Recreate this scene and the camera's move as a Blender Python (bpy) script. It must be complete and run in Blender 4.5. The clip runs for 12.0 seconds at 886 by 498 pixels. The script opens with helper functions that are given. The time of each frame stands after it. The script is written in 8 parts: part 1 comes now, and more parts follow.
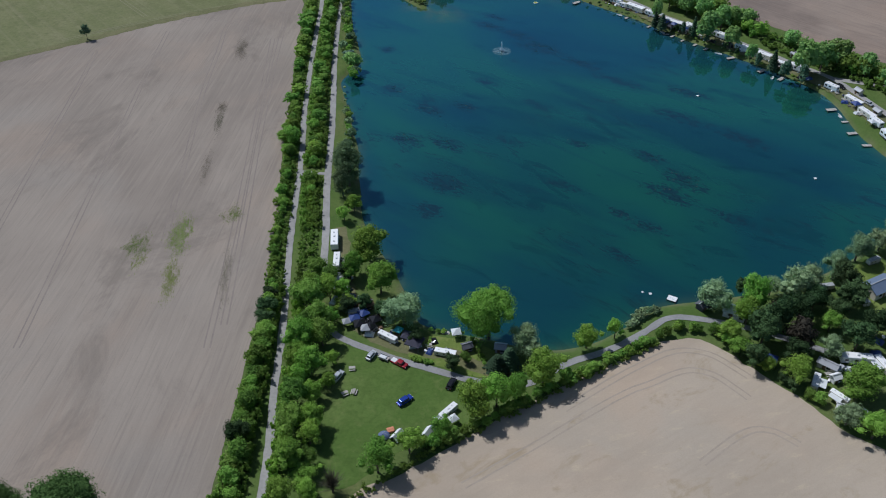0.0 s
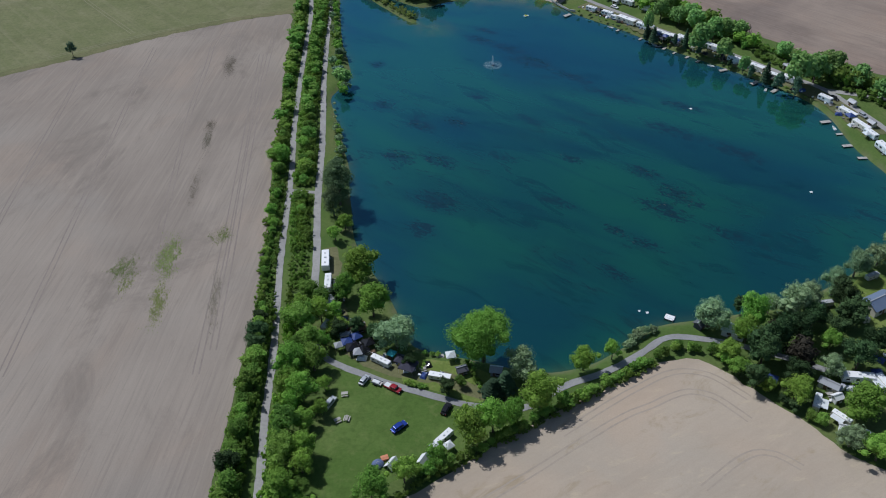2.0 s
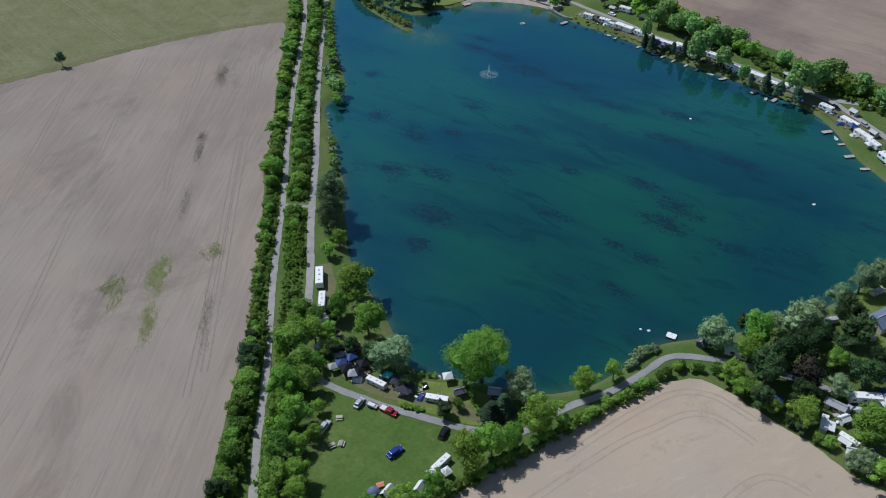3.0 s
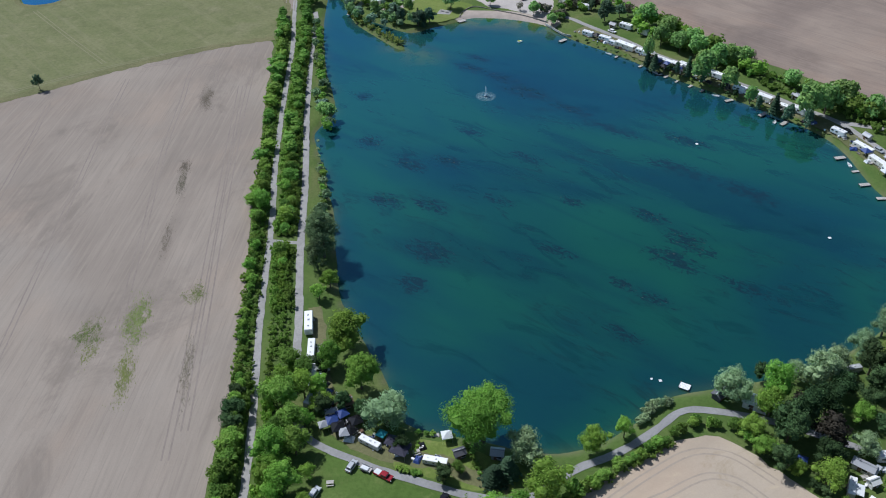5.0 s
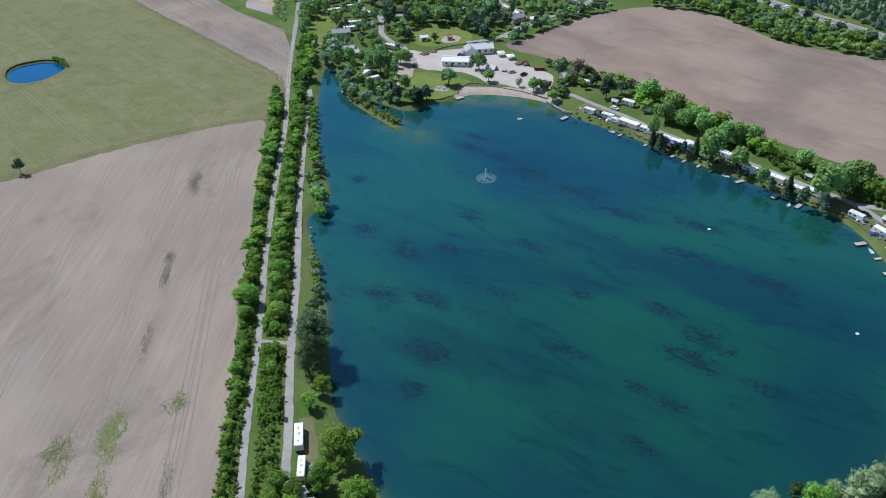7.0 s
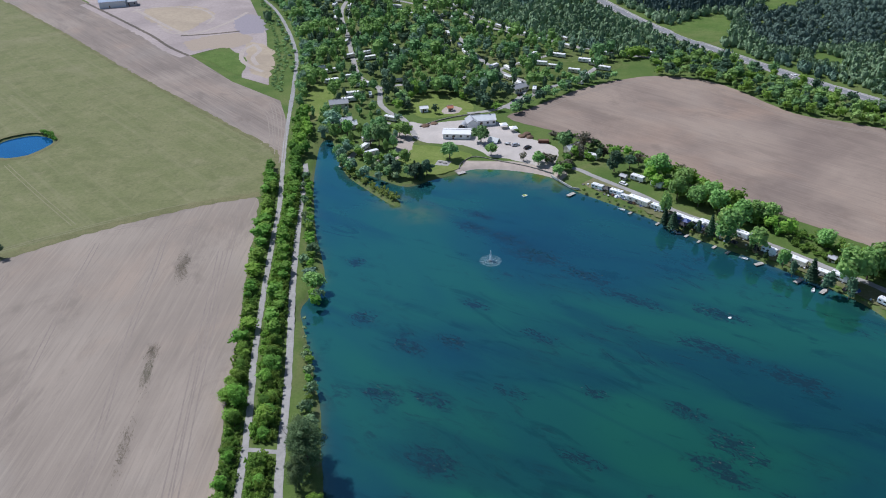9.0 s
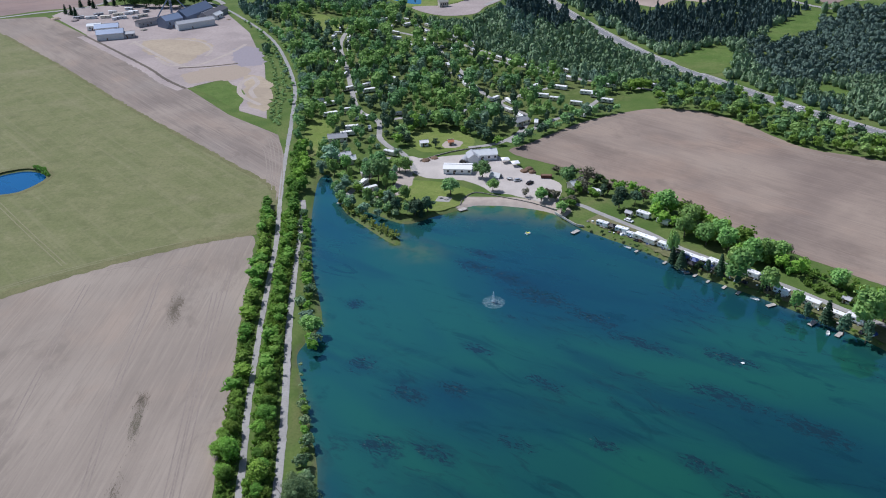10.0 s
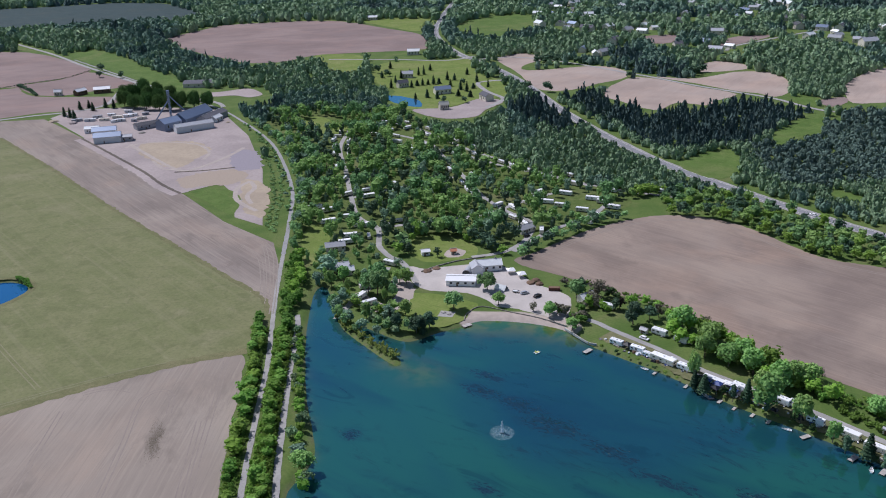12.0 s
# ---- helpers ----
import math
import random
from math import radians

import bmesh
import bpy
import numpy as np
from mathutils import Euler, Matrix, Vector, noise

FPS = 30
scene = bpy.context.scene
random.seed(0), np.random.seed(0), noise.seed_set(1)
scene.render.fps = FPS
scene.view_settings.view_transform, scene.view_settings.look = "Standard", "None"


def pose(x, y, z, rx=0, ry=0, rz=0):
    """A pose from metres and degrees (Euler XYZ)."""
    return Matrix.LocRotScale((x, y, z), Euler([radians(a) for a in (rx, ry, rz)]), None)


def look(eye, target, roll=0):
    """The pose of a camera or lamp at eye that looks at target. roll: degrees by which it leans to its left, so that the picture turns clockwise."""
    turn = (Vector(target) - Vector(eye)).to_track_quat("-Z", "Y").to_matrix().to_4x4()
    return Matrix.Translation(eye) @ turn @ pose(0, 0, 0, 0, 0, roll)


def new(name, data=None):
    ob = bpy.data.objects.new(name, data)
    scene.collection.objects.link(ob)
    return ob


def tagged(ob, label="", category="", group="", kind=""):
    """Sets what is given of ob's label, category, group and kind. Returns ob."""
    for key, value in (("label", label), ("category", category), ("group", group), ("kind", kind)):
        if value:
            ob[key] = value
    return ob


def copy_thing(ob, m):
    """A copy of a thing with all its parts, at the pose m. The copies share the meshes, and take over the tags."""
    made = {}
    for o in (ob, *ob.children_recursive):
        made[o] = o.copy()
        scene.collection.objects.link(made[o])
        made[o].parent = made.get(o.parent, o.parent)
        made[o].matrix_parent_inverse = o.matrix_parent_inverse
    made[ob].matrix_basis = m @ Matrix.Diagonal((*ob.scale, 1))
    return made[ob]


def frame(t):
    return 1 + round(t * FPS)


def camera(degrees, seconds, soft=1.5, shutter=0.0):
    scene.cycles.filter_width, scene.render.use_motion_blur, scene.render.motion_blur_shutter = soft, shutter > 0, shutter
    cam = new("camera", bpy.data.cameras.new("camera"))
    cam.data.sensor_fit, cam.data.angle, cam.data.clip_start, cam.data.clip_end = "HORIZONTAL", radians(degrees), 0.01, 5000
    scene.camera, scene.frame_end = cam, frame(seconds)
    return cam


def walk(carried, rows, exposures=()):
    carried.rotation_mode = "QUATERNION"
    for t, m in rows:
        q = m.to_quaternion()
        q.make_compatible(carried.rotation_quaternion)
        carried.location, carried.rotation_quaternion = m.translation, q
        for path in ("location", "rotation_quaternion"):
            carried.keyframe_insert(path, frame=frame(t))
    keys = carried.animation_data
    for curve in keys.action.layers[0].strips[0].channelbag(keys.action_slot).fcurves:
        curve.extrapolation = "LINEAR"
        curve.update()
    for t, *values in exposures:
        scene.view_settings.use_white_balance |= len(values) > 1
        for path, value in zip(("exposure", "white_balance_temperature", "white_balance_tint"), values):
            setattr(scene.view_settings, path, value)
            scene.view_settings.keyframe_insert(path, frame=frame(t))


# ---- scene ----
cam = camera(55.7, 12.0, 1.0)
PATH = [
    (0, (1.123, 2.128, 180.095), (1.085, 3.69, 178.846), -1.1),
    (0.5, (0.987, 2.696, 180.127), (0.951, 4.261, 178.882), -1.1),
    (1, (0.894, 3.703, 180.148), (0.864, 5.272, 178.908), -1.2),
    (1.5, (0.838, 5.501, 180.165), (0.815, 7.072, 178.928), -1.2),
    (2, (0.782, 8.208, 180.182), (0.763, 9.783, 178.948), -1.3),
    (2.5, (0.718, 11.712, 180.197), (0.704, 13.289, 178.967), -1.3),
    (3, (0.6, 15.984, 180.208), (0.591, 17.561, 178.978), -1.3),
    (3.2, (0.53, 17.85, 180.2), (0.52, 19.425, 178.967), -1.3),
    (4.8, (-0.23, 34.85, 180.06), (-0.226, 36.42, 178.821), -1.3),
    (5, (-0.327, 37.056, 180.036), (-0.32, 38.636, 178.809), -1.3),
    (5.5, (-0.589, 42.732, 179.988), (-0.578, 44.333, 178.789), -1.3),
    (6, (-0.902, 48.595, 179.918), (-0.888, 50.216, 178.746), -1.3),
    (6.5, (-1.269, 54.448, 179.857), (-1.251, 56.088, 178.712), -1.3),
    (7, (-1.626, 60.354, 179.806), (-1.604, 62.013, 178.689), -1.4),
    (7.2, (-1.737, 62.752, 179.794), (-1.714, 64.418, 178.689), -1.4),
    (8.8, (-2.254, 82.34, 179.499), (-2.226, 84.062, 178.482), -1.5),
    (9, (-2.307, 84.779, 179.488), (-2.278, 86.507, 178.482), -1.5),
    (9.5, (-2.409, 90.837, 179.478), (-2.379, 92.581, 178.499), -1.5),
    (10, (-2.589, 97.091, 179.474), (-2.557, 98.849, 178.522), -1.6),
    (10.5, (-2.749, 103.428, 179.483), (-2.715, 105.202, 178.56), -1.6),
    (11, (-2.966, 109.959, 179.479), (-2.931, 111.754, 178.597), -1.6),
    (11.5, (-3.309, 116.391, 179.479), (-3.271, 118.216, 178.662), -1.5),
    (12, (-3.754, 122.73, 179.455), (-3.711, 124.582, 178.701), -1.5),
]
walk(cam, [(t, look(eye, target, roll)) for t, eye, target, roll in PATH],
     [(0, -0.47, 5800, 10), (3, -0.37, 5800, 10), (5, -0.1, 5800, 10), (6.5, 0.02, 5800, 10), (9, 0.02, 5830, 13), (10.5, -0.02, 5850, 15), (12, -0.11, 5880, 18)])

# ---- light ----
SUN_ELEV, SUN_TURN = radians(54), radians(-52)
world = bpy.data.worlds.new("sky")
scene.world = world
world.use_nodes = True
sky = world.node_tree.nodes.new("ShaderNodeTexSky")
sky.sky_type, sky.sun_disc, sky.sun_elevation, sky.sun_rotation = "NISHITA", False, SUN_ELEV, SUN_TURN
sky.air_density, sky.dust_density = 1.0, 1.0
world.node_tree.links.new(sky.outputs[0], world.node_tree.nodes["Background"].inputs[0])
world.node_tree.nodes["Background"].inputs[1].default_value = 0.08
TO_SUN = Vector((math.sin(SUN_TURN) * math.cos(SUN_ELEV), math.cos(SUN_TURN) * math.cos(SUN_ELEV), math.sin(SUN_ELEV)))
sun = new("sun", bpy.data.lights.new("sun", "SUN"))
sun.data.energy, sun.data.angle, sun.data.color = 4.3, radians(0.55), (1.0, 0.97, 0.93)
sun.matrix_world = look(TO_SUN * 900, (0, 0, 0))
scene.view_settings.exposure = 0.0

from mathutils.geometry import tessellate_polygon
import itertools

rng = np.random.default_rng(11)
WATER = -1.2

# ---- node helpers ----


class Nodes:
    """A material under construction; every method returns a socket."""

    def __init__(self, name, rough=0.9, metal=0.0, spec=0.3):
        self.mat = bpy.data.materials.new(name)
        self.mat.use_nodes = True
        self.tree = self.mat.node_tree
        self.bsdf = self.tree.nodes["Principled BSDF"]
        self.bsdf.inputs["Roughness"].default_value = rough
        self.bsdf.inputs["Metallic"].default_value = metal
        self.bsdf.inputs["Specular IOR Level"].default_value = spec

    def node(self, kind):
        return self.tree.nodes.new(kind)

    def put(self, socket, value):
        if isinstance(value, bpy.types.NodeSocket):
            self.tree.links.new(value, socket)
        elif isinstance(value, (tuple, list)):
            socket.default_value = (*value, 1)[:len(socket.default_value)]
        else:
            socket.default_value = value

    def place(self, turn=0.0, scale=(1, 1, 1), local=False):
        src = self.node("ShaderNodeTexCoord").outputs["Object"] if local else self.node("ShaderNodeNewGeometry").outputs["Position"]
        m = self.node("ShaderNodeVectorRotate")
        m.rotation_type = "Z_AXIS"
        self.put(m.inputs["Vector"], src)
        m.inputs["Angle"].default_value = radians(turn)
        s = self.node("ShaderNodeVectorMath")
        s.operation = "MULTIPLY"
        self.put(s.inputs[0], m.outputs[0])
        s.inputs[1].default_value = scale
        return s.outputs[0]

    def noise(self, scale, detail=4.0, where=None, rough=0.55, warp=0.0):
        n = self.node("ShaderNodeTexNoise")
        self.put(n.inputs["Vector"], where if where is not None else self.place())
        n.inputs["Scale"].default_value = scale
        n.inputs["Detail"].default_value = detail
        n.inputs["Roughness"].default_value = rough
        n.inputs["Distortion"].default_value = warp
        return n.outputs["Fac"]

    def ramp(self, fac, lo, hi, a=0.0, b=1.0):
        n = self.node("ShaderNodeMapRange")
        n.interpolation_type = "SMOOTHSTEP"
        for k, v in enumerate((fac, lo, hi, a, b)):
            self.put(n.inputs[k], v)
        return n.outputs[0]

    def mix(self, fac, a, b, blend="MIX"):
        n = self.node("ShaderNodeMix")
        n.data_type, n.blend_type = "RGBA", blend
        self.put(n.inputs[0], fac)
        self.put(n.inputs[6], a)
        self.put(n.inputs[7], b)
        return n.outputs[2]

    def math(self, op, a, b=0.0):
        n = self.node("ShaderNodeMath")
        n.operation = op
        self.put(n.inputs[0], a)
        self.put(n.inputs[1], b)
        return n.outputs[0]

    def bump(self, height, strength=0.3, distance=0.1):
        n = self.node("ShaderNodeBump")
        n.inputs["Strength"].default_value = strength
        n.inputs["Distance"].default_value = distance
        self.put(n.inputs["Height"], height)
        self.tree.links.new(n.outputs[0], self.bsdf.inputs["Normal"])

    def color(self, value):
        self.put(self.bsdf.inputs["Base Color"], value)
        return self.mat

    def attribute(self, name):
        n = self.node("ShaderNodeAttribute")
        n.attribute_name = name
        return n.outputs["Fac"]

    def per_object(self):
        return self.node("ShaderNodeObjectInfo").outputs["Random"]

    def per_island(self):
        return self.node("ShaderNodeNewGeometry").outputs["Random Per Island"]


# ---- materials ----
def soil(name, light, dark, turn, tram=24.0, tram_depth=0.25, streak=1.0, stain=0.0, clod=0.0):
    """Bare tilled soil: broad mottling in warm and cool tints, soft drill lines along one direction, wheel lines at an even spacing."""
    n = Nodes(name, 0.95, 0, 0.15)
    along = n.place(turn, (1, 0.03, 1))
    c = n.mix(n.ramp(n.noise(0.009, 4, warp=0.8), 0.34, 0.68), light, dark)
    warm = [light[0] * 1.1, light[1] * 0.99, light[2] * 0.92]
    cool = [light[0] * 0.9, light[1] * 0.96, light[2] * 1.02]
    c = n.mix(n.ramp(n.noise(0.021, 4, n.place(turn, (1, 0.6, 1)), 0.6, 0.7), 0.45, 0.7, 0, 0.55), c, warm)
    c = n.mix(n.ramp(n.noise(0.016, 4, n.place(turn + 70, (1, 0.7, 1)), 0.6, 0.4), 0.5, 0.72, 0, 0.5), c, cool)
    c = n.mix(n.ramp(n.noise(0.035, 6, n.place(turn, (1, 0.4, 1)), 0.65), 0.42, 0.72, 0, 0.5), c, [v * 0.82 for v in dark])
    c = n.mix(n.ramp(n.noise(0.02, 5, n.place(turn + 35, (1, 0.5, 1)), 0.6, 0.5), 0.48, 0.72, 0, 0.45), c, [v * 1.14 for v in light])
    c = n.mix(n.ramp(n.noise(0.8, 3, along), 0.42, 0.75, 0, 0.2 * streak), c, [v * 1.15 for v in light])
    c = n.mix(n.ramp(n.noise(1.5, 2, along), 0.48, 0.78, 0, 0.2 * streak), c, [v * 0.74 for v in dark])
    c = n.mix(n.ramp(n.noise(0.16, 3, along), 0.50, 0.8, 0, 0.22 * streak), c, [v * 0.78 for v in dark])
    if stain:
        c = n.mix(n.ramp(n.noise(0.03, 9, n.place(turn + 8, (1, 0.55, 1)), 0.72, 0.6), 0.52, 0.66, 0, stain), c, [v * 0.72 for v in dark])
        c = n.mix(n.ramp(n.noise(0.4, 6, n.place(turn, (1, 0.25, 1)), 0.75), 0.54, 0.78, 0, stain * 0.7), c, [v * 0.75 for v in dark])
    if clod:
        c = n.mix(n.ramp(n.noise(0.11, 7, n.place(turn, (1, 0.5, 1)), 0.7, 0.5), 0.54, 0.7, 0, clod), c, [dark[0] * 0.84, dark[1] * 0.8, dark[2] * 0.66])
        c = n.mix(n.ramp(n.noise(0.3, 6, n.place(turn + 15, (1, 0.3, 1)), 0.75, 0.4), 0.54, 0.72, 0, clod * 0.8), c, [light[0] * 1.14, light[1] * 1.12, light[2] * 1.02])
    c = n.mix(n.ramp(n.noise(1.7, 6, rough=0.75), 0.35, 0.8, 0, 0.22), c, [v * 0.72 for v in dark])
    sep = n.node("ShaderNodeSeparateXYZ")
    n.put(sep.inputs[0], n.place(turn))
    x = n.math("ADD", sep.outputs[0], n.math("MULTIPLY", n.noise(0.012, 1), 9.0))
    near = n.math("PINGPONG", x, tram / 2)
    wheel = n.ramp(n.math("ABSOLUTE", n.math("SUBTRACT", near, 1.0)), 0.2, 0.6, 1, 0)
    c = n.mix(n.math("MULTIPLY", wheel, n.ramp(n.noise(0.03, 2), 0.42, 0.65, 0, tram_depth)), c, [v * 0.6 for v in dark])
    n.bump(n.noise(2.5, 5, rough=0.7), 0.5, 0.15)
    return n.color(c)


def turf(name, a, b, dry, fine=1.0, turn=0.0, lines=0.0, line_color=(0.2, 0.2, 0.1)):
    n = Nodes(name, 0.95, 0, 0.15)
    c = n.mix(n.ramp(n.noise(0.05, 4), 0.35, 0.68), a, b)
    c = n.mix(n.ramp(n.noise(0.018, 5, warp=1.0), 0.5, 0.75, 0, 0.7), c, dry)
    c = n.mix(n.ramp(n.noise(0.22 * fine, 5, rough=0.65, warp=0.6), 0.46, 0.68, 0, 0.5), c, [v * 0.72 for v in a])
    c = n.mix(n.ramp(n.noise(0.3 * fine, 5, n.place(50), 0.65), 0.52, 0.72, 0, 0.4), c, [v * 1.15 for v in dry])
    c = n.mix(n.ramp(n.noise(1.1 * fine, 5, rough=0.7), 0.35, 0.75, 0, 0.5), c, [v * 0.6 for v in a])
    if lines:
        c = n.mix(n.ramp(n.noise(0.35, 2, n.place(turn, (1, 0.015, 1))), 0.5, 0.75, 0, lines), c, line_color)
        c = n.mix(n.ramp(n.noise(0.12, 2, n.place(turn, (1, 0.02, 1))), 0.55, 0.8, 0, lines), c, [v * 0.7 for v in a])
    n.bump(n.noise(3.0, 4, rough=0.7), 0.6, 0.15)
    return n.color(c)


def gravel(name, a, b, fine=1.2):
    n = Nodes(name, 0.92, 0, 0.2)
    c = n.mix(n.ramp(n.noise(0.12 if fine > 0.5 else 0.025, 6, warp=0.5), 0.3, 0.75), a, b)
    c = n.mix(n.ramp(n.noise(fine, 6, rough=0.75), 0.35, 0.75, 0, 0.4), c, [v * 0.6 for v in b])
    n.bump(n.noise(6.0, 4), 0.4, 0.05)
    return n.color(c)


def paint(name, rgb, rough=0.5, metal=0.0, dirt=0.25, vary=0.0, local=True):
    """Painted metal, plastic or board with weathering."""
    n = Nodes(name, rough, metal, 0.4)
    grime = [v * 0.55 + 0.02 for v in rgb]
    c = n.mix(n.ramp(n.noise(0.7, 5, n.place(0, local=local)), 0.4, 0.8, 0, dirt), rgb, grime)
    c = n.mix(n.ramp(n.noise(9.0, 3, n.place(0, local=local)), 0.4, 0.8, 0, dirt * 0.5), c, grime)
    if vary:
        h = n.node("ShaderNodeHueSaturation")
        n.put(h.inputs["Color"], c)
        n.put(h.inputs["Value"], n.ramp(n.per_object(), 0, 1, 1 - vary, 1 + vary * 0.3))
        c = h.outputs[0]
    return n.color(c)


def leaf(name, a, b, spread=0.14, through_light=0.22):
    n = Nodes(name, 0.8, 0, 0.1)
    c = n.mix(n.ramp(n.per_island(), 0, 1, 0.22, 0.78), a, b)
    c = n.mix(n.ramp(n.noise(0.45, 2, n.place(local=True)), 0.4, 0.66, 0, 0.45), c, [v * 1.22 for v in b])
    c = n.mix(n.ramp(n.noise(0.6, 2, n.place(70, local=True)), 0.5, 0.7, 0, 0.4), c, [v * 0.66 for v in a])
    h = n.node("ShaderNodeHueSaturation")
    n.put(h.inputs["Color"], c)
    n.put(h.inputs["Hue"], n.ramp(n.per_object(), 0, 1, 0.485, 0.515))
    n.put(h.inputs["Value"], n.ramp(n.math("FRACT", n.math("MULTIPLY", n.per_object(), 7.3)), 0, 1, 1 - spread * 2, 1 + spread))
    n.color(h.outputs[0])
    t = n.node("ShaderNodeBsdfTranslucent")
    n.put(t.inputs[0], h.outputs[0])
    m = n.node("ShaderNodeMixShader")
    m.inputs[0].default_value = through_light
    n.tree.links.new(n.bsdf.outputs[0], m.inputs[1])
    n.tree.links.new(t.outputs[0], m.inputs[2])
    n.tree.links.new(m.outputs[0], n.tree.nodes["Material Output"].inputs[0])
    return n.mat


# Woodland seen far off; the colours passed in already carry the aerial haze.
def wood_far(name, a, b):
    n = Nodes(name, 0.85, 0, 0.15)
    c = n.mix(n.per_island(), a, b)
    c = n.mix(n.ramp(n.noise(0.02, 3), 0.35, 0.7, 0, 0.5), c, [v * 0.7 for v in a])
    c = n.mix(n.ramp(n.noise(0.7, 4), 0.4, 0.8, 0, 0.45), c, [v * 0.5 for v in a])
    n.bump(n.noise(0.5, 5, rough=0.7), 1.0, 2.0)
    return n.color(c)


SOIL_LEFT = soil("tilled soil", (0.318, 0.271, 0.222), (0.26, 0.219, 0.18), 4.0, 24.0, 0.14, 1.9, 0.55)
SOIL_NEAR = soil("pale tilled soil", (0.45, 0.372, 0.284), (0.38, 0.313, 0.238), 58.0, 20.0, 0.05, 0.4, 0.12, 0.8)
SOIL_RIGHT = soil("brown tilled soil", (0.315, 0.25, 0.198), (0.185, 0.145, 0.122), -44.0, 30.0, 0.15, 1.3, 0.35)
SOIL_STRIP = soil("stubble soil", (0.31, 0.26, 0.215), (0.21, 0.175, 0.15), -38.0, 12.0, 0.35, 2.2, 0.5)
SOIL_FAR = soil("distant tilled soil", (0.27, 0.205, 0.182), (0.20, 0.15, 0.135), 70.0, 40.0, 0.3)
SOIL_PALE = soil("distant pale tilled soil", (0.40, 0.325, 0.27), (0.31, 0.245, 0.205), 35.0, 30.0, 0.3)
MEADOW = turf("meadow grass", (0.085, 0.145, 0.03), (0.12, 0.178, 0.045), (0.175, 0.19, 0.07), 0.8)
# worn grass, with the shade of the camp trees put into its colour
CAMP_TURF = turf("worn shade-darkened camp grass", (0.085, 0.125, 0.03), (0.12, 0.155, 0.045), (0.19, 0.175, 0.09))
LAWN = turf("lawn", (0.14, 0.195, 0.042), (0.185, 0.232, 0.06), (0.26, 0.245, 0.105))
CROP = turf("young crop", (0.165, 0.178, 0.078), (0.195, 0.198, 0.095), (0.24, 0.222, 0.13), 0.5, 140.0, 0.3, (0.25, 0.235, 0.14))
CROP_DARK = turf("distant crop", (0.045, 0.07, 0.07), (0.055, 0.08, 0.075), (0.07, 0.085, 0.07), 0.2)
GRAVEL = gravel("pale gravel", (0.37, 0.355, 0.335), (0.28, 0.27, 0.255))
LANE = gravel("grey lane gravel", (0.33, 0.325, 0.32), (0.25, 0.245, 0.24))
YARD = gravel("yard gravel", (0.395, 0.335, 0.31), (0.29, 0.245, 0.23), 0.4)
PARKING = gravel("pale parking gravel", (0.50, 0.455, 0.415), (0.42, 0.38, 0.345))
OCHRE = gravel("ochre sand", (0.42, 0.345, 0.25), (0.33, 0.27, 0.20), 0.3)
ASPHALT = gravel("worn asphalt", (0.25, 0.25, 0.26), (0.20, 0.20, 0.205), 0.6)
SAND = gravel("sand", (0.42, 0.36, 0.31), (0.36, 0.31, 0.27))
TRACK = gravel("pressed soil", (0.275, 0.232, 0.194), (0.24, 0.20, 0.168), 0.5)
TRACK_PALE = gravel("pale pressed soil", (0.385, 0.322, 0.254), (0.355, 0.297, 0.234), 0.6)
BARK = paint("bark", (0.13, 0.10, 0.075), 0.95, 0, 0.5)
LEAF_BRIGHT = leaf("bright leaves", (0.215, 0.385, 0.058), (0.285, 0.47, 0.086), 0.14, 0.42)
LEAF_MID = leaf("green leaves", (0.178, 0.32, 0.058), (0.238, 0.40, 0.084), 0.16, 0.42)
LEAF_DARK = leaf("dark leaves", (0.04, 0.08, 0.03), (0.072, 0.125, 0.046), 0.2, 0.2)
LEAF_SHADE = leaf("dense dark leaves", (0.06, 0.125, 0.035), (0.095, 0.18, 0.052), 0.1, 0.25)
LEAF_WILLOW = leaf("grey willow leaves", (0.19, 0.29, 0.14), (0.32, 0.43, 0.22), 0.12, 0.25)
LEAF_NEEDLE = leaf("needles", (0.036, 0.073, 0.039), (0.065, 0.111, 0.058), 0.2, 0.1)
LEAF_POPLAR = leaf("poplar leaves", (0.135, 0.21, 0.095), (0.22, 0.31, 0.145), 0.1, 0.3)
LEAF_REED = leaf("reeds", (0.25, 0.32, 0.07), (0.35, 0.41, 0.11), 0.1, 0.3)
LEAF_COPPER = leaf("copper leaves", (0.034, 0.032, 0.024), (0.058, 0.05, 0.036), 0.1, 0.1)
LEAF_PALE = leaf("thin pale twigs", (0.17, 0.165, 0.11), (0.23, 0.215, 0.15))
LEAF_HEDGE = leaf("hedge leaves", (0.225, 0.385, 0.07), (0.30, 0.475, 0.10), 0.2, 0.48)
# distance haze is mixed into these greens: paler and bluer than near leaves
FAR_GREEN = wood_far("hazed broadleaf wood", (0.185, 0.30, 0.16), (0.36, 0.49, 0.28))
FAR_DEEP = wood_far("hazed deep green wood", (0.13, 0.225, 0.165), (0.245, 0.365, 0.26))
FAR_NEEDLE = wood_far("hazed conifer wood", (0.072, 0.125, 0.115), (0.135, 0.2, 0.175))
FAR_PINE = wood_far("hazed pine plantation", (0.125, 0.195, 0.16), (0.19, 0.275, 0.21))
# leaves beyond the lake, brightened and blued in the colour for shaded gaps and haze
LEAF_HAZED_BRIGHT = leaf("haze-paled bright leaves", (0.235, 0.40, 0.112), (0.315, 0.49, 0.155), 0.12, 0.3)
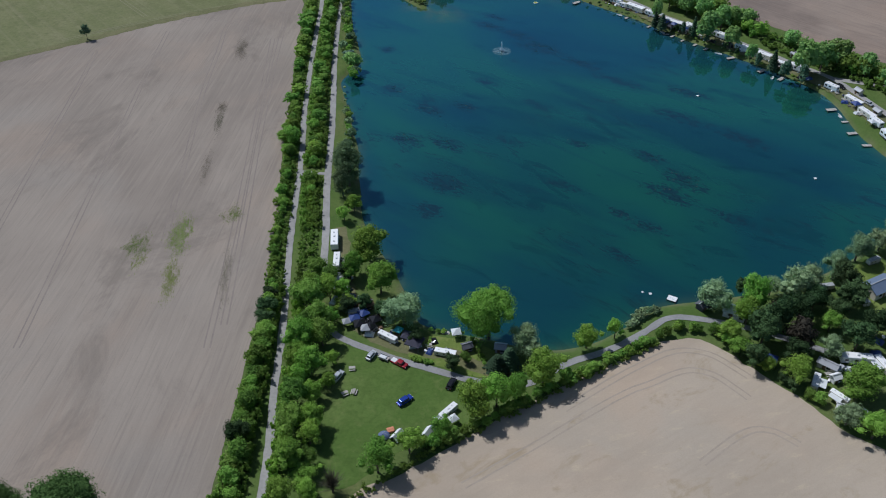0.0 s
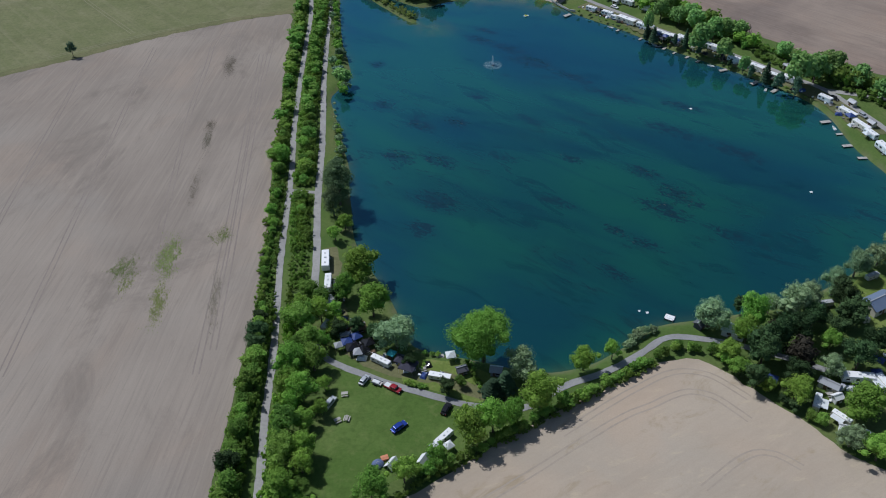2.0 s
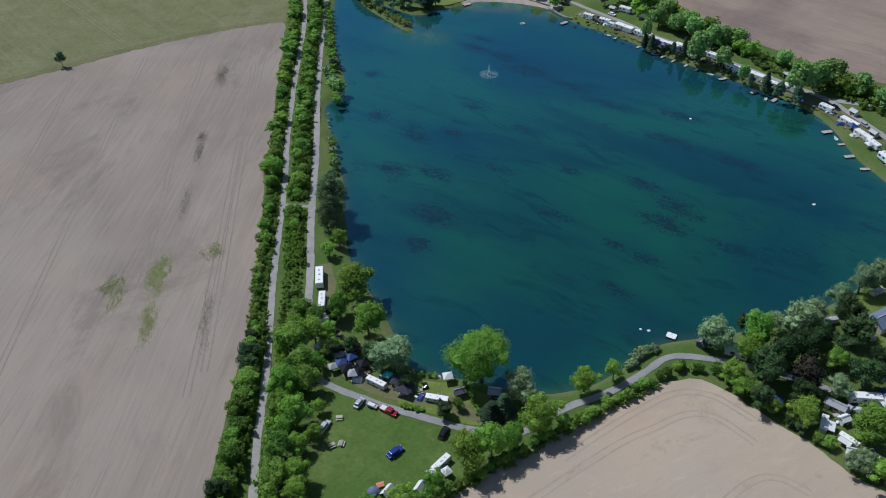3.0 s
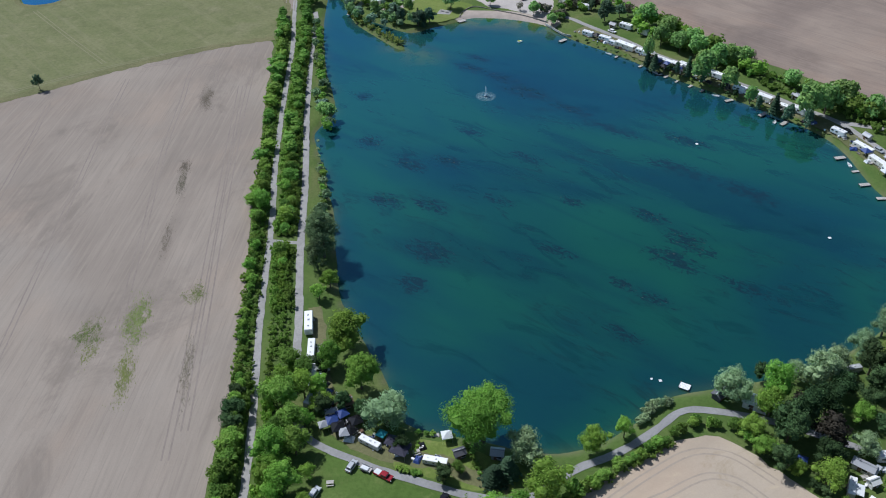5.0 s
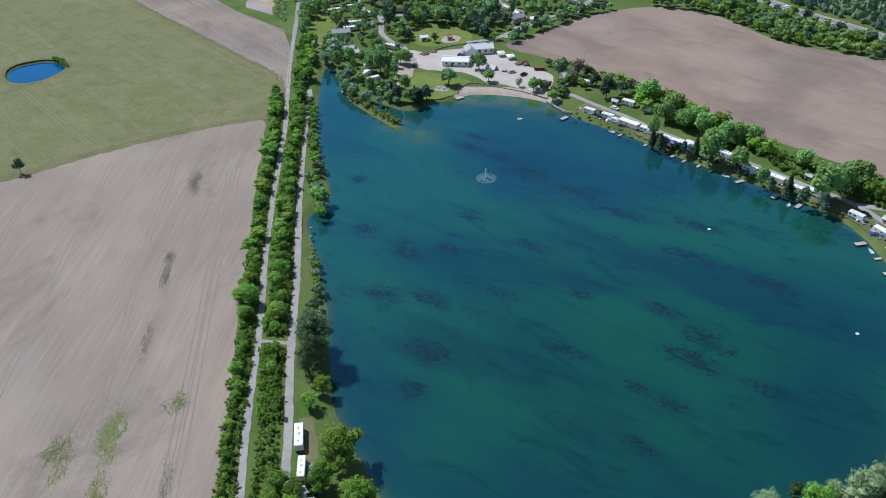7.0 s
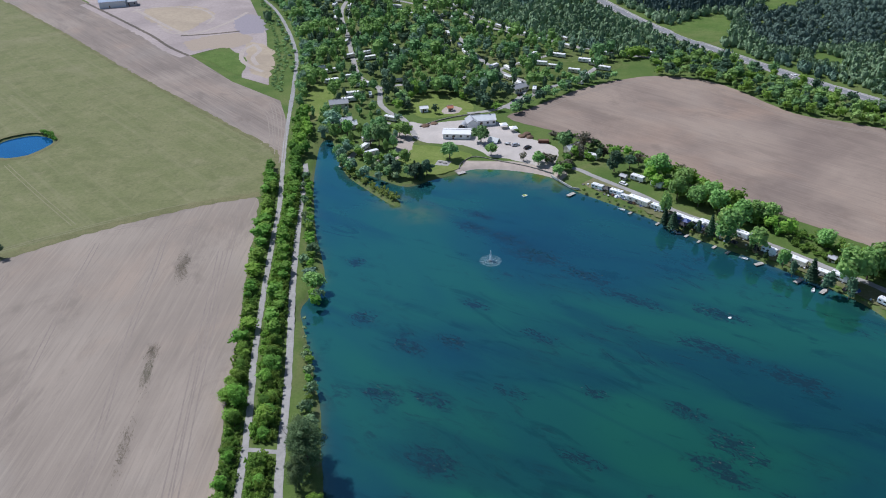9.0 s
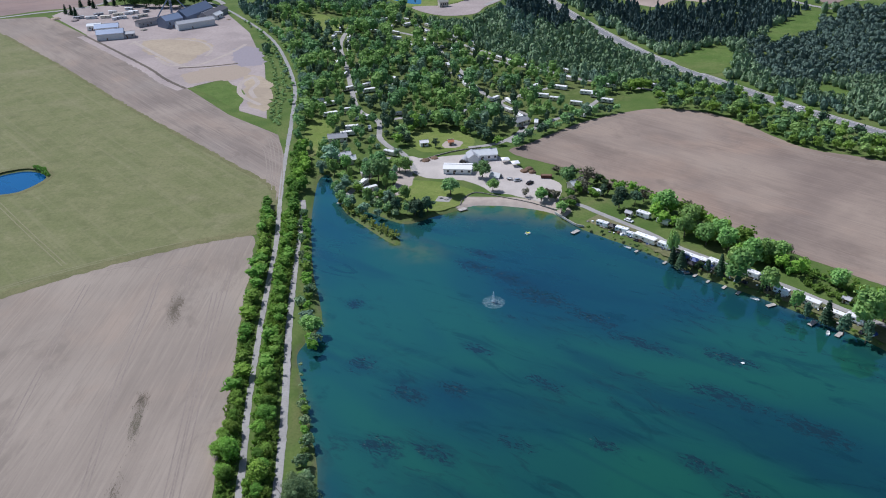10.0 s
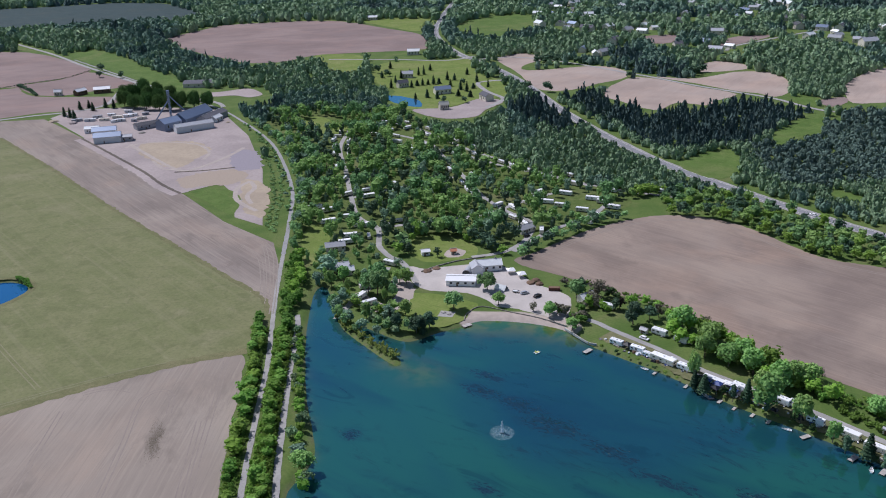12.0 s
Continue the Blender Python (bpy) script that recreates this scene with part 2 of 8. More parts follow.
LEAF_HAZED_MID = leaf("haze-paled green leaves", (0.205, 0.365, 0.14), (0.295, 0.475, 0.195), 0.14, 0.3)
LEAF_GREYED = leaf("haze-paled grey-green leaves", (0.205, 0.33, 0.21), (0.30, 0.45, 0.30), 0.14, 0.25)
LEAF_DEEP = leaf("haze-paled deep green leaves", (0.08, 0.145, 0.085), (0.13, 0.21, 0.12), 0.16, 0.2)
WHITE = paint("white panel", (0.82, 0.82, 0.81), 0.45, 0, 0.1, 0.08)
CREAM = paint("cream panel", (0.66, 0.62, 0.52), 0.5, 0, 0.15, 0.15)
GREY = paint("grey roof sheet", (0.40, 0.41, 0.43), 0.5, 0, 0.3, 0.25)
DARK_ROOF = paint("dark shingle", (0.10, 0.10, 0.115), 0.85, 0, 0.4, 0.3)
BLUE_ROOF = paint("blue-grey steel roof", (0.21, 0.265, 0.37), 0.4, 0.2, 0.25, 0.2)
BROWN = paint("brown board", (0.17, 0.105, 0.065), 0.85, 0, 0.4, 0.2)
PLANK = paint("weathered planks", (0.46, 0.43, 0.39), 0.85, 0, 0.4, 0.2)
BLACK = paint("black rubber", (0.02, 0.02, 0.02), 0.8, 0, 0.2)
CHROME = paint("bright metal", (0.6, 0.6, 0.6), 0.3, 0.9, 0.1)
RED = paint("dark red car paint", (0.30, 0.02, 0.03), 0.25, 0.1, 0.1)
BLUE = paint("deep blue car paint", (0.02, 0.05, 0.28), 0.25, 0.2, 0.1)
BLACKCAR = paint("black car paint", (0.015, 0.015, 0.018), 0.2, 0.1, 0.1)
SILVER = paint("silver car paint", (0.5, 0.52, 0.54), 0.3, 0.4, 0.1)
TARP = paint("blue tarpaulin", (0.03, 0.06, 0.21), 0.5, 0, 0.3)
TENT = paint("grey-blue tent cloth", (0.12, 0.16, 0.28), 0.8, 0, 0.15)
VIOLET = paint("dark violet shade cloth", (0.035, 0.034, 0.055), 0.8, 0, 0.3)
ORANGE = paint("orange cloth", (0.55, 0.22, 0.12), 0.8, 0, 0.2)
PALE = paint("pale cloth", (0.66, 0.68, 0.68), 0.75, 0, 0.2)
TURQ = paint("turquoise cloth", (0.06, 0.40, 0.42), 0.7, 0, 0.15)
YELLOW = paint("yellow plastic", (0.65, 0.60, 0.08), 0.5, 0, 0.15)
STONE = paint("stacked stone", (0.26, 0.24, 0.21), 0.95, 0, 0.5, 0.3)
RUST = paint("rusty steel", (0.12, 0.05, 0.035), 0.8, 0.2, 0.4, 0.2)
LINE_WHITE = paint("road line paint", (0.7, 0.68, 0.6), 0.8, 0, 0.4)


def glass_pane():
    n = Nodes("dark window glass", 0.06, 0, 0.6)
    return n.color((0.025, 0.03, 0.035))


PANE = glass_pane()


def water(name, deep, green, weed, shallow):
    """Still lake water: teal depth, drifting green, dark weed beds showing through, pale shallows by the shore."""
    n = Nodes(name, 0.6, 0, 0.0)
    c = n.mix(n.ramp(n.noise(0.012, 3, n.place(39.0, (0.55, 1, 1)), warp=0.6), 0.36, 0.66), deep, green)
    bands = n.place(38.0, (0.2, 1, 1))
    dim = [deep[0] * 0.8, deep[1] * 0.62, deep[2] * 0.78]
    c = n.mix(n.ramp(n.noise(0.045, 3, bands, 0.55, 0.6), 0.5, 0.66, 0, 0.42), c, dim)
    c = n.mix(n.ramp(n.noise(0.10, 5, n.place(36.0, (0.36, 1, 1)), 0.62, 1.1), 0.54, 0.68, 0, 0.42), c, [v * 0.5 for v in deep])
    beds = n.ramp(n.noise(0.026, 2, n.place(30.0, (0.6, 1, 1)), 0.5, 0.4), 0.5, 0.62)
    c = n.mix(n.math("MULTIPLY", n.ramp(n.noise(0.15, 6, n.place(39.0, (0.38, 1, 1)), 0.7, 1.8), 0.5, 0.66, 0, 0.6), beds), c, weed)
    c = n.mix(n.ramp(n.noise(0.35, 5, n.place(38.0, (0.5, 1, 1)), 0.7), 0.42, 0.8, 0, 0.16), c, green)
    bed = n.attribute("weed")
    ragged = n.noise(0.42, 8, n.place(39.0, (0.5, 1, 1)), 0.72, 1.4)
    c = n.mix(n.math("MULTIPLY", bed, 0.38), c, dim)
    c = n.mix(n.math("MULTIPLY", n.ramp(n.math("ADD", ragged, n.math("MULTIPLY", bed, 0.16)), 0.55, 0.68, 0, 0.9), n.ramp(bed, 0.08, 0.5)), c, weed)
    # "depth" paints the near water darker, as where less sky is reflected
    c = n.mix(n.attribute("depth"), c, (0.64, 0.80, 0.60), "MULTIPLY")
    # "clear" only tints the colour slightly bluer
    c = n.mix(n.attribute("clear"), c, (0.95, 0.93, 1.1), "MULTIPLY")
    c = n.mix(n.attribute("shallow"), c, n.mix(n.ramp(n.noise(0.12, 3), 0.4, 0.65), shallow, [shallow[0] * 0.3, shallow[1] * 0.75, shallow[2] * 0.9]))
    ripple = n.node("ShaderNodeBump")
    ripple.inputs["Strength"].default_value, ripple.inputs["Distance"].default_value = 0.05, 0.12
    n.put(ripple.inputs["Height"], n.noise(0.9, 3, n.place(20, (1, 0.5, 1))))
    # the body of the water is matt; the skylight lies on it as a blue gloss
    n.bsdf.inputs["Specular IOR Level"].default_value = 0.0
    gloss, rim, blend = n.node("ShaderNodeBsdfGlossy"), n.node("ShaderNodeFresnel"), n.node("ShaderNodeMixShader")
    gloss.inputs["Color"].default_value, gloss.inputs["Roughness"].default_value = (0.28, 0.74, 1.0, 1), 0.05
    rim.inputs["IOR"].default_value = 1.5
    n.put(gloss.inputs["Normal"], ripple.outputs[0])
    n.put(blend.inputs[0], n.math("MULTIPLY", rim.outputs[0], 1.75))
    n.tree.links.new(n.bsdf.outputs[0], blend.inputs[1])
    n.tree.links.new(gloss.outputs[0], blend.inputs[2])
    n.tree.links.new(blend.outputs[0], n.tree.nodes["Material Output"].inputs[0])
    return n.color(c)


LAKE = water("lake water", (0.0085, 0.049, 0.071), (0.0145, 0.089, 0.065), (0.011, 0.027, 0.036), (0.125, 0.15, 0.035))
POND = water("pond water", (0.010, 0.072, 0.195), (0.012, 0.076, 0.205), (0.02, 0.07, 0.16), (0.03, 0.06, 0.08))

ORNAMENTAL = water("ornamental pond water", (0.035, 0.075, 0.115), (0.04, 0.08, 0.12), (0.04, 0.06, 0.08), (0.03, 0.06, 0.08))


def spray():
    n = Nodes("white spray", 0.4, 0, 0.4)
    return n.color((0.75, 0.8, 0.82))


SPRAY = spray()


# ---- mesh helpers ----
def raw_mesh(name, verts, faces, material):
    me = bpy.data.meshes.new(name)
    me.from_pydata(np.asarray(verts, float).tolist(), [], [list(map(int, f)) for f in faces])
    me.materials.append(material)
    return me


def thing(name, label, category, group="", x=0.0, y=0.0, z=0.0, turn=0.0, size=1.0):
    ob = new(name)
    ob.empty_display_size = 0.3
    ob.matrix_basis = Matrix.LocRotScale((x, y, z), Euler((0, 0, radians(turn))), (size, size, size))
    return tagged(ob, label, category, group)


def part(name, bm, material, parent, label="", smooth=False):
    me = bpy.data.meshes.new(name)
    bm.to_mesh(me)
    bm.free()
    me.materials.append(material)
    if smooth:
        me.polygons.foreach_set("use_smooth", [True] * len(me.polygons))
    ob = new(name, me)
    ob.parent = parent
    return tagged(ob, label)


def again(name, source, parent, m):
    """Another piece on the same mesh data."""
    ob = new(name, source.data)
    ob.parent = parent
    ob.matrix_basis = m
    return ob


def box(bm, cx, cy, cz, sx, sy, sz, bevel=0.0, taper=1.0, turn=0.0):
    """A box by centre and size; taper shrinks its top."""
    made = bmesh.ops.create_cube(bm, size=1.0)["verts"]
    spin = Matrix.Rotation(radians(turn), 3, "Z")
    for v in made:
        k = taper if v.co.z > 0 else 1.0
        v.co = spin @ Vector((v.co.x * sx * k, v.co.y * sy * k, v.co.z * sz)) + Vector((cx, cy, cz))
    if bevel:
        edges = list({e for v in made for e in v.link_edges})
        bmesh.ops.bevel(bm, geom=edges, offset=bevel, segments=2, affect="EDGES", profile=0.5)
    return bm


def boxed(cx, cy, cz, sx, sy, sz, bevel=0.0, taper=1.0, turn=0.0):
    return box(bmesh.new(), cx, cy, cz, sx, sy, sz, bevel, taper, turn)


def tube(bm, a, b, ra, rb, sides=8):
    a, b = Vector(a), Vector(b)
    q = (b - a).to_track_quat("Z", "Y").to_matrix().to_4x4()
    bmesh.ops.create_cone(bm, cap_ends=True, segments=sides, radius1=ra, radius2=rb, depth=(b - a).length,
                          matrix=Matrix.Translation((a + b) / 2) @ q)
    return bm


def smooth_line(pts, step=2.0, closed=False):
    """Catmull-Rom through the points, resampled evenly."""
    p = np.array(pts, float)
    n = len(p)
    if closed:
        idx = lambda k: p[k % n]
        spans = range(n)
    else:
        idx = lambda k: p[min(max(k, 0), n - 1)]
        spans = range(n - 1)
    out = []
    for k in spans:
        a, b, c, d = idx(k - 1), idx(k), idx(k + 1), idx(k + 2)
        m = max(2, int(np.linalg.norm(c - b) / step))
        for t in np.arange(m) / m:
            out.append(0.5 * ((2 * b) + (c - a) * t + (2 * a - 5 * b + 4 * c - d) * t * t + (3 * b - a - 3 * c + d) * t ** 3))
    if not closed:
        out.append(p[-1])
    return np.array(out)


def wobble(x, y, scale, seed=0.0):
    return noise.noise(Vector((x * scale, y * scale, seed)))


def sheet(name, pts, z, material, label, jitter=0.8, step=2.5, curve=True, kind="structure", category="field", hole=None):
    """A flat piece of the ground with an uneven edge."""
    line = smooth_line(pts, step, True) if curve else np.array(pts, float)
    line = np.array([(x + jitter * wobble(x, y, 0.23, 3.1) + jitter * 0.6 * wobble(x, y, 0.9, 5.5),
                      y + jitter * wobble(x, y, 0.23, 8.7) + jitter * 0.6 * wobble(x, y, 0.9, 2.2)) for x, y in line])
    loops = [[Vector((x, y, 0)) for x, y in line]]
    if hole is not None:
        loops.append([Vector((x, y, 0)) for x, y in hole])
        line = np.vstack([line, hole])
    tris = tessellate_polygon(loops)
    me = raw_mesh(name, [(x, y, z) for x, y in line], tris, material)
    bm = bmesh.new()
    bm.from_mesh(me)
    bmesh.ops.recalc_face_normals(bm, faces=bm.faces)
    if sum(f.normal.z * f.calc_area() for f in bm.faces) < 0:
        bmesh.ops.reverse_faces(bm, faces=bm.faces)
    bm.to_mesh(me)
    bm.free()
    return tagged(new(name, me), label, category, kind=kind)


def ribbon(name, pts, width, z, material, label="", jitter=0.25, step=2.0, parent=None, category="road", taper=False):
    line = smooth_line(pts, step)
    d = np.gradient(line, axis=0)
    d /= np.maximum(np.linalg.norm(d, axis=1), 1e-6)[:, None]
    side = np.stack([-d[:, 1], d[:, 0]], 1)
    rows = []
    for k, (c, s) in enumerate(zip(line, side)):
        w = width / 2
        if taper:
            w *= 0.25 + 0.75 * math.sin(math.pi * k / (len(line) - 1))
        a = c + s * (w + jitter * wobble(c[0], c[1], 0.35, 1.0))
        b = c - s * (w + jitter * wobble(c[0], c[1], 0.35, 9.0))
        crown = z + min(0.06, width * 0.006)
        rows += [(a[0], a[1], z), (c[0], c[1], crown), (b[0], b[1], z)]
    faces = []
    for k in range(len(line) - 1):
        i = 3 * k
        faces += [(i, i + 1, i + 4, i + 3), (i + 1, i + 2, i + 5, i + 4)]
    me = raw_mesh(name, rows, [f[::-1] for f in faces], material)
    ob = new(name, me)
    if parent is not None:
        ob.parent = parent
        return tagged(ob, label)
    return tagged(ob, label, category, kind="structure")


def inside(poly, x, y):
    hit, n = False, len(poly)
    for k in range(n):
        (x1, y1), (x2, y2) = poly[k - 1], poly[k]
        if (y1 > y) != (y2 > y) and x < (x2 - x1) * (y - y1) / (y2 - y1) + x1:
            hit = not hit
    return hit


def inside_many(poly, p):
    hit = np.zeros(len(p), bool)
    for k in range(len(poly)):
        (x1, y1), (x2, y2) = poly[k - 1], poly[k]
        if y1 == y2:
            continue
        cross = ((y1 > p[:, 1]) != (y2 > p[:, 1])) & (p[:, 0] < (x2 - x1) * (p[:, 1] - y1) / (y2 - y1) + x1)
        hit ^= cross
    return hit


def far_from(line, p, closed=False):
    """Distance of many points from a polyline."""
    q = np.array(line, float)
    if closed:
        q = np.vstack([q, q[:1]])
    best = np.full(len(p), 1e9)
    for a, b in zip(q[:-1], q[1:]):
        ab = b - a
        t = np.clip(((p - a) @ ab) / max(ab @ ab, 1e-9), 0, 1)
        best = np.minimum(best, np.linalg.norm(p - (a + t[:, None] * ab), axis=1))
    return best

# ---- the lake, the ground ----
SHORE = [(-9, 190), (-13, 195), (-18, 210), (-23, 221), (-29, 234), (-34, 247), (-36, 262), (-38, 276), (-40, 295), (-43, 307),
         (-46, 322), (-50, 338), (-53, 352), (-50, 362), (-46, 372), (-48, 388), (-53, 411), (-57, 440), (-60, 470), (-61, 512),
         (-56, 520), (-50, 500), (-44, 474), (-31, 453), (-18, 436), (-16, 440), (-22, 450.5), (-29, 459), (-35, 466), (-37, 474), (-30, 470), (-20, 461), (-12, 457), (0, 464), (14, 471), (21, 475), (40, 472),
         (58, 463), (67, 448), (79, 435), (92, 422), (113, 396), (132, 377), (154, 352), (164, 332), (166, 302), (171, 278),
         (166, 247), (141, 227.5), (124, 216), (107, 207.5), (90, 203.5), (76, 201), (64, 198.5), (53, 190), (40, 182), (26, 180), (8, 185)]
SHORE_LINE = smooth_line(SHORE, 3.0, True)
BEACH = [(17, 476), (40, 473.5), (60, 464)]
POND_LINE = [(-228 + 15.5 * math.cos(a) * (1 + 0.08 * math.sin(3 * a)), 524 + 16.5 * math.sin(a)) for a in np.linspace(0, 2 * math.pi, 20)[:-1]]


def shore_depth(p):
    """Metres from the shore line, negative out on the water; the pond counts too."""
    d = far_from(SHORE_LINE, p, True)
    d = np.where(inside_many(SHORE_LINE, p), -d, d)
    e = far_from(POND_LINE, p, True)
    return np.minimum(d, np.where(inside_many(POND_LINE, p), -e, e))


def axis(lo, hi, step, ends):
    grow, out = step, []
    x = hi
    while x < ends[1]:
        grow *= 1.25
        x += grow
        out.append(min(x, ends[1]))
    grow, x, low = step, lo, []
    while x > ends[0]:
        grow *= 1.25
        x -= grow
        low.append(max(x, ends[0]))
    return np.array(low[::-1] + list(np.arange(lo, hi, step)) + [hi] + out)


def grid(xs, ys):
    gx, gy = np.meshgrid(xs, ys)
    p = np.stack([gx.ravel(), gy.ravel()], 1)
    w = len(xs)
    i = (np.arange(len(ys) - 1)[:, None] * w + np.arange(w - 1)[None, :]).ravel()
    return p, np.stack([i, i + 1, i + 1 + w, i + w], 1)


def put_attribute(me, name, values):
    me.attributes.new(name, "FLOAT", "POINT").data.foreach_set("value", np.asarray(values, np.float32))


def build_ground():
    p, quads = grid(axis(-250, 190, 2.5, (-4900, 4900)), axis(170, 545, 2.5, (-2500, 5000)))
    d = shore_depth(p)
    bank = np.clip((d + 0.0) / 2.6, -1.6, 1.0)
    z = np.where(d > 0, WATER + (0 - WATER) * np.clip(bank, 0, 1) ** 0.8, WATER + 1.1 * bank)
    ob = new("ground", raw_mesh("ground", np.column_stack([p, z]), quads, ground_material()))
    beach = np.exp(-(far_from(BEACH, p) / 7.5) ** 4)
    put_attribute(ob.data, "sand", beach)
    bare = np.exp(-(np.abs(d) / 0.9) ** 2) * 0.5
    put_attribute(ob.data, "bare", bare)
    ob.data.polygons.foreach_set("use_smooth", [True] * len(quads))
    return tagged(ob, "rough grassy ground round the lake, reaching the horizon", "ground", kind="structure")


def ground_material():
    n = Nodes("grassy ground", 0.95, 0, 0.15)
    c = n.mix(n.ramp(n.noise(0.06, 4), 0.35, 0.68), (0.08, 0.132, 0.03), (0.122, 0.167, 0.046))
    c = n.mix(n.ramp(n.noise(0.03, 5, warp=1.0), 0.5, 0.75, 0, 0.7), c, (0.18, 0.175, 0.075))
    c = n.mix(n.ramp(n.noise(0.9, 5, rough=0.7), 0.35, 0.75, 0, 0.55), c, (0.05, 0.085, 0.02))
    c = n.mix(n.attribute("bare"), c, (0.17, 0.14, 0.10))
    c = n.mix(n.ramp(n.attribute("sand"), 0.3, 0.6), c, n.mix(n.ramp(n.noise(0.3, 5), 0.3, 0.7), (0.43, 0.365, 0.31), (0.36, 0.305, 0.26)))
    n.bump(n.noise(2.5, 4, rough=0.7), 0.6, 0.2)
    return n.color(c)


# weed beds near the surface: x, y, length, width, clumps
WEED_BEDS = [(80, 261, 15, 6, 130), (88, 268, 13, 4, 80), (-4, 269, 13, 7, 100), (-4, 298, 12, 4, 80), (-20, 301, 10, 5, 70), (69, 241, 10, 2.5, 40), (60, 249, 9, 2.5, 40),
             (42, 387, 18, 7, 170), (17, 413, 13, 5, 90), (-12, 327, 11, 4, 70), (59, 371, 18, 4, 90), (-22, 302, 8, 5, 50), (4, 329, 9, 4, 40), (50, 298, 8, 3, 40), (77, 287, 10, 4, 70),
             (87, 273, 12, 4, 70), (31, 402, 12, 5, 80), (-34, 387, 6, 4, 40), (-29, 345, 8, 6, 50), (104, 340, 16, 4, 90), (20, 425, 12, 3, 50), (74, 352, 22, 4, 0), (96, 318, 20, 5, 0), (118, 300, 18, 5, 0),
             (36, 330, 12, 3, 0), (22, 300, 10, 3, 0), (40, 268, 12, 3, 0), (100, 245, 14, 3, 0), (56, 225, 10, 3, 0), (-10, 252, 9, 5, 0), (14, 352, 9, 3, 0)]


def build_water():
    p, quads = grid(np.arange(-66, 176, 2.0), np.arange(174, 530, 2.0))
    d = shore_depth(p)
    keep = (d[quads] < 4).any(axis=1)
    used = np.unique(quads[keep])
    remap = np.full(len(p), -1)
    remap[used] = np.arange(len(used))
    ob = new("water", raw_mesh("water", np.column_stack([p[used], np.full(len(used), WATER)]), remap[quads[keep]], LAKE))
    pale = 0.3 * np.exp(-np.clip(-d, 0, 99) / 1.6) + 0.9 * np.exp(-(far_from(BEACH, p) / 13.0) ** 2)
    spit = far_from([(-18, 440), (-6, 428)], p)
    pale = np.clip(pale + 0.38 * np.exp(-(spit / 9) ** 2), 0, 0.95)
    put_attribute(ob.data, "shallow", pale[used])
    # dimming of the south-east water in place of its weaker sky reflection
    less_sky = np.exp(-((p[:, 0] - 70) / 95) ** 4) * np.clip((372 - p[:, 1]) / 105, 0, 1)
    put_attribute(ob.data, "depth", (0.95 * less_sky)[used])
    beds, c, s = np.zeros(len(p)), math.cos(radians(-38)), math.sin(radians(-38))
    for x, y, length, width, _ in WEED_BEDS:
        u, w = (p[:, 0] - x) * c + (p[:, 1] - y) * s, (p[:, 1] - y) * c - (p[:, 0] - x) * s
        beds = np.maximum(beds, np.exp(-(u / (length * 0.75)) ** 2 - (w / (width * 0.9)) ** 2))
    put_attribute(ob.data, "weed", beds[used])
    # weight of the bluer tint, growing towards the north-west
    clear = np.clip((p[:, 1] - 300) / 90, 0, 1) * np.clip((45 - p[:, 0]) / 60, 0, 1)
    put_attribute(ob.data, "clear", clear[used])
    return tagged(ob, "still teal lake water with dark weed beds", "water", kind="structure")


def build_pond():
    p, quads = grid(np.arange(-248, -208, 2.0), np.arange(504, 545, 2.0))
    ob = new("water", raw_mesh("water", np.column_stack([p, np.full(len(p), WATER)]), quads, POND))
    put_attribute(ob.data, "shallow", np.zeros(len(p)))
    put_attribute(ob.data, "depth", np.zeros(len(p)))
    put_attribute(ob.data, "weed", np.zeros(len(p)))
    put_attribute(ob.data, "clear", np.zeros(len(p)))
    return tagged(ob, "small deep blue pond in the crop field", "water", kind="structure")


build_ground()
build_water()
build_pond()

# ---- fields ----
FIELD_LEFT = [(-87, 449), (-82, 430), (-79, 390), (-74, 338), (-70, 290), (-66, 255), (-63, 225), (-62, 199), (-62, 153), (-61, 100), (-58, 20), (-54, -120), (-50, -260),
              (-330, -260), (-330, 60), (-330, 300), (-221, 376), (-187, 397), (-152, 421), (-115, 440)]
FIELD_NEAR = [(-28, 125.5), (-15, 133.5), (2, 145.6), (16, 155.4), (26, 161.6), (35, 167), (44, 172), (54, 177.2), (62, 182.2), (70, 183.6), (77, 181.4), (86, 171), (97, 159), (105, 148), (116, 139),
              (170, 90), (190, -40), (180, -260), (-30, -260), (-32, -60), (-35, 40), (-36, 90)]
FIELD_RIGHT = [(45, 541), (60, 556), (101, 590), (147, 606), (182, 588), (209, 534), (238, 514), (290, 470), (280, 400), (215, 365), (193, 372), (165, 402),
               (142, 430), (124, 456), (112, 478), (92, 494), (72, 516)]
GREEN = [(-87, 452), (-115, 443), (-152, 424), (-187, 400), (-221, 379), (-330, 305), (-600, 330), (-640, 740), (-395, 884), (-376, 860), (-282, 746),
         (-209, 654), (-154, 588), (-110, 535), (-86, 506), (-78, 480)]
STRIP = [(-640, 790), (-500, 878), (-408, 926), (-366, 930), (-339, 898), (-298, 848), (-257, 797), (-167, 677), (-129, 622), (-92, 582), (-82, 540), (-77, 486),
         (-86, 506), (-110, 535), (-154, 588), (-209, 654), (-282, 746), (-376, 860), (-395, 884), (-640, 740)]
field_left = sheet("field", FIELD_LEFT, 0.06, SOIL_LEFT, "bare tan tilled field with faint wheel lines")
field_near = sheet("field", FIELD_NEAR, 0.06, SOIL_NEAR, "bare pale tilled field behind a hedge")
field_right = sheet("field", FIELD_RIGHT, 0.06, SOIL_RIGHT, "bare brown tilled field beyond the lake")
POND_RIM = [(-228 + (x + 228) * 1.22, 524 + (y - 524) * 1.22) for x, y in POND_LINE]
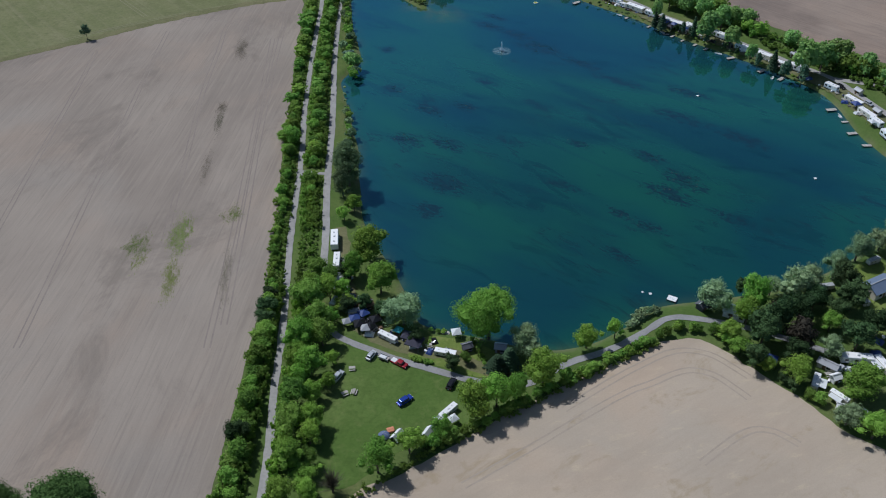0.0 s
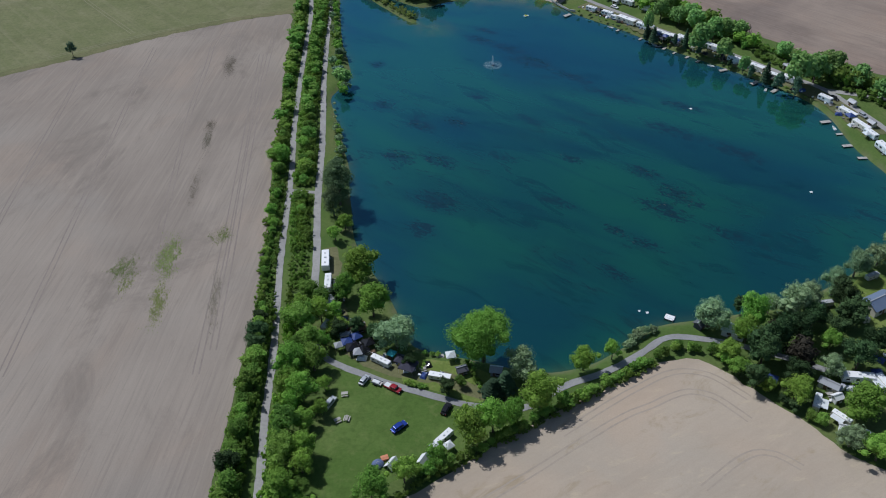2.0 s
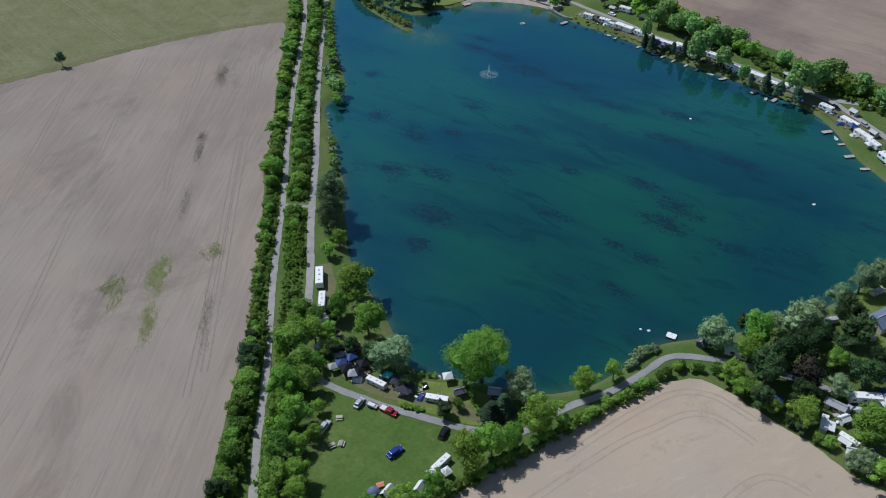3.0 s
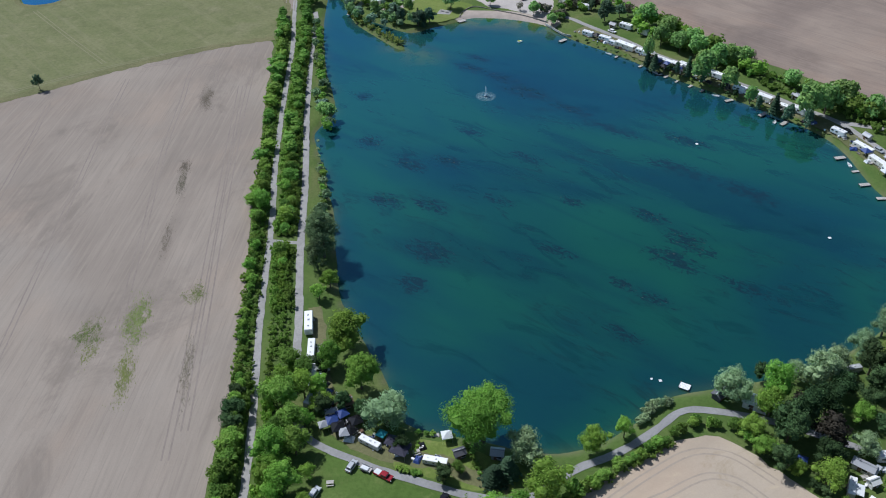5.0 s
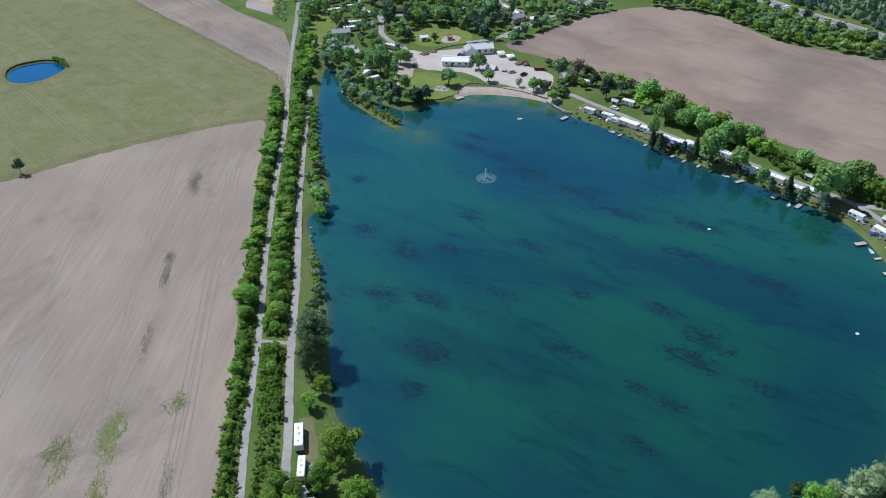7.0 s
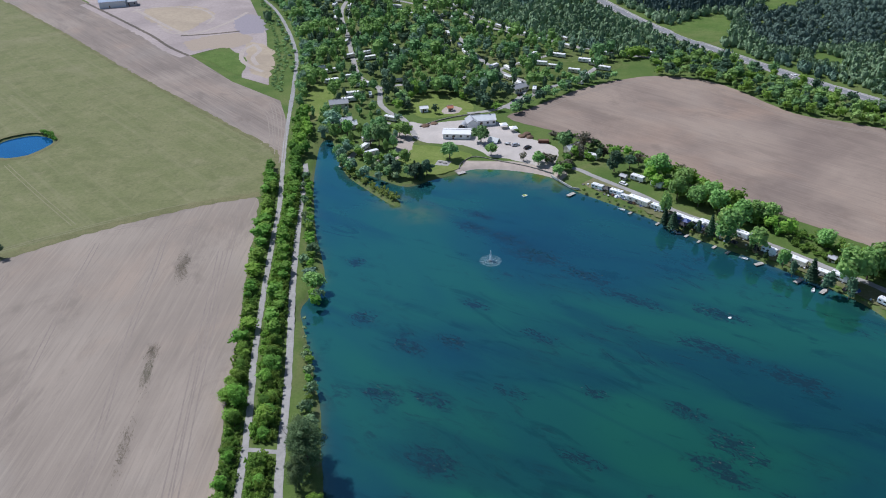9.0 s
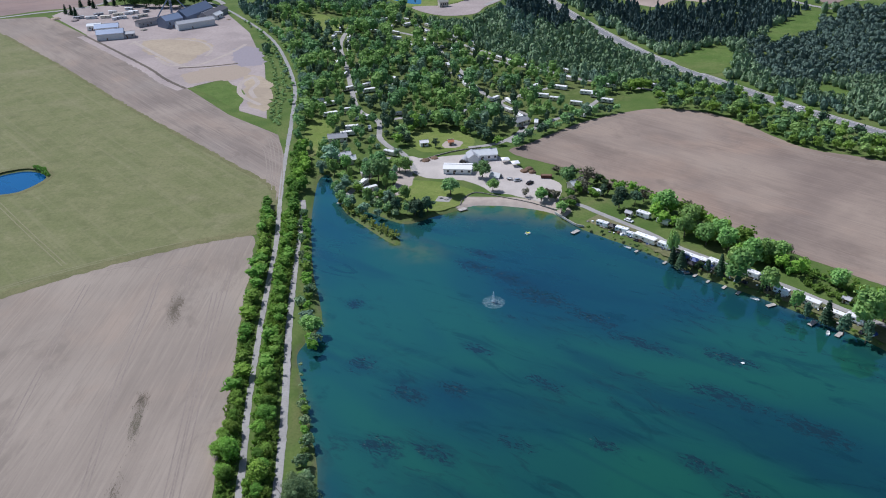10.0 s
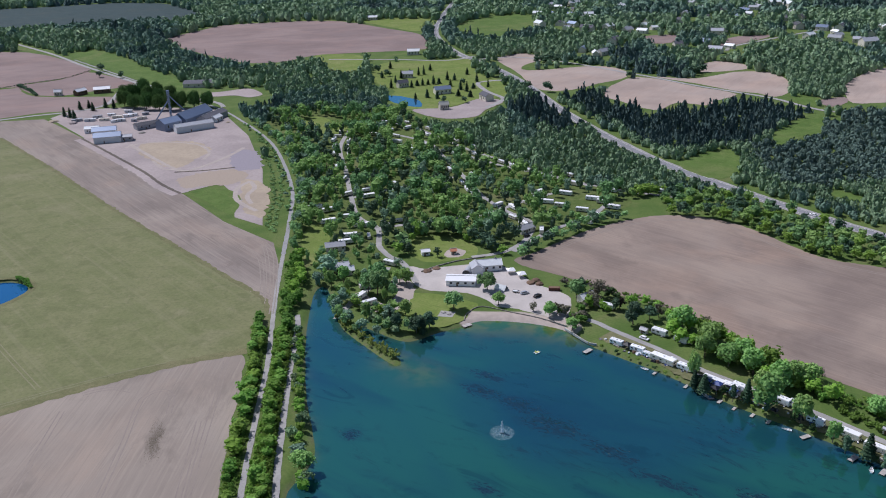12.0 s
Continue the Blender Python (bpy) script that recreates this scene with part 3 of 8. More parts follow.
field_green = sheet("field", GREEN, 0.02, CROP, "yellow-green young crop field with a pond", 1.2, hole=POND_RIM)
field_strip = sheet("field", STRIP, 0.08, SOIL_STRIP, "brown stubble strip between crop and yard", 1.0, curve=False)
far_fields = [
    ([(-900, 1200), (-760, 1400), (-595, 1380), (-554, 1361), (-497, 1307), (-418, 1202), (-432, 1149), (-467, 1120), (-483, 1100), (-640, 1000)], SOIL_FAR, "distant brown tilled field"),
    ([(-483, 1096), (-467, 1114), (-432, 1143), (-415, 1188), (-331, 1103), (-340, 1082), (-372, 1060), (-388, 1046), (-421, 1050), (-467, 1101)], SOIL_FAR, "distant brown field beside the barns"),
    ([(-640, 840), (-700, 1000), (-479, 1090), (-460, 1092), (-421, 1044), (-326, 1027), (-320, 992), (-350, 968), (-385, 957), (-410, 940), (-500, 895)], SOIL_FAR, "distant brown field beside the farm lane"),
    ([(-394, 1468), (-358, 1579), (-334, 1625), (-240, 1650), (-140, 1635), (-58, 1527), (2, 1435), (12, 1304), (-73, 1281), (-140, 1269), (-179, 1223), (-222, 1222), (-259, 1259), (-335, 1355)], SOIL_FAR, "distant reddish brown field"),
    ([(96, 1195), (129, 1233), (146, 1221), (160, 1192), (126, 1148), (125, 1110), (211, 1125), (235, 1080), (219, 1042), (190, 1021), (154, 990), (125, 994), (117, 1026), (110, 1100)], SOIL_PALE, "distant pale brown field"),
    ([(182, 971), (225, 1041), (250, 1043), (281, 995), (312, 946), (285, 921), (267, 900), (245, 916), (215, 889), (193, 929)], SOIL_PALE, "distant pale brown field"),
    ([(258, 1048), (297, 1032), (351, 1061), (388, 1055), (390, 1014), (377, 970), (363, 944), (343, 928), (334, 948), (318, 959), (290, 1005)], SOIL_PALE, "distant pale brown field with curved drill lines"),
    ([(309, 1068), (330, 1113), (357, 1135), (377, 1112), (380, 1085), (348, 1069)], SOIL_PALE, "small distant pale brown field"),
    ([(436, 976), (471, 1017), (523, 1060), (640, 1080), (560, 880), (433, 889), (403, 891), (417, 936)], SOIL_PALE, "distant pale brown field among woods"),
    ([(378, 907), (408, 918), (399, 894), (375, 878)], SOIL_FAR, "small brown fallow patch"),
    ([(323, 1350), (375, 1357), (350, 1290), (318, 1285)], SOIL_FAR, "distant brown field by the village"),
    ([(393, 1235), (440, 1318), (504, 1329), (470, 1292), (414, 1246)], SOIL_FAR, "distant brown field by the village"),
    ([(-1100, 1960), (-856, 2030), (-788, 2043), (-679, 2084), (-554, 2038), (-417, 1813), (-450, 1732), (-564, 1734), (-680, 1665), (-739, 1663), (-1100, 1660)], CROP_DARK, "distant blue-green crop field"),
    ([(54, 1537), (106, 1617), (181, 1665), (198, 1603), (189, 1472), (152, 1428), (112, 1365), (58, 1436)], MEADOW, "distant green field beside the highway"),
    ([(185, 715), (210, 739), (230, 753), (238, 727), (218, 683), (195, 678)], MEADOW, "bright green meadow beside the highway"),
    ([(287.6, 792.5), (317, 823.5), (349, 857), (352, 835), (326, 788), (300.5, 772), (271, 750)], MEADOW, "green meadow between plantations"),
    ([(262, 640), (272, 636), (280, 626), (274, 618), (264, 616)], MEADOW, "green clearing beside the highway"),
    ([(368, 948), (381, 914), (361, 880), (356, 905)], MEADOW, "green meadow beside a pale track"),
    ([(-40, 976), (-29, 1012), (-56, 1069), (-62, 1142), (-40, 1198), (10, 1197), (61, 1201), (64, 1102), (84, 1064), (88, 1000), (80, 965), (57, 964), (27, 930), (-10, 922), (-20, 930)], LAWN, "wide lawn round a country house"),
    ([(-118, 867), (-115, 888), (-102, 905), (-78, 877), (-66, 854), (-82, 832), (-106, 835)], LAWN, "grassy knoll among trees"),
    ([(-505, 1350), (-430, 1246), (-325, 1112), (-273, 1055), (-262, 1085), (-330, 1180), (-400, 1290), (-470, 1375)], MEADOW, "green strip beside a lane"),
    ([(-141, 1265), (-79, 1255), (-67, 1172), (-99, 1139)], LAWN, "garden lawn beside the reddish field"),
    ([(-99, 1640), (28, 1640), (0, 1480), (-38, 1520)], LAWN, "farm paddock beside the highway"),
]
for k, (pts, m, words) in enumerate(far_fields):
    sheet("field", pts, 0.05 + 0.006 * k, m, words, 1.5, 12.0)

MEADOW_LINE = [(-33, 183), (-18, 174), (4, 165), (16, 163), (4, 152), (-6, 146), (-17, 140), (-28, 130), (-40, 132), (-40, 150), (-36, 166)]
sheet("meadow", MEADOW_LINE, 0.03, MEADOW, "mown green camping meadow", category="meadow")
sheet("lawn", [(-15, 505), (-8, 506), (6, 502), (21, 491), (17, 484), (13, 474), (1, 467), (-6, 470), (-14, 478), (-18, 490)], 0.055, LAWN, "lawn beside the beach", category="lawn")
sheet("lawn", [(-14, 575), (-1, 585), (22, 574), (24, 552), (-2, 545), (-12, 558)], 0.055, LAWN, "playground lawn", category="lawn")
sheet("lawn", [(-76, 600), (-68, 612), (-60, 590), (-62, 555), (-70, 548), (-75, 570)], 0.055, LAWN, "narrow lawn between trees", category="lawn")
sheet("lawn", [(124, 208), (131, 216), (139, 220), (152, 212), (146, 190), (132, 182), (127, 188), (130, 200)], 0.055, LAWN, "camp lawn", category="lawn")
sheet("yard", [(-12, 540), (-12, 528), (-10, 517), (-2, 508.5), (17, 503.5), (27, 493), (30, 486.5), (38, 484.5), (51, 475.5), (60, 471), (66, 486), (66, 497), (58, 506), (50, 516), (45, 526), (40, 533), (32, 540), (19, 540), (6, 538), (-4, 536)], 0.04, PARKING, "pale gravel car park behind the beach", category="car park")
sheet("yard", [(-361, 933), (-352, 968), (-280, 975), (-201, 947), (-154, 841), (-124, 735), (-108, 640), (-104, 612), (-124, 629), (-134, 676), (-148, 703), (-169, 686), (-298, 850)], 0.10, YARD, "pale gravel works yard", category="yard", curve=False)
sheet("gap", [(-169, 681), (-152, 690), (-138, 686), (-130, 674), (-126.6, 662), (-126, 636), (-134, 641), (-153, 666)], 0.14, MEADOW, "green patch beside the works yard", category="grass")
sheet("soil_patch", [(-157, 787), (-139, 788), (-126, 740), (-146, 738)], 0.13, paint("grey-violet gravel", (0.27, 0.24, 0.26), 0.95, 0, 0.4), "grey-violet heap ground in the yard", 3.5, category="ground")
sheet("soil_patch", [(-242, 818), (-204, 828), (-178, 798), (-184, 765), (-192, 746), (-223, 778)], 0.13, OCHRE, "ochre sand worn into the yard", 3.5, category="ground")
sheet("soil_patch", [(-134, 708), (-113, 690), (-106, 630), (-120, 640)], 0.13, OCHRE, "pale sand hollow", 3.5, category="ground")
sheet("soil_patch", [(-182, 720), (-150, 738), (-132, 722), (-140, 700), (-160, 698), (-172, 694)], 0.12, paint("brown graded soil", (0.34, 0.275, 0.21), 0.95, 0, 0.4, local=False), "brown graded soil beside the yard", 3.5, category="ground")
for loop in ([(-128, 706), (-134, 690), (-131, 668), (-122, 652), (-112, 640)], [(-128, 706), (-122, 690), (-124, 672), (-118, 655)], [(-150, 800), (-160, 770), (-178, 740), (-190, 742), (-214, 772), (-250, 822)]):
    ribbon("sand_track", loop, 3.4, 0.16, SAND, "pale sandy haul track in the yard", 0.5)
sheet("yard", [(-11, 920), (27, 927), (57, 962), (79, 946), (59, 911), (46, 884), (15, 882)], 0.20, YARD, "pale building site", category="yard")
sheet("water", [(-39, 985), (-29, 989), (-5, 963), (-4, 932), (-28, 953)], 0.21, ORNAMENTAL, "grey-blue ornamental pond", category="pond")
sheet("yard", [(-236, 1030), (-215, 1040), (-191, 1051), (-171, 1018), (-182, 1004), (-200, 1016), (-222, 1014)], 0.18, YARD, "pale lot beside the lane", category="yard")

# ---- ways ----
TRAIL = [(-40, -260), (-43, -60), (-46, 60), (-49, 127), (-50, 145), (-52, 166), (-53, 184), (-55, 205), (-58, 234), (-60, 262), (-62, 290), (-66, 327), (-70, 384), (-73, 440), (-76, 470), (-80, 511), (-84, 564),
         (-88, 620), (-94, 678), (-110, 749), (-132, 819), (-169, 895), (-209, 961), (-300, 1075), (-470, 1290)]
SIDE_PATH = [(-44, 213), (-45, 225), (-46, 238), (-49, 266), (-52, 308), (-55, 340), (-58, 370), (-61, 410), (-63, 441), (-64, 470), (-66, 486)]
CAMP_LANE = [(-44, 196), (-38, 187), (-33, 183), (-18, 175.5), (-4, 170), (4, 167), (14, 165), (22, 166), (32, 173), (46, 179), (57, 186), (66, 192.5), (76, 192), (92, 187), (110, 178), (128, 170)]
SHORE_LANE = [(62, 476), (73, 468), (80, 459), (98, 437), (108, 422), (123, 406), (140, 388), (158, 366), (171, 350), (178, 332), (184, 312), (188, 290)]
HIGHWAY = [(420, 330), (330, 450), (258, 558), (226, 611), (181, 701), (157, 774), (131, 889), (111, 1027), (86, 1136), (49, 1248), (27, 1382), (26, 1509), (52, 1743), (90, 2000), (200, 2500)]
ribbon("trail", [p for p in TRAIL if p[1] <= 564], 2.2, 0.10, GRAVEL, "pale gravel rail trail between hedges", 0.35)
ribbon("trail", [p for p in TRAIL if p[1] >= 564], 2.6, 0.10, LANE, "narrow gravel trail curving past the works yard", 0.4)
ribbon("path", SIDE_PATH, 2.6, 0.10, GRAVEL, "pale gravel path beside the lake", 0.3)
ribbon("path", [(-60.5, 276), (-54, 275), (-50.5, 274.5)], 1.8, 0.09, GRAVEL, "short gravel link between trail and path")
ribbon("road", CAMP_LANE, 2.3, 0.11, LANE, "grey gravel lane through the campground", 0.3)
ribbon("road", SHORE_LANE, 3.0, 0.11, GRAVEL, "pale gravel lane behind the lakeside trailers", 0.3)
ribbon("road", [(171, 350), (186, 344), (215, 330)], 3.4, 0.10, GRAVEL, "gravel lane leaving the lake", 0.3)
highway = ribbon("highway", HIGHWAY, 8.0, 0.12, ASPHALT, "two-lane grey highway through woods", 0.2, 4.0)
for off in (-3.2, 3.2):
    ribbon("edge_line", [(x + off * 0.93, y + off * 0.37) for x, y in HIGHWAY], 0.3, 0.20, LINE_WHITE, parent=highway, jitter=0, step=6.0)
ribbon("shoulder", [(x - 4.7, y - 1.9) for x, y in HIGHWAY], 1.8, 0.11, GRAVEL, "gravel shoulder", parent=highway, jitter=0.5, step=6.0)
ribbon("shoulder", [(x + 4.7, y + 1.9) for x, y in HIGHWAY], 1.8, 0.11, GRAVEL, "gravel shoulder", parent=highway, jitter=0.5, step=6.0)
CAMP_LANES = [
    [(-9, 520), (-16, 545), (-24, 556), (-30, 572), (-32, 600), (-45, 622), (-52, 660), (-60, 720), (-70, 790), (-66, 850)],
    [(22, 550), (40, 556), (54, 572), (62, 600), (48, 625), (36, 655), (26, 700), (14, 750), (0, 800), (-40, 840)],
    [(46, 556), (70, 585), (100, 610), (118, 636)],
    [(160, 640), (126, 660), (96, 688), (61, 734), (34, 772), (-10, 850), (-60, 900)],
    [(-47, 480), (-40, 500), (-30, 520), (-24, 540)],
    [(-32, 600), (0, 610), (36, 620), (60, 640), (90, 660)],
    [(-52, 660), (-20, 680), (20, 700)],
    [(20, 772), (37, 747), (60, 720), (84, 698), (112, 668)],
]
for pts in CAMP_LANES:
    ribbon("road", pts, 3.4, 0.10, GRAVEL, "narrow gravel camp lane under trees", 0.4)
FAR_LANES = [
    [(-640, 812), (-500, 886), (-408, 932), (-382, 946), (-353, 957), (-340, 966), (-326, 992), (-335, 1060)],
    [(-300, 1064), (-331, 1106), (-436, 1234), (-520, 1344), (-620, 1460)],
    [(72, 1196), (120, 1205), (182, 1150), (238, 1069), (253, 1048), (283, 998), (316, 954), (340, 920), (358, 873), (375, 855)],
    [(93, 1056), (62, 1046), (64, 1010), (70, 988), (80, 956), (60, 920)],
    [(393, 1207), (416, 1241), (481, 1290), (622, 1389)],
    [(69, 1222), (32, 1196), (-33, 1214), (-120, 1230)],
    [(-313, 1054), (-220, 990), (-200, 960)],
]
for pts in FAR_LANES:
    ribbon("road", pts, 5.0, 0.24, GRAVEL, "distant pale country lane", 0.3, 8.0)

PLOT = turf("worn plot ground", (0.13, 0.14, 0.06), (0.2, 0.19, 0.10), (0.27, 0.235, 0.165), 1.4)
VERGE = turf("dry verge grass", (0.15, 0.155, 0.07), (0.19, 0.18, 0.09), (0.22, 0.19, 0.11))
ribbon("verge", [(-84, 452), (-115, 442), (-152, 422.5), (-187, 398.5), (-221, 377), (-330, 303)], 5.5, 0.09, VERGE, "dry grass verge between crop and tilled field", 1.2, category="verge")
ribbon("verge", [(-80, 484), (-86, 506), (-110, 535), (-154, 588), (-209, 654), (-282, 746), (-376, 860)], 3.0, 0.10, VERGE, "dry grass verge between crop and stubble", 1.6, category="verge")

ribbon("plot_ground", [(76, 455), (94, 434), (104, 419), (119, 402), (136, 385), (154, 363), (167, 346), (173, 330), (178, 310)], 11.0, 0.07, PLOT, "worn dry ground of the lakeside plots", 1.6, category="ground")
ribbon("plot_ground", [(-30, 190), (-22, 184), (-12, 180), (-2, 177), (8, 172), (16, 169)], 6.0, 0.05, VERGE, "worn dry ground of the camp plots", 1.6, category="ground")
sheet("lawn", [(-14, 176), (-10, 184), (-2, 184.5), (6, 182), (12, 178), (18, 172), (15, 167), (4, 169), (-6, 173)], 0.057, LAWN, "pale mown grass of the garden plots by the lake", category="lawn")
ribbon("plot_ground", [(-40, 508), (-34, 498), (-26, 490), (-18, 494), (-14, 508), (-18, 524)], 9.0, 0.05, SAND, "worn sandy ground of the plots by the inlet", 2.0, category="ground")
ribbon("plot_ground", [(-41, 240), (-38, 226), (-36, 212), (-33, 200)], 4.0, 0.05, VERGE, "worn dry ground of the camp plots", 1.2, category="ground")

ribbon("bank", [(-228 + (x + 228) * 1.16, 524 + (y - 524) * 1.16) for x, y in POND_LINE + POND_LINE[:1]], 3.0, 0.09, VERGE, "pale bare bank round the pond", 0.6, category="bank")

# wheel marks pressed into the fields
TRACKS = [
    (field_left, [(-72, 190), (-76, 240), (-80.5, 290), (-84.5, 340), (-87.3, 378), (-89.4, 416), (-91.7, 446)]),
    (field_left, [(-75, 180), (-79, 240), (-84, 300), (-88.5, 352), (-92.5, 400)]),
    (field_left, [(-102, 230), (-108, 285), (-114.4, 341.7), (-117, 385.5), (-119.2, 412.8), (-116, 420), (-111, 421), (-106.8, 413.7), (-105.2, 400)]),
    (field_left, [(-144.7, 420.4), (-134.5, 424.3), (-122, 420)]),
    (field_left, [(-133, 180), (-139, 270), (-144.4, 343.5), (-146.8, 381.4), (-148.4, 411)]),
    (field_left, [(-160, 190), (-168, 280), (-174, 350), (-178, 385)]),
    (field_near, [(2, 131), (20, 142.9), (36, 154.1), (48.6, 162.3), (58, 166.5), (66, 170.5), (74, 169), (82, 160)]),
    (field_near, [(30, 156), (46, 167.5), (58, 175), (66, 178.5), (75, 177), (85, 167)]),
    (field_near, [(64, 138), (76, 147), (84, 149), (92, 143)]),
    (field_strip, [(-79, 488), (-82, 520), (-88, 560), (-94, 576), (-98, 584)]),
    (field_strip, [(-83, 500), (-87, 530), (-93, 562), (-98, 580)]),
    (field_strip, [(-87, 510), (-92, 540), (-98, 562), (-112, 582)]),
    (field_green, [(-100, 448.5), (-130, 438), (-165, 420), (-200, 398)]),
    (field_green, [(-165, 426.3), (-195, 461), (-226, 498)]),
    (field_right, [(60, 548), (90, 574), (120, 592), (150, 597), (178, 580), (204, 530), (250, 495)]),
]
TRACK_OF = {field_left.name: TRACK, field_right.name: TRACK, field_near.name: TRACK_PALE, field_strip.name: gravel("pressed stubble soil", (0.30, 0.255, 0.215), (0.26, 0.22, 0.185), 0.6), field_green.name: gravel("pressed crop", (0.235, 0.225, 0.13), (0.21, 0.20, 0.115), 0.6)}
for owner, pts in TRACKS:
    line = smooth_line(pts, 2.0)
    d = np.gradient(line, axis=0)
    d /= np.linalg.norm(d, axis=1)[:, None]
    for off in (-0.95, 0.95):
        ribbon("wheel_track", (line + off * np.stack([-d[:, 1], d[:, 0]], 1))[::3], 0.5, 0.115 if owner is field_strip else 0.075, TRACK_OF[owner.name], parent=owner, jitter=0.12)

# plots of the trailers under the camp trees: x, y, turn, size
CAMP_TRAILERS = [(-42, 604, 5), (-65, 634, 30), (-77, 812, 80), (-73, 768, 85), (-74, 790, 80), (-31, 841, -35), (-16, 783, -30), (-9, 772, -30), (-18, 770, -30), (0, 786, -30), (-24, 800, -30), (-45, 827, -30),
                 (-48, 587, 10), (-23, 543, -35), (-49, 577, 15), (69, 643, -20), (76, 636, -20), (96, 618, -25), (107, 639, -25), (112, 632, -25), (91, 652, -30), (-32, 494, 30), (-37, 501, 60), (-34, 514, 20),
                 (-63, 613, 20), (84, 628, -25), (-71, 722, 85), (-60, 700, 75), (-40, 660, 20)]
plots = np.random.default_rng(9)
for lane in CAMP_LANES:
    line = smooth_line(lane, 13.0)
    for a, b in zip(line[:-1], line[1:]):
        if plots.random() < 0.72:
            d = (b - a) / np.linalg.norm(b - a)
            side = plots.choice((-1, 1))
            x, y = a + side * 6.0 * np.array([-d[1], d[0]])
            if y > 575 and all(math.hypot(x - q[0], y - q[1]) > 9 for q in CAMP_TRAILERS):
                CAMP_TRAILERS.append((x, y, math.degrees(math.atan2(d[1], d[0])) + plots.choice((0, 90)) * (plots.random() < 0.5), plots.uniform(0.75, 1.05)))
CAMP_TRAILERS = [(*q, 1.0)[:4] for q in CAMP_TRAILERS]

# ---- trees: templates ----
def ball_arrays(c, r, squash=1.0, rings=3, sides=6, seed=0):
    """A small rough closed body that fills the inside of a lobe."""
    v, f = [], []
    for i in range(rings + 1):
        a = math.pi * i / rings
        for j in range(sides):
            b = 2 * math.pi * j / sides + i * 0.4
            k = r * (0.88 + 0.2 * wobble(i * 1.7 + seed, j * 2.3, 1.0, seed))
            v.append((c[0] + k * math.sin(a) * math.cos(b), c[1] + k * math.sin(a) * math.sin(b), c[2] + k * squash * math.cos(a)))
    for i in range(rings):
        for j in range(sides):
            f.append((i * sides + j, (i + 1) * sides + j, (i + 1) * sides + (j + 1) % sides, i * sides + (j + 1) % sides))
    return np.array(v), np.array(f)


def leaf_quads(gen, pos, nrm, size):
    """Folded four-cornered leaf sprays at the places given, roughly facing along nrm."""
    n = len(pos)
    nrm = nrm + gen.normal(0, 0.25, (n, 3))
    nrm /= np.linalg.norm(nrm, axis=1)[:, None]
    ref = gen.normal(0, 1, (n, 3))
    u = np.cross(nrm, ref)
    u /= np.maximum(np.linalg.norm(u, axis=1), 1e-6)[:, None]
    w = np.cross(nrm, u)
    s = (size * gen.uniform(0.6, 1.35, n))[:, None]
    fold = nrm * s * gen.uniform(-0.2, 0.25, (n, 1))
    quad = np.stack([pos - u * s, pos - w * s * 0.7 + fold, pos + u * s, pos + w * s * 0.7 + fold], 1)
    return quad.reshape(-1, 3), np.arange(4 * n).reshape(n, 4)


def join(bits):
    vs, fs, base = [], [], 0
    for v, f in bits:
        vs.append(v)
        fs += [tuple(int(k) + base for k in q) for q in f]
        base += len(v)
    return np.vstack(vs), fs


def lobed_crown(seed, r, low, high, lobes, leaves, size, droop=0.0, inner=0.78, core=0.62, boughs=60):
    gen = np.random.default_rng(seed)
    mid, half = (low + high) / 2, (high - low) / 2
    cs, rs = [], []
    for k in range(lobes):
        a, e = gen.uniform(0, 2 * math.pi), gen.uniform(-0.85, 1.0)
        rl = r * gen.uniform(0.25, 0.46)
        lean = 1 + 0.16 * math.sin(2 * a + seed) + 0.12 * math.sin(3 * a + 2.0 * seed)
        out = math.sqrt(max(0.0, 1 - e * e)) * (r - rl) * gen.uniform(0.7, 1.2) * lean
        cs.append((out * math.cos(a), out * math.sin(a), mid + e * (half - rl * 0.85)))
        rs.append(rl)
    cs.append((0, 0, mid + half * 0.1))
    rs.append(min(r * core, half * 0.8))
    cs, rs = np.array(cs), np.array(rs)
    bits = [ball_arrays(c, q * inner, 0.9, seed=seed + k) for k, (c, q) in enumerate(zip(cs, rs))]
    # boughs: small rounded clumps over every lobe carry the leaves
    sub, sub_r = [], []
    for c, q in zip(cs, rs):
        m = max(3, int(boughs * (q / r) ** 1.5))
        d = gen.normal(0, 1, (m, 3))
        d[:, 2] = d[:, 2] * 0.9 + 0.35
        d /= np.linalg.norm(d, axis=1)[:, None]
        sub.append(c + d * q * gen.uniform(0.62, 0.86, (m, 1)))
        sub_r.append(q * gen.uniform(0.32, 0.52, m))
    sub, sub_r = np.vstack(sub), np.concatenate(sub_r)
    pick = gen.choice(len(sub_r), leaves, p=sub_r ** 2 / (sub_r ** 2).sum())
    d = gen.normal(0, 1, (leaves, 3))
    d[:, 2] = d[:, 2] * 0.9 + 0.35
    d /= np.linalg.norm(d, axis=1)[:, None]
    pos = sub[pick] + d * sub_r[pick][:, None] * gen.uniform(0.86, 1.1, (leaves, 1))
    pos[:, 2] -= droop * gen.random(leaves) ** 2 * (np.linalg.norm(pos[:, :2], axis=1) / r) * r
    pos[:, 2] = np.maximum(pos[:, 2], 0.15)
    bits.append(leaf_quads(gen, pos, d, size))
    return join(bits)


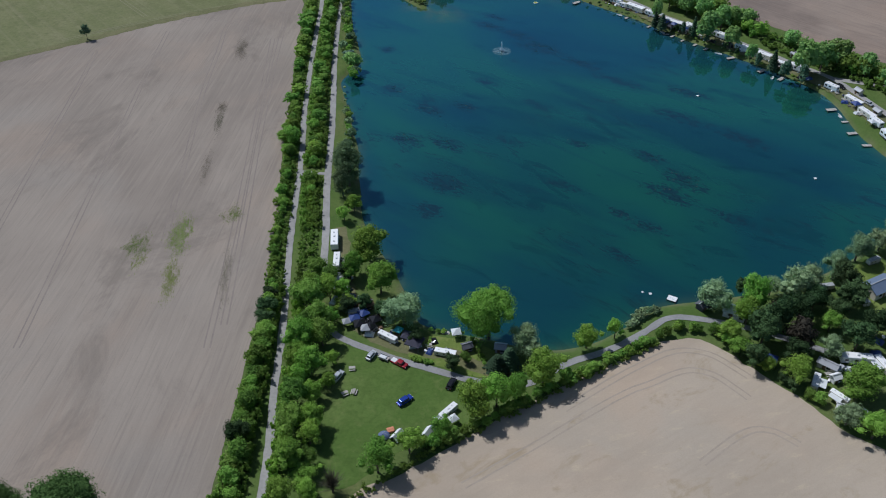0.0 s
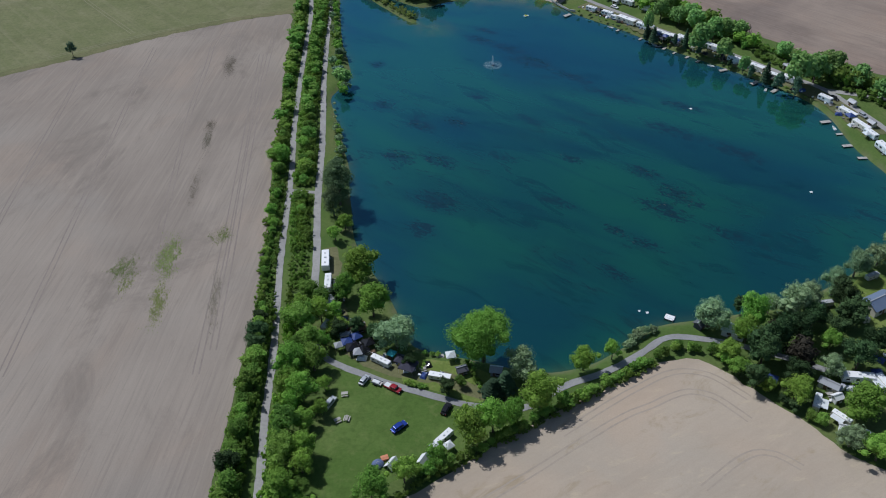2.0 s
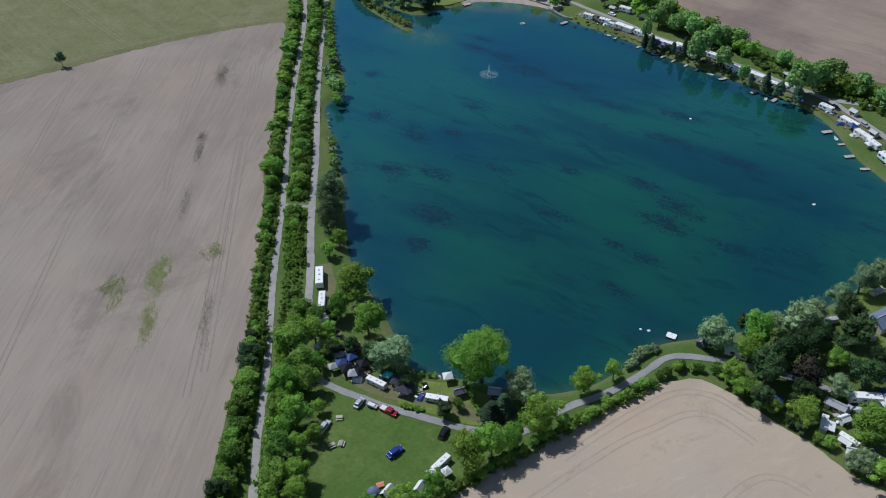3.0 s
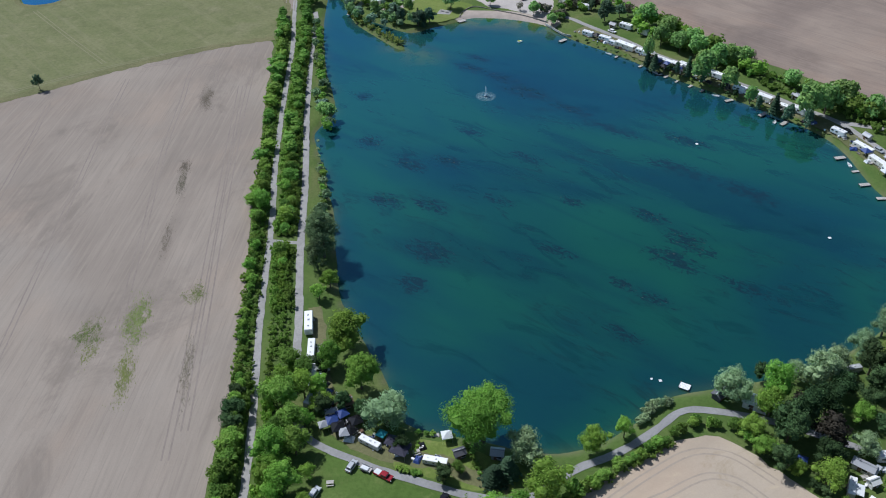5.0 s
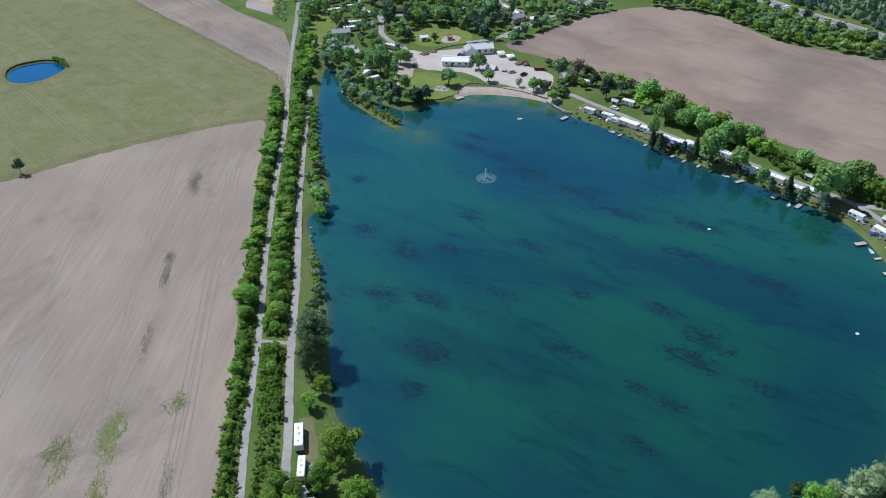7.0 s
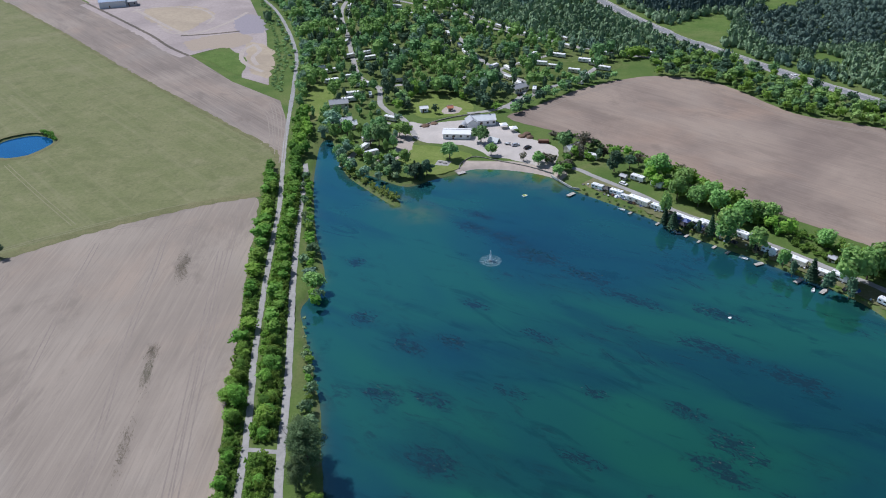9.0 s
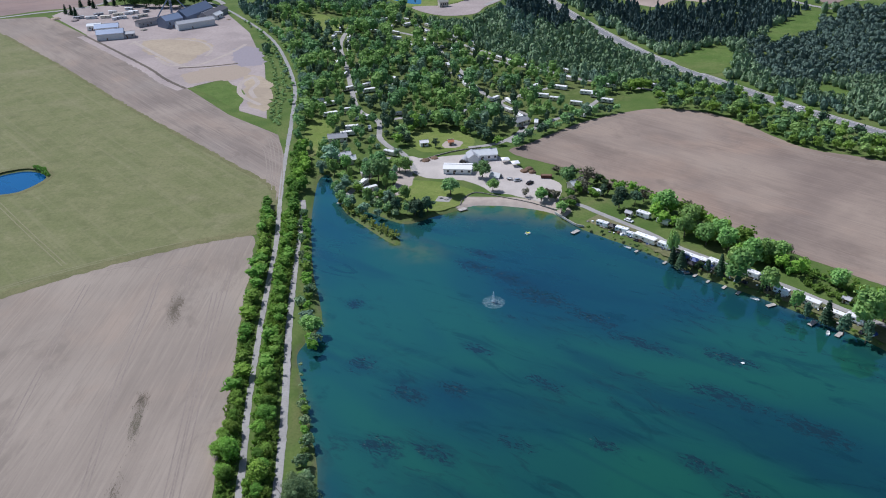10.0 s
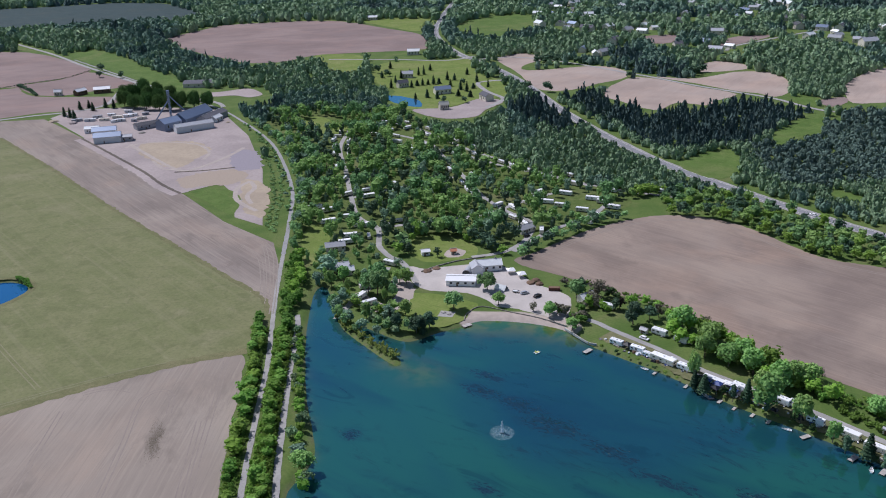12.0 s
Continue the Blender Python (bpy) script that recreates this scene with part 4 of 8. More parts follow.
def cone_crown(seed, r, low, high, leaves, size):
    gen = np.random.default_rng(seed)
    tiers = 9
    t = gen.random(leaves) ** 0.7
    tier = np.floor(t * tiers) / tiers
    frac = t * tiers % 1
    rad = r * (1 - tier * 0.92) * (0.35 + 0.65 * gen.random(leaves) ** 0.5)
    a = gen.uniform(0, 2 * math.pi, leaves)
    z = high - (high - low) * (1 - tier) + (high - low) / tiers * (1 - rad / (r * (1.05 - tier * 0.92))) * 0.9 + frac * 0.1
    pos = np.stack([rad * np.cos(a), rad * np.sin(a), np.minimum(z, high)], 1)
    nrm = np.stack([np.cos(a) * 0.5, np.sin(a) * 0.5, np.full(leaves, 0.8)], 1)
    core = [ball_arrays((0, 0, low + (high - low) * (0.15 + 0.25 * k)), r * (0.66 - 0.19 * k), 1.4, seed=seed + k) for k in range(3)]
    return join(core + [leaf_quads(gen, pos, nrm, size)])


def open_crown(seed, r, low, high, twigs):
    """A thin crown of bare pale twigs."""
    gen = np.random.default_rng(seed)
    vs, fs = [], []
    for k in range(twigs):
        a, e = gen.uniform(0, 2 * math.pi), gen.uniform(0.15, 1.35)
        start = np.array([0, 0, low + (high - low) * 0.35 * gen.random()])
        d = np.array([math.cos(a) * math.cos(e), math.sin(a) * math.cos(e), math.sin(e)])
        tip = start + d * gen.uniform(0.5, 1.0) * np.array([r, r, high - low]) + gen.normal(0, 0.2, 3)
        side = np.cross(d, gen.normal(0, 1, 3))
        side /= np.linalg.norm(side)
        up = np.cross(side, d)
        b = len(vs)
        vs += [start + side * 0.07, start - side * 0.07, start + up * 0.07, tip]
        fs += [(b, b + 1, b + 3), (b + 1, b + 2, b + 3), (b + 2, b, b + 3)]
    return np.array(vs), fs


def trunk_mesh(seed, h, r, top, limbs):
    gen = np.random.default_rng(seed + 500)
    bm = bmesh.new()
    base, tip = Vector((0, 0, -0.3)), Vector((gen.normal(0, 0.2), gen.normal(0, 0.2), top))
    knee = base.lerp(tip, 0.5) + Vector((gen.normal(0, 0.12), gen.normal(0, 0.12), 0))
    tube(bm, base, knee, r * 1.25, r * 0.85, 7)
    tube(bm, knee, tip, r * 0.85, r * 0.3, 7)
    for k in range(limbs):
        a = 2 * math.pi * (k + gen.random() * 0.6) / limbs
        s = base.lerp(tip, gen.uniform(0.4, 0.75))
        reach = (h - s.z) * gen.uniform(0.4, 0.6)
        tube(bm, s, s + Vector((math.cos(a) * reach, math.sin(a) * reach, reach * 0.9)), r * 0.45, r * 0.1, 5)
    return bm


# kind: radius, height, crown bottom, crown maker, leaf material, trunk radius, limbs, name, category, label
KINDS = {}


def kind(key, r, h, low, crown, material, trunk, limbs, name, label):
    KINDS[key] = [(r, h, low, crown, material, trunk, limbs, name, label), []]


def grow(key, variant):
    r, h, low, crown, material, trunk, limbs, name, label = KINDS[key][0]
    ob = thing(name, label, "bush" if name == "bush" else "tree")
    seed = 17 * variant + sum(map(ord, key))
    v, f = crown(seed)
    top = new("crown", raw_mesh("crown", v, f, material))
    top.parent = ob
    part("trunk", trunk_mesh(seed, h, trunk, low + (h - low) * 0.6, limbs), BARK, ob)
    return ob


def plant(key, x, y, r=None, h=None, turn=None, variants=3, group="", z=0.0):
    """Set a tree of that kind with the crown radius and height given."""
    # far trees take coarser crowns in the haze-paled leaf colours
    if y > 330:
        key = {"broad": "campbright", "mid": "camp", "dark": "campdark", "willow": "campgrey"}.get(key, key)
    r0, h0 = KINDS[key][0][:2]
    r, h = r or r0, h or h0
    turn = rng.uniform(0, 360) if turn is None else turn
    m = Matrix.LocRotScale((x, y, z), Euler((0, 0, radians(turn))), (r / r0, r / r0, h / h0))
    made = KINDS[key][1]
    if len(made) < variants:
        ob = grow(key, len(made))
        ob.matrix_basis = m
        made.append(ob)
    else:
        src = made[int(rng.integers(len(made)))]
        ob = copy_thing(src, m @ Matrix.Diagonal((*[1 / s for s in src.scale], 1)))
    return tagged(ob, group=group)


kind("giant", 9.5, 18, 2.5, lambda s: lobed_crown(s, 9.5, 2.5, 18, 26, 20000, 0.22, inner=0.8, boughs=110), LEAF_BRIGHT, 0.55, 6, "tree", "very large bright green broadleaf tree at the lake shore")
kind("bigdark", 9.5, 11, 0.5, lambda s: lobed_crown(s, 9.5, 0.5, 11, 24, 15000, 0.24, inner=0.84, boughs=100), LEAF_SHADE, 0.5, 5, "tree", "wide dark green broadleaf tree with a dense crown")
kind("broad", 5.5, 11, 1.8, lambda s: lobed_crown(s, 5.5, 1.8, 11, 14, 3800, 0.235, inner=0.84), LEAF_BRIGHT, 0.28, 5, "tree", "bright green round-crowned broadleaf tree")
kind("mid", 5.0, 10.5, 1.6, lambda s: lobed_crown(s, 5.0, 1.6, 10.5, 13, 3500, 0.235, inner=0.84), LEAF_MID, 0.26, 4, "tree", "mid-green broadleaf tree with rounded crown")
kind("dark", 5.5, 13, 1.5, lambda s: lobed_crown(s, 5.5, 1.5, 13, 16, 3200, 0.27, inner=0.84), LEAF_DARK, 0.3, 4, "tree", "tall dark green tree with dense crown")
kind("willow", 6.5, 13, 1.2, lambda s: lobed_crown(s, 6.5, 1.2, 13, 18, 5200, 0.225, 0.3), LEAF_WILLOW, 0.36, 5, "tree", "grey-green willow with soft drooping crown")
kind("poplar", 6.5, 19, 0.4, lambda s: lobed_crown(s, 6.5, 0.4, 19, 34, 9000, 0.22, inner=0.55, core=0.4), LEAF_POPLAR, 0.4, 5, "tree", "tall dull green poplar leaning over the water")
kind("spruce", 3.2, 11, 0.6, lambda s: cone_crown(s, 3.2, 0.6, 11, 1100, 0.42), LEAF_NEEDLE, 0.2, 0, "tree", "dark green pointed spruce tree")
kind("copper", 3.0, 7, 0.8, lambda s: lobed_crown(s, 3.0, 0.8, 7, 9, 1800, 0.2), LEAF_COPPER, 0.18, 3, "tree", "small dark copper-leaved garden tree")
kind("bare", 4.4, 9, 1.0, lambda s: open_crown(s, 4.4, 1.0, 9, 420), LEAF_PALE, 0.25, 5, "tree", "half-bare pale grey tree with thin twigs")
kind("thin", 4.0, 9, 1.0, lambda s: lobed_crown(s, 4.0, 1.0, 9, 9, 520, 0.4, inner=0.2), LEAF_PALE, 0.2, 5, "tree", "thin yellowish tree just coming into leaf")
kind("hedge", 3.0, 5.2, 0.4, lambda s: lobed_crown(s, 3.0, 0.4, 5.2, 9, 1500, 0.235, inner=0.84), LEAF_HEDGE, 0.14, 3, "tree", "bushy green hedgerow tree beside the gravel trail")
kind("shrub", 1.8, 2.4, 0.1, lambda s: lobed_crown(s, 1.8, 0.1, 2.4, 8, 420, 0.30), LEAF_HEDGE, 0.08, 3, "bush", "low rounded green bush")
kind("paleshrub", 1.9, 2.8, 0.1, lambda s: lobed_crown(s, 1.9, 0.1, 2.8, 8, 420, 0.30), LEAF_WILLOW, 0.08, 3, "bush", "low grey-green willow bush at the water")
kind("camp", 4.6, 10, 1.6, lambda s: lobed_crown(s, 4.6, 1.6, 10, 11, 760, 0.52, inner=0.86), LEAF_HAZED_MID, 0.22, 3, "tree", "green broadleaf tree with an uneven crown")
kind("campbright", 4.6, 9.5, 1.6, lambda s: lobed_crown(s, 4.6, 1.6, 9.5, 11, 760, 0.52, inner=0.86), LEAF_HAZED_BRIGHT, 0.22, 3, "tree", "bright green broadleaf tree with a full crown")
kind("campgrey", 4.4, 10.5, 1.2, lambda s: lobed_crown(s, 4.4, 1.2, 10.5, 11, 700, 0.52, inner=0.86), LEAF_GREYED, 0.22, 3, "tree", "grey-green broadleaf tree with a soft crown")
kind("campdark", 4.2, 11, 1.2, lambda s: lobed_crown(s, 4.2, 1.2, 11, 11, 700, 0.52, inner=0.86), LEAF_DEEP, 0.22, 3, "tree", "dark green tree with a dense crown")

LAWN_GAPS = [[(-76, 600), (-68, 612), (-60, 590), (-62, 555), (-70, 548), (-75, 570)], [(-118, 889), (-96, 904), (-73, 889), (-75, 841), (-102, 840)],
             [(-26, 760), (-4, 780), (6, 790), (-20, 845), (-36, 845)], [(60, 630), (100, 605), (118, 636), (95, 655)], [(-80, 760), (-68, 760), (-70, 820), (-80, 820)]]


def scatter(poly, gap, tries, avoid, clear, seed):
    """Points in a polygon that keep a distance from each other and from lanes, and stay out of clearings."""
    gen = np.random.default_rng(seed)
    p = np.array(poly, float)
    c = gen.uniform(p.min(0), p.max(0), (tries, 2))
    ok = inside_many(poly, c)
    for line in avoid:
        ok &= far_from(line, c) > clear
    for gapping in LAWN_GAPS:
        ok &= ~inside_many(gapping, c)
    for k, q in enumerate(CAMP_TRAILERS):
        for reach in (0.0, 0.02, 0.04)[:3 if k % 3 else 1]:
            b = c + (c - (0, 120)) * reach
            ok &= np.hypot(b[:, 0] - q[0], b[:, 1] - q[1]) > 5.0
    for q in ((56, 587), (-55, 569), (-52, 538), (-46, 533)):
        ok &= np.hypot(c[:, 0] - q[0], c[:, 1] - q[1] + 3) > 8
    c, keep = c[ok], []
    cells = {}
    for x, y in c:
        k = (int(x // gap), int(y // gap))
        near = [q for dx in (-1, 0, 1) for dy in (-1, 0, 1) for q in cells.get((k[0] + dx, k[1] + dy), ())]
        if all((x - a) ** 2 + (y - b) ** 2 > gap * gap for a, b in near):
            cells.setdefault(k, []).append((x, y))
            keep.append((x, y))
    return keep



# ---- trees: round the near camp ----
plant("giant", 10, 184, 9.5, 18, variants=1)
for x, y, r, h in [(-29, 221, 7.1, 14), (-24, 204, 6.2, 13), (39, 180, 4.1, 9), (48, 184, 3.1, 7), (25, 166, 6.0, 13), (92, 196, 5.4, 15), (113, 186.4, 3.9, 8),
                   (112.7, 161, 7.0, 11), (96, 166.7, 5.0, 9), (4.6, 153.8, 5.6, 13), (11.4, 157, 5.0, 12.5), (16.6, 159.4, 4.0, 10), (-20, 135, 5.4, 11), (-12, 141, 4.4, 9), (-4, 147, 3.6, 7),
                   (110.6, 146, 5.0, 9), (-40, 244, 3.2, 6), (82, 183.2, 4.4, 7), (83.5, 177.4, 3.8, 6), (89, 190, 4.2, 11), (-33.5, 213, 4.6, 10), (-37, 250, 3.4, 7)]:
    plant("broad", x, y, r, h)
plant("bigdark", -95, 123, 9.6, 11, variants=1)
plant("bigdark", -112, 122, 6.5, 8, variants=1)
for x, y, r, h in [(20.3, 177.5, 5.7, 11), (-16, 190, 6.8, 12), (80, 197, 6.0, 11), (106.5, 201, 6.2, 13), (112, 204.5, 4.6, 11), (122.8, 211.2, 4.6, 11), (133.5, 220.4, 5.0, 11), (143, 225.5, 4.4, 10), (152, 233, 4.6, 10), (105.2, 150.6, 4.2, 8), (109.4, 176.2, 3.8, 8), (100, 203, 3.2, 8)]:
    plant("willow", x, y, r, h)
plant("poplar", -40.5, 266, 6.6, 19, variants=1)
plant("poplar", -42, 259, 4.4, 13, variants=1)
plant("poplar", -43, 274, 4.6, 14, variants=1)
for x, y, r, h in [(122.6, 204.3, 5.0, 12), (122.6, 196, 5.4, 12), (104.5, 190.2, 5.0, 12), (91, 181, 5.6, 14), (97, 186, 4.8, 14), (118, 178.7, 5.0, 11), (111, 196, 4.2, 10), (86, 172, 3.8, 9),
                   (116, 190, 4.0, 10), (126, 184, 4.6, 11), (136, 187, 4.6, 10), (98, 173, 4.2, 10), (-1, 171.5, 2.8, 5), (-12, 182, 2.6, 5), (146, 214, 4.4, 10), (91, 204, 2.6, 6)]:
    plant("dark", x, y, r, h)
for x, y in [(12, 170.6), (15.6, 172.4)]:
    plant("spruce", x, y, rng.uniform(3.6, 4.2), rng.uniform(6, 7.5))
plant("copper", 100.5, 179.3, 5.2, 12)
plant("copper", 96, 189.5, 3.6, 10)
plant("bare", -31, 129, 4.6, 9, variants=1)
FOREST = [(-46, 197, 5.6, 12), (-40, 201, 4.7, 10), (-46, 180, 5.6, 12), (-40, 181, 4.8, 10), (-42, 169, 5.2, 11), (-36, 173, 2.6, 5), (-45, 158, 4.8, 10), (-40, 160, 3.6, 7),
          (-36, 164, 2.9, 6), (-44, 148, 5.0, 10), (-39, 150, 4.1, 9), (-43, 137, 4.8, 10), (-38, 137, 3.0, 6), (-43, 126, 4.4, 9), (-37, 127, 3.5, 7), (-42, 189, 4.5, 10),
          (-47, 171, 3.7, 8), (-47, 206, 3.6, 7), (-41, 209, 3.8, 8), (-36, 203, 3.5, 7), (-44, 117, 5, 10), (-38, 118, 4, 8)]
for x, y in scatter([(-49, 214), (-34, 208), (-35, 186), (-38, 170), (-37, 150), (-35, 122), (-46, 112), (-49, 150)], 5.2, 500, [[(f[0], f[1]) for f in FOREST]], 0.0, 31):
    if min(math.hypot(x - f[0], y - f[1]) for f in FOREST) > 3.6:
        FOREST.append((x, y, rng.uniform(2.6, 4.4), rng.uniform(5, 9)))
for k, (x, y, r, h) in enumerate(FOREST):
    plant("broad" if k % 3 else "mid", x, y, r, h, group="trees between the trail and the meadow")
plant("dark", -187, 399, 2.4, 8.5)


JOINED = {}


def join_crown(material, words, x, y, r, h):
    JOINED.setdefault((material.name, words), [material, []])[1].append((x, y, r, h))


def raise_joined():
    """Trees too many to count one by one, joined by material."""
    temps = [lobed_crown(300 + k, 1.0, 0.2, 2.0, 6, 110, 0.15, inner=0.9, core=0.8, boughs=22) for k in range(8)]
    for (_, words), (material, spots) in JOINED.items():
        vs, fs, base = [], [], 0
        for x, y, r, h in spots:
            v, f = temps[int(rng.integers(8))]
            a = rng.uniform(0, 6.28)
            c, s = math.cos(a) * r, math.sin(a) * r
            vs.append(np.stack([x + v[:, 0] * c - v[:, 1] * s, y + v[:, 0] * s + v[:, 1] * c, v[:, 2] * h / 2], 1))
            fs += [tuple(k + base for k in g) for g in f]
            base += len(v)
        tagged(new("woodland", raw_mesh("woodland", np.vstack(vs), fs, material)), words, "trees", kind="stuff")


def row(key, pts, gap, r, h, spread, group, skip=()):
    """Hedgerow trees along a line, unevenly spaced."""
    line = smooth_line(pts, 0.5)
    step = np.r_[0, np.cumsum(np.linalg.norm(np.diff(line, axis=0), axis=1))]
    s = 0.0
    while s < step[-1]:
        k = int(np.searchsorted(step, s))
        x, y = line[min(k, len(line) - 1)] + rng.uniform(-spread, spread, 2)
        if not any(a < y < b for a, b in skip):
            q = rng.uniform(*r)
            which = key if isinstance(key, str) else key[int(rng.choice(len(key)))]
            tall = q * rng.uniform(*h)
            if y > 330:
                join_crown(KINDS[which][0][4], "dense green " + group, x, y, q, tall)
            else:
                plant(which, x, y, q, tall, group=group, variants=4)
        s += gap * rng.uniform(0.7, 1.35)


def scrub(pts, gap, r, h, spread, label, material, skip=()):
    """Low growth too dense to count, as one body of small leafy clumps."""
    line = smooth_line(pts, gap)
    temps = [lobed_crown(900 + k, 1.0, 0.05, 1.0, 5, 110, 0.16, boughs=24) for k in range(4)]
    vs, fs, base = [], [], 0
    for x, y in line + rng.uniform(-spread, spread, line.shape):
        if any(a < y < b for a, b in skip):
            continue
        v, f = temps[int(rng.integers(4))]
        q, a = rng.uniform(*r), rng.uniform(0, 6.28)
        c, s = math.cos(a) * q, math.sin(a) * q
        vs.append(np.stack([x + v[:, 0] * c - v[:, 1] * s, y + v[:, 0] * s + v[:, 1] * c, v[:, 2] * q * rng.uniform(*h)], 1))
        fs += [tuple(k + base for k in g) for g in f]
        base += len(v)
    return tagged(new("scrub", raw_mesh("scrub", np.vstack(vs), fs, material)), label, "scrub", kind="stuff")


LEFT_HEDGE = [(-55, 100), (-56.5, 127), (-57.5, 150), (-58, 166), (-58.5, 190), (-59.5, 205), (-62.5, 234), (-64.5, 262), (-67, 290), (-70.5, 327), (-75, 384), (-78.5, 440), (-81, 470)]
row(("hedge", "hedge", "hedge", "dark"), [p for p in LEFT_HEDGE if p[1] <= 206], 2.6, (2.0, 3.9), (1.3, 2.0), 1.3, "hedge between field and trail")
row("hedge", [p for p in LEFT_HEDGE if 204 <= p[1] <= 300], 3.2, (1.3, 2.9), (1.2, 2.0), 0.9, "hedge between field and trail", ((238, 246), (262, 268)))
row(("hedge", "mid", "broad"), [p for p in LEFT_HEDGE if p[1] >= 290], 4.6, (1.8, 5.2), (1.2, 1.9), 1.7, "hedge between field and trail", ((352, 356),))
scrub(LEFT_HEDGE, 2.0, (1.0, 1.9), (1.1, 1.7), 1.2, "green scrub under the hedge beside the trail", LEAF_HEDGE)
for off, low, high in ((2.6, 100, 470), (1.2, 205, 470), (-1.6, 100, 470), (1.2, 100, 205)):
    scrub([(x + off, y) for x, y in LEFT_HEDGE if low <= y <= high], 2.3, (0.9, 1.7), (0.8, 1.4), 0.8, "green scrub at the edge of the trail", LEAF_HEDGE)
scrub([(-53.8, 112), (-55.2, 140), (-55.8, 166), (-56.4, 190), (-57.2, 206)], 2.2, (1.7, 2.6), (1.3, 1.9), 0.5, "tall green growth along the trail", LEAF_HEDGE)
scrub([(-59.6, 118), (-59.4, 150), (-59.8, 175), (-60.4, 200)], 2.2, (1.5, 2.3), (1.2, 1.8), 0.5, "dense green growth along the tilled field", LEAF_MID)
scrub([(-44.5, 112), (-46.4, 135), (-47.4, 160), (-48.4, 180), (-49.8, 204)], 2.4, (1.9, 2.9), (1.5, 2.2), 0.5, "tall green growth beside the trail", LEAF_BRIGHT)
MID_HEDGE = [(-50, 218), (-52, 240), (-54.5, 262), (-57, 300), (-60, 327), (-64, 384), (-67.5, 440), (-70, 470)]
row(("hedge", "mid"), [p for p in MID_HEDGE if p[1] >= 262], 4.0, (1.8, 4.3), (1.2, 1.9), 1.4, "hedge between trail and path", ((273, 279),))
for off in (-1.2, 1.2):
    scrub([(x + off, y) for x, y in MID_HEDGE], 1.5, (1.0, 1.8), (1.0, 1.7), 0.9, "dense green scrub between trail and path", LEAF_HEDGE, ((273.5, 278),))
for off in (-2.6, 0.0, 2.6):
    scrub([(x + off, y) for x, y in MID_HEDGE if y >= 240], 2.0, (1.1, 2.2), (1.0, 1.7), 0.6, "dense green bushes between trail and path", LEAF_HEDGE if off else LEAF_BRIGHT, ((273.5, 278),))
scrub([(x - 2.7, y) for x, y in MID_HEDGE if y <= 330], 2.2, (0.6, 1.2), (0.7, 1.1), 0.5, "bright green weeds at the edge of the trail", LEAF_BRIGHT, ((273.5, 278),))
scrub([(x + 2.8, y) for x, y in MID_HEDGE], 2.2, (0.6, 1.2), (0.7, 1.2), 0.6, "green scrub at the edge of the path", LEAF_HEDGE, ((273.5, 278),))
scrub([(-45.5, 112), (-47, 145), (-48.5, 170), (-50, 196), (-52, 216)], 1.8, (1.0, 1.9), (0.9, 1.5), 0.8, "green scrub under the trees beside the trail", LEAF_HEDGE)
row(("hedge", "mid"), [(-69.5, 470), (-71, 486), (-73, 505), (-74, 530), (-76, 552)], 3.2, (2.8, 4.0), (1.6, 2.1), 1.6, "trees along the trail")
row(("hedge", "mid"), [(-80, 455), (-83, 470), (-83, 482)], 3.4, (2.4, 3.4), (1.5, 2.0), 0.8, "trees along the trail")
row(("mid", "broad"), [(-67, 495), (-69, 515), (-70, 540), (-75, 560)], 5, (3.2, 4.4), (1.8, 2.2), 2.5, "trees along the trail")
for x, y, r, h in [(-48, 364, 5.0, 9), (-50, 372, 3.6, 7), (-46, 358, 3.0, 5), (-54, 385, 2.8, 5), (-51, 393, 3.0, 6), (-56, 416, 2.6, 5), (-58, 425, 2.4, 4),
                   (-42, 302, 2.6, 5), (-44, 312, 2.2, 4), (-46, 320, 2.0, 4), (-41, 284, 3.0, 7), (-43, 292, 2.6, 6), (-60, 440, 2.4, 5), (-62, 455, 2.6, 5), (-62, 466, 2.4, 5)]:
    plant("broad" if h > 8 else "willow" if h > 6 else "paleshrub", x - 1.0, y, r, h * 0.85, group="trees on the lake bank")
row(("mid", "hedge", "broad"), [(-47.5, 352), (-49.5, 366), (-52, 384), (-54.5, 402), (-57, 424), (-60, 446), (-62, 466)], 5.2, (1.8, 3.2), (1.6, 2.2), 0.9, "trees on the lake bank")
row(("mid", "hedge"), [(-41.5, 276), (-43, 290), (-44.5, 306), (-47, 322)], 4.6, (1.4, 2.4), (1.4, 2.0), 0.6, "trees on the lake bank")
row("paleshrub", [(-43, 296), (-48, 328), (-51, 345)], 5, (0.8, 1.4), (1.1, 1.5), 0.5, "bushes on the lake bank")
row(("hedge", "shrub"), [(-8, 143), (4, 148.5), (20, 158.5), (40, 170.5), (52, 178), (62, 184), (68, 187.5), (76, 186), (84, 179), (88, 172)], 2.6, (1.5, 2.6), (1.2, 1.9), 0.6, "hedge along the pale field")
scrub([(-34, 122), (-20, 131), (-8, 140), (4, 147), (20, 157), (40, 169), (60, 181)], 1.6, (0.9, 1.6), (1.0, 1.4), 0.7, "green scrub along the pale field", LEAF_HEDGE)
row(("hedge", "broad", "dark"), [(84, 177), (93, 167), (102, 157), (110, 149), (120, 141), (132, 132)], 4.2, (2.2, 3.6), (1.4, 2.0), 1.2, "trees along the pale field")
row("paleshrub", [(53, 188), (58, 193.5), (63, 196)], 2.2, (1.6, 2.2), (1.1, 1.4), 0.5, "bushes on the lake bank")
row("shrub", [(-8, 187), (2, 185.5)], 2.2, (0.9, 1.3), (0.9, 1.2), 0.4, "garden bushes on the lake bank")

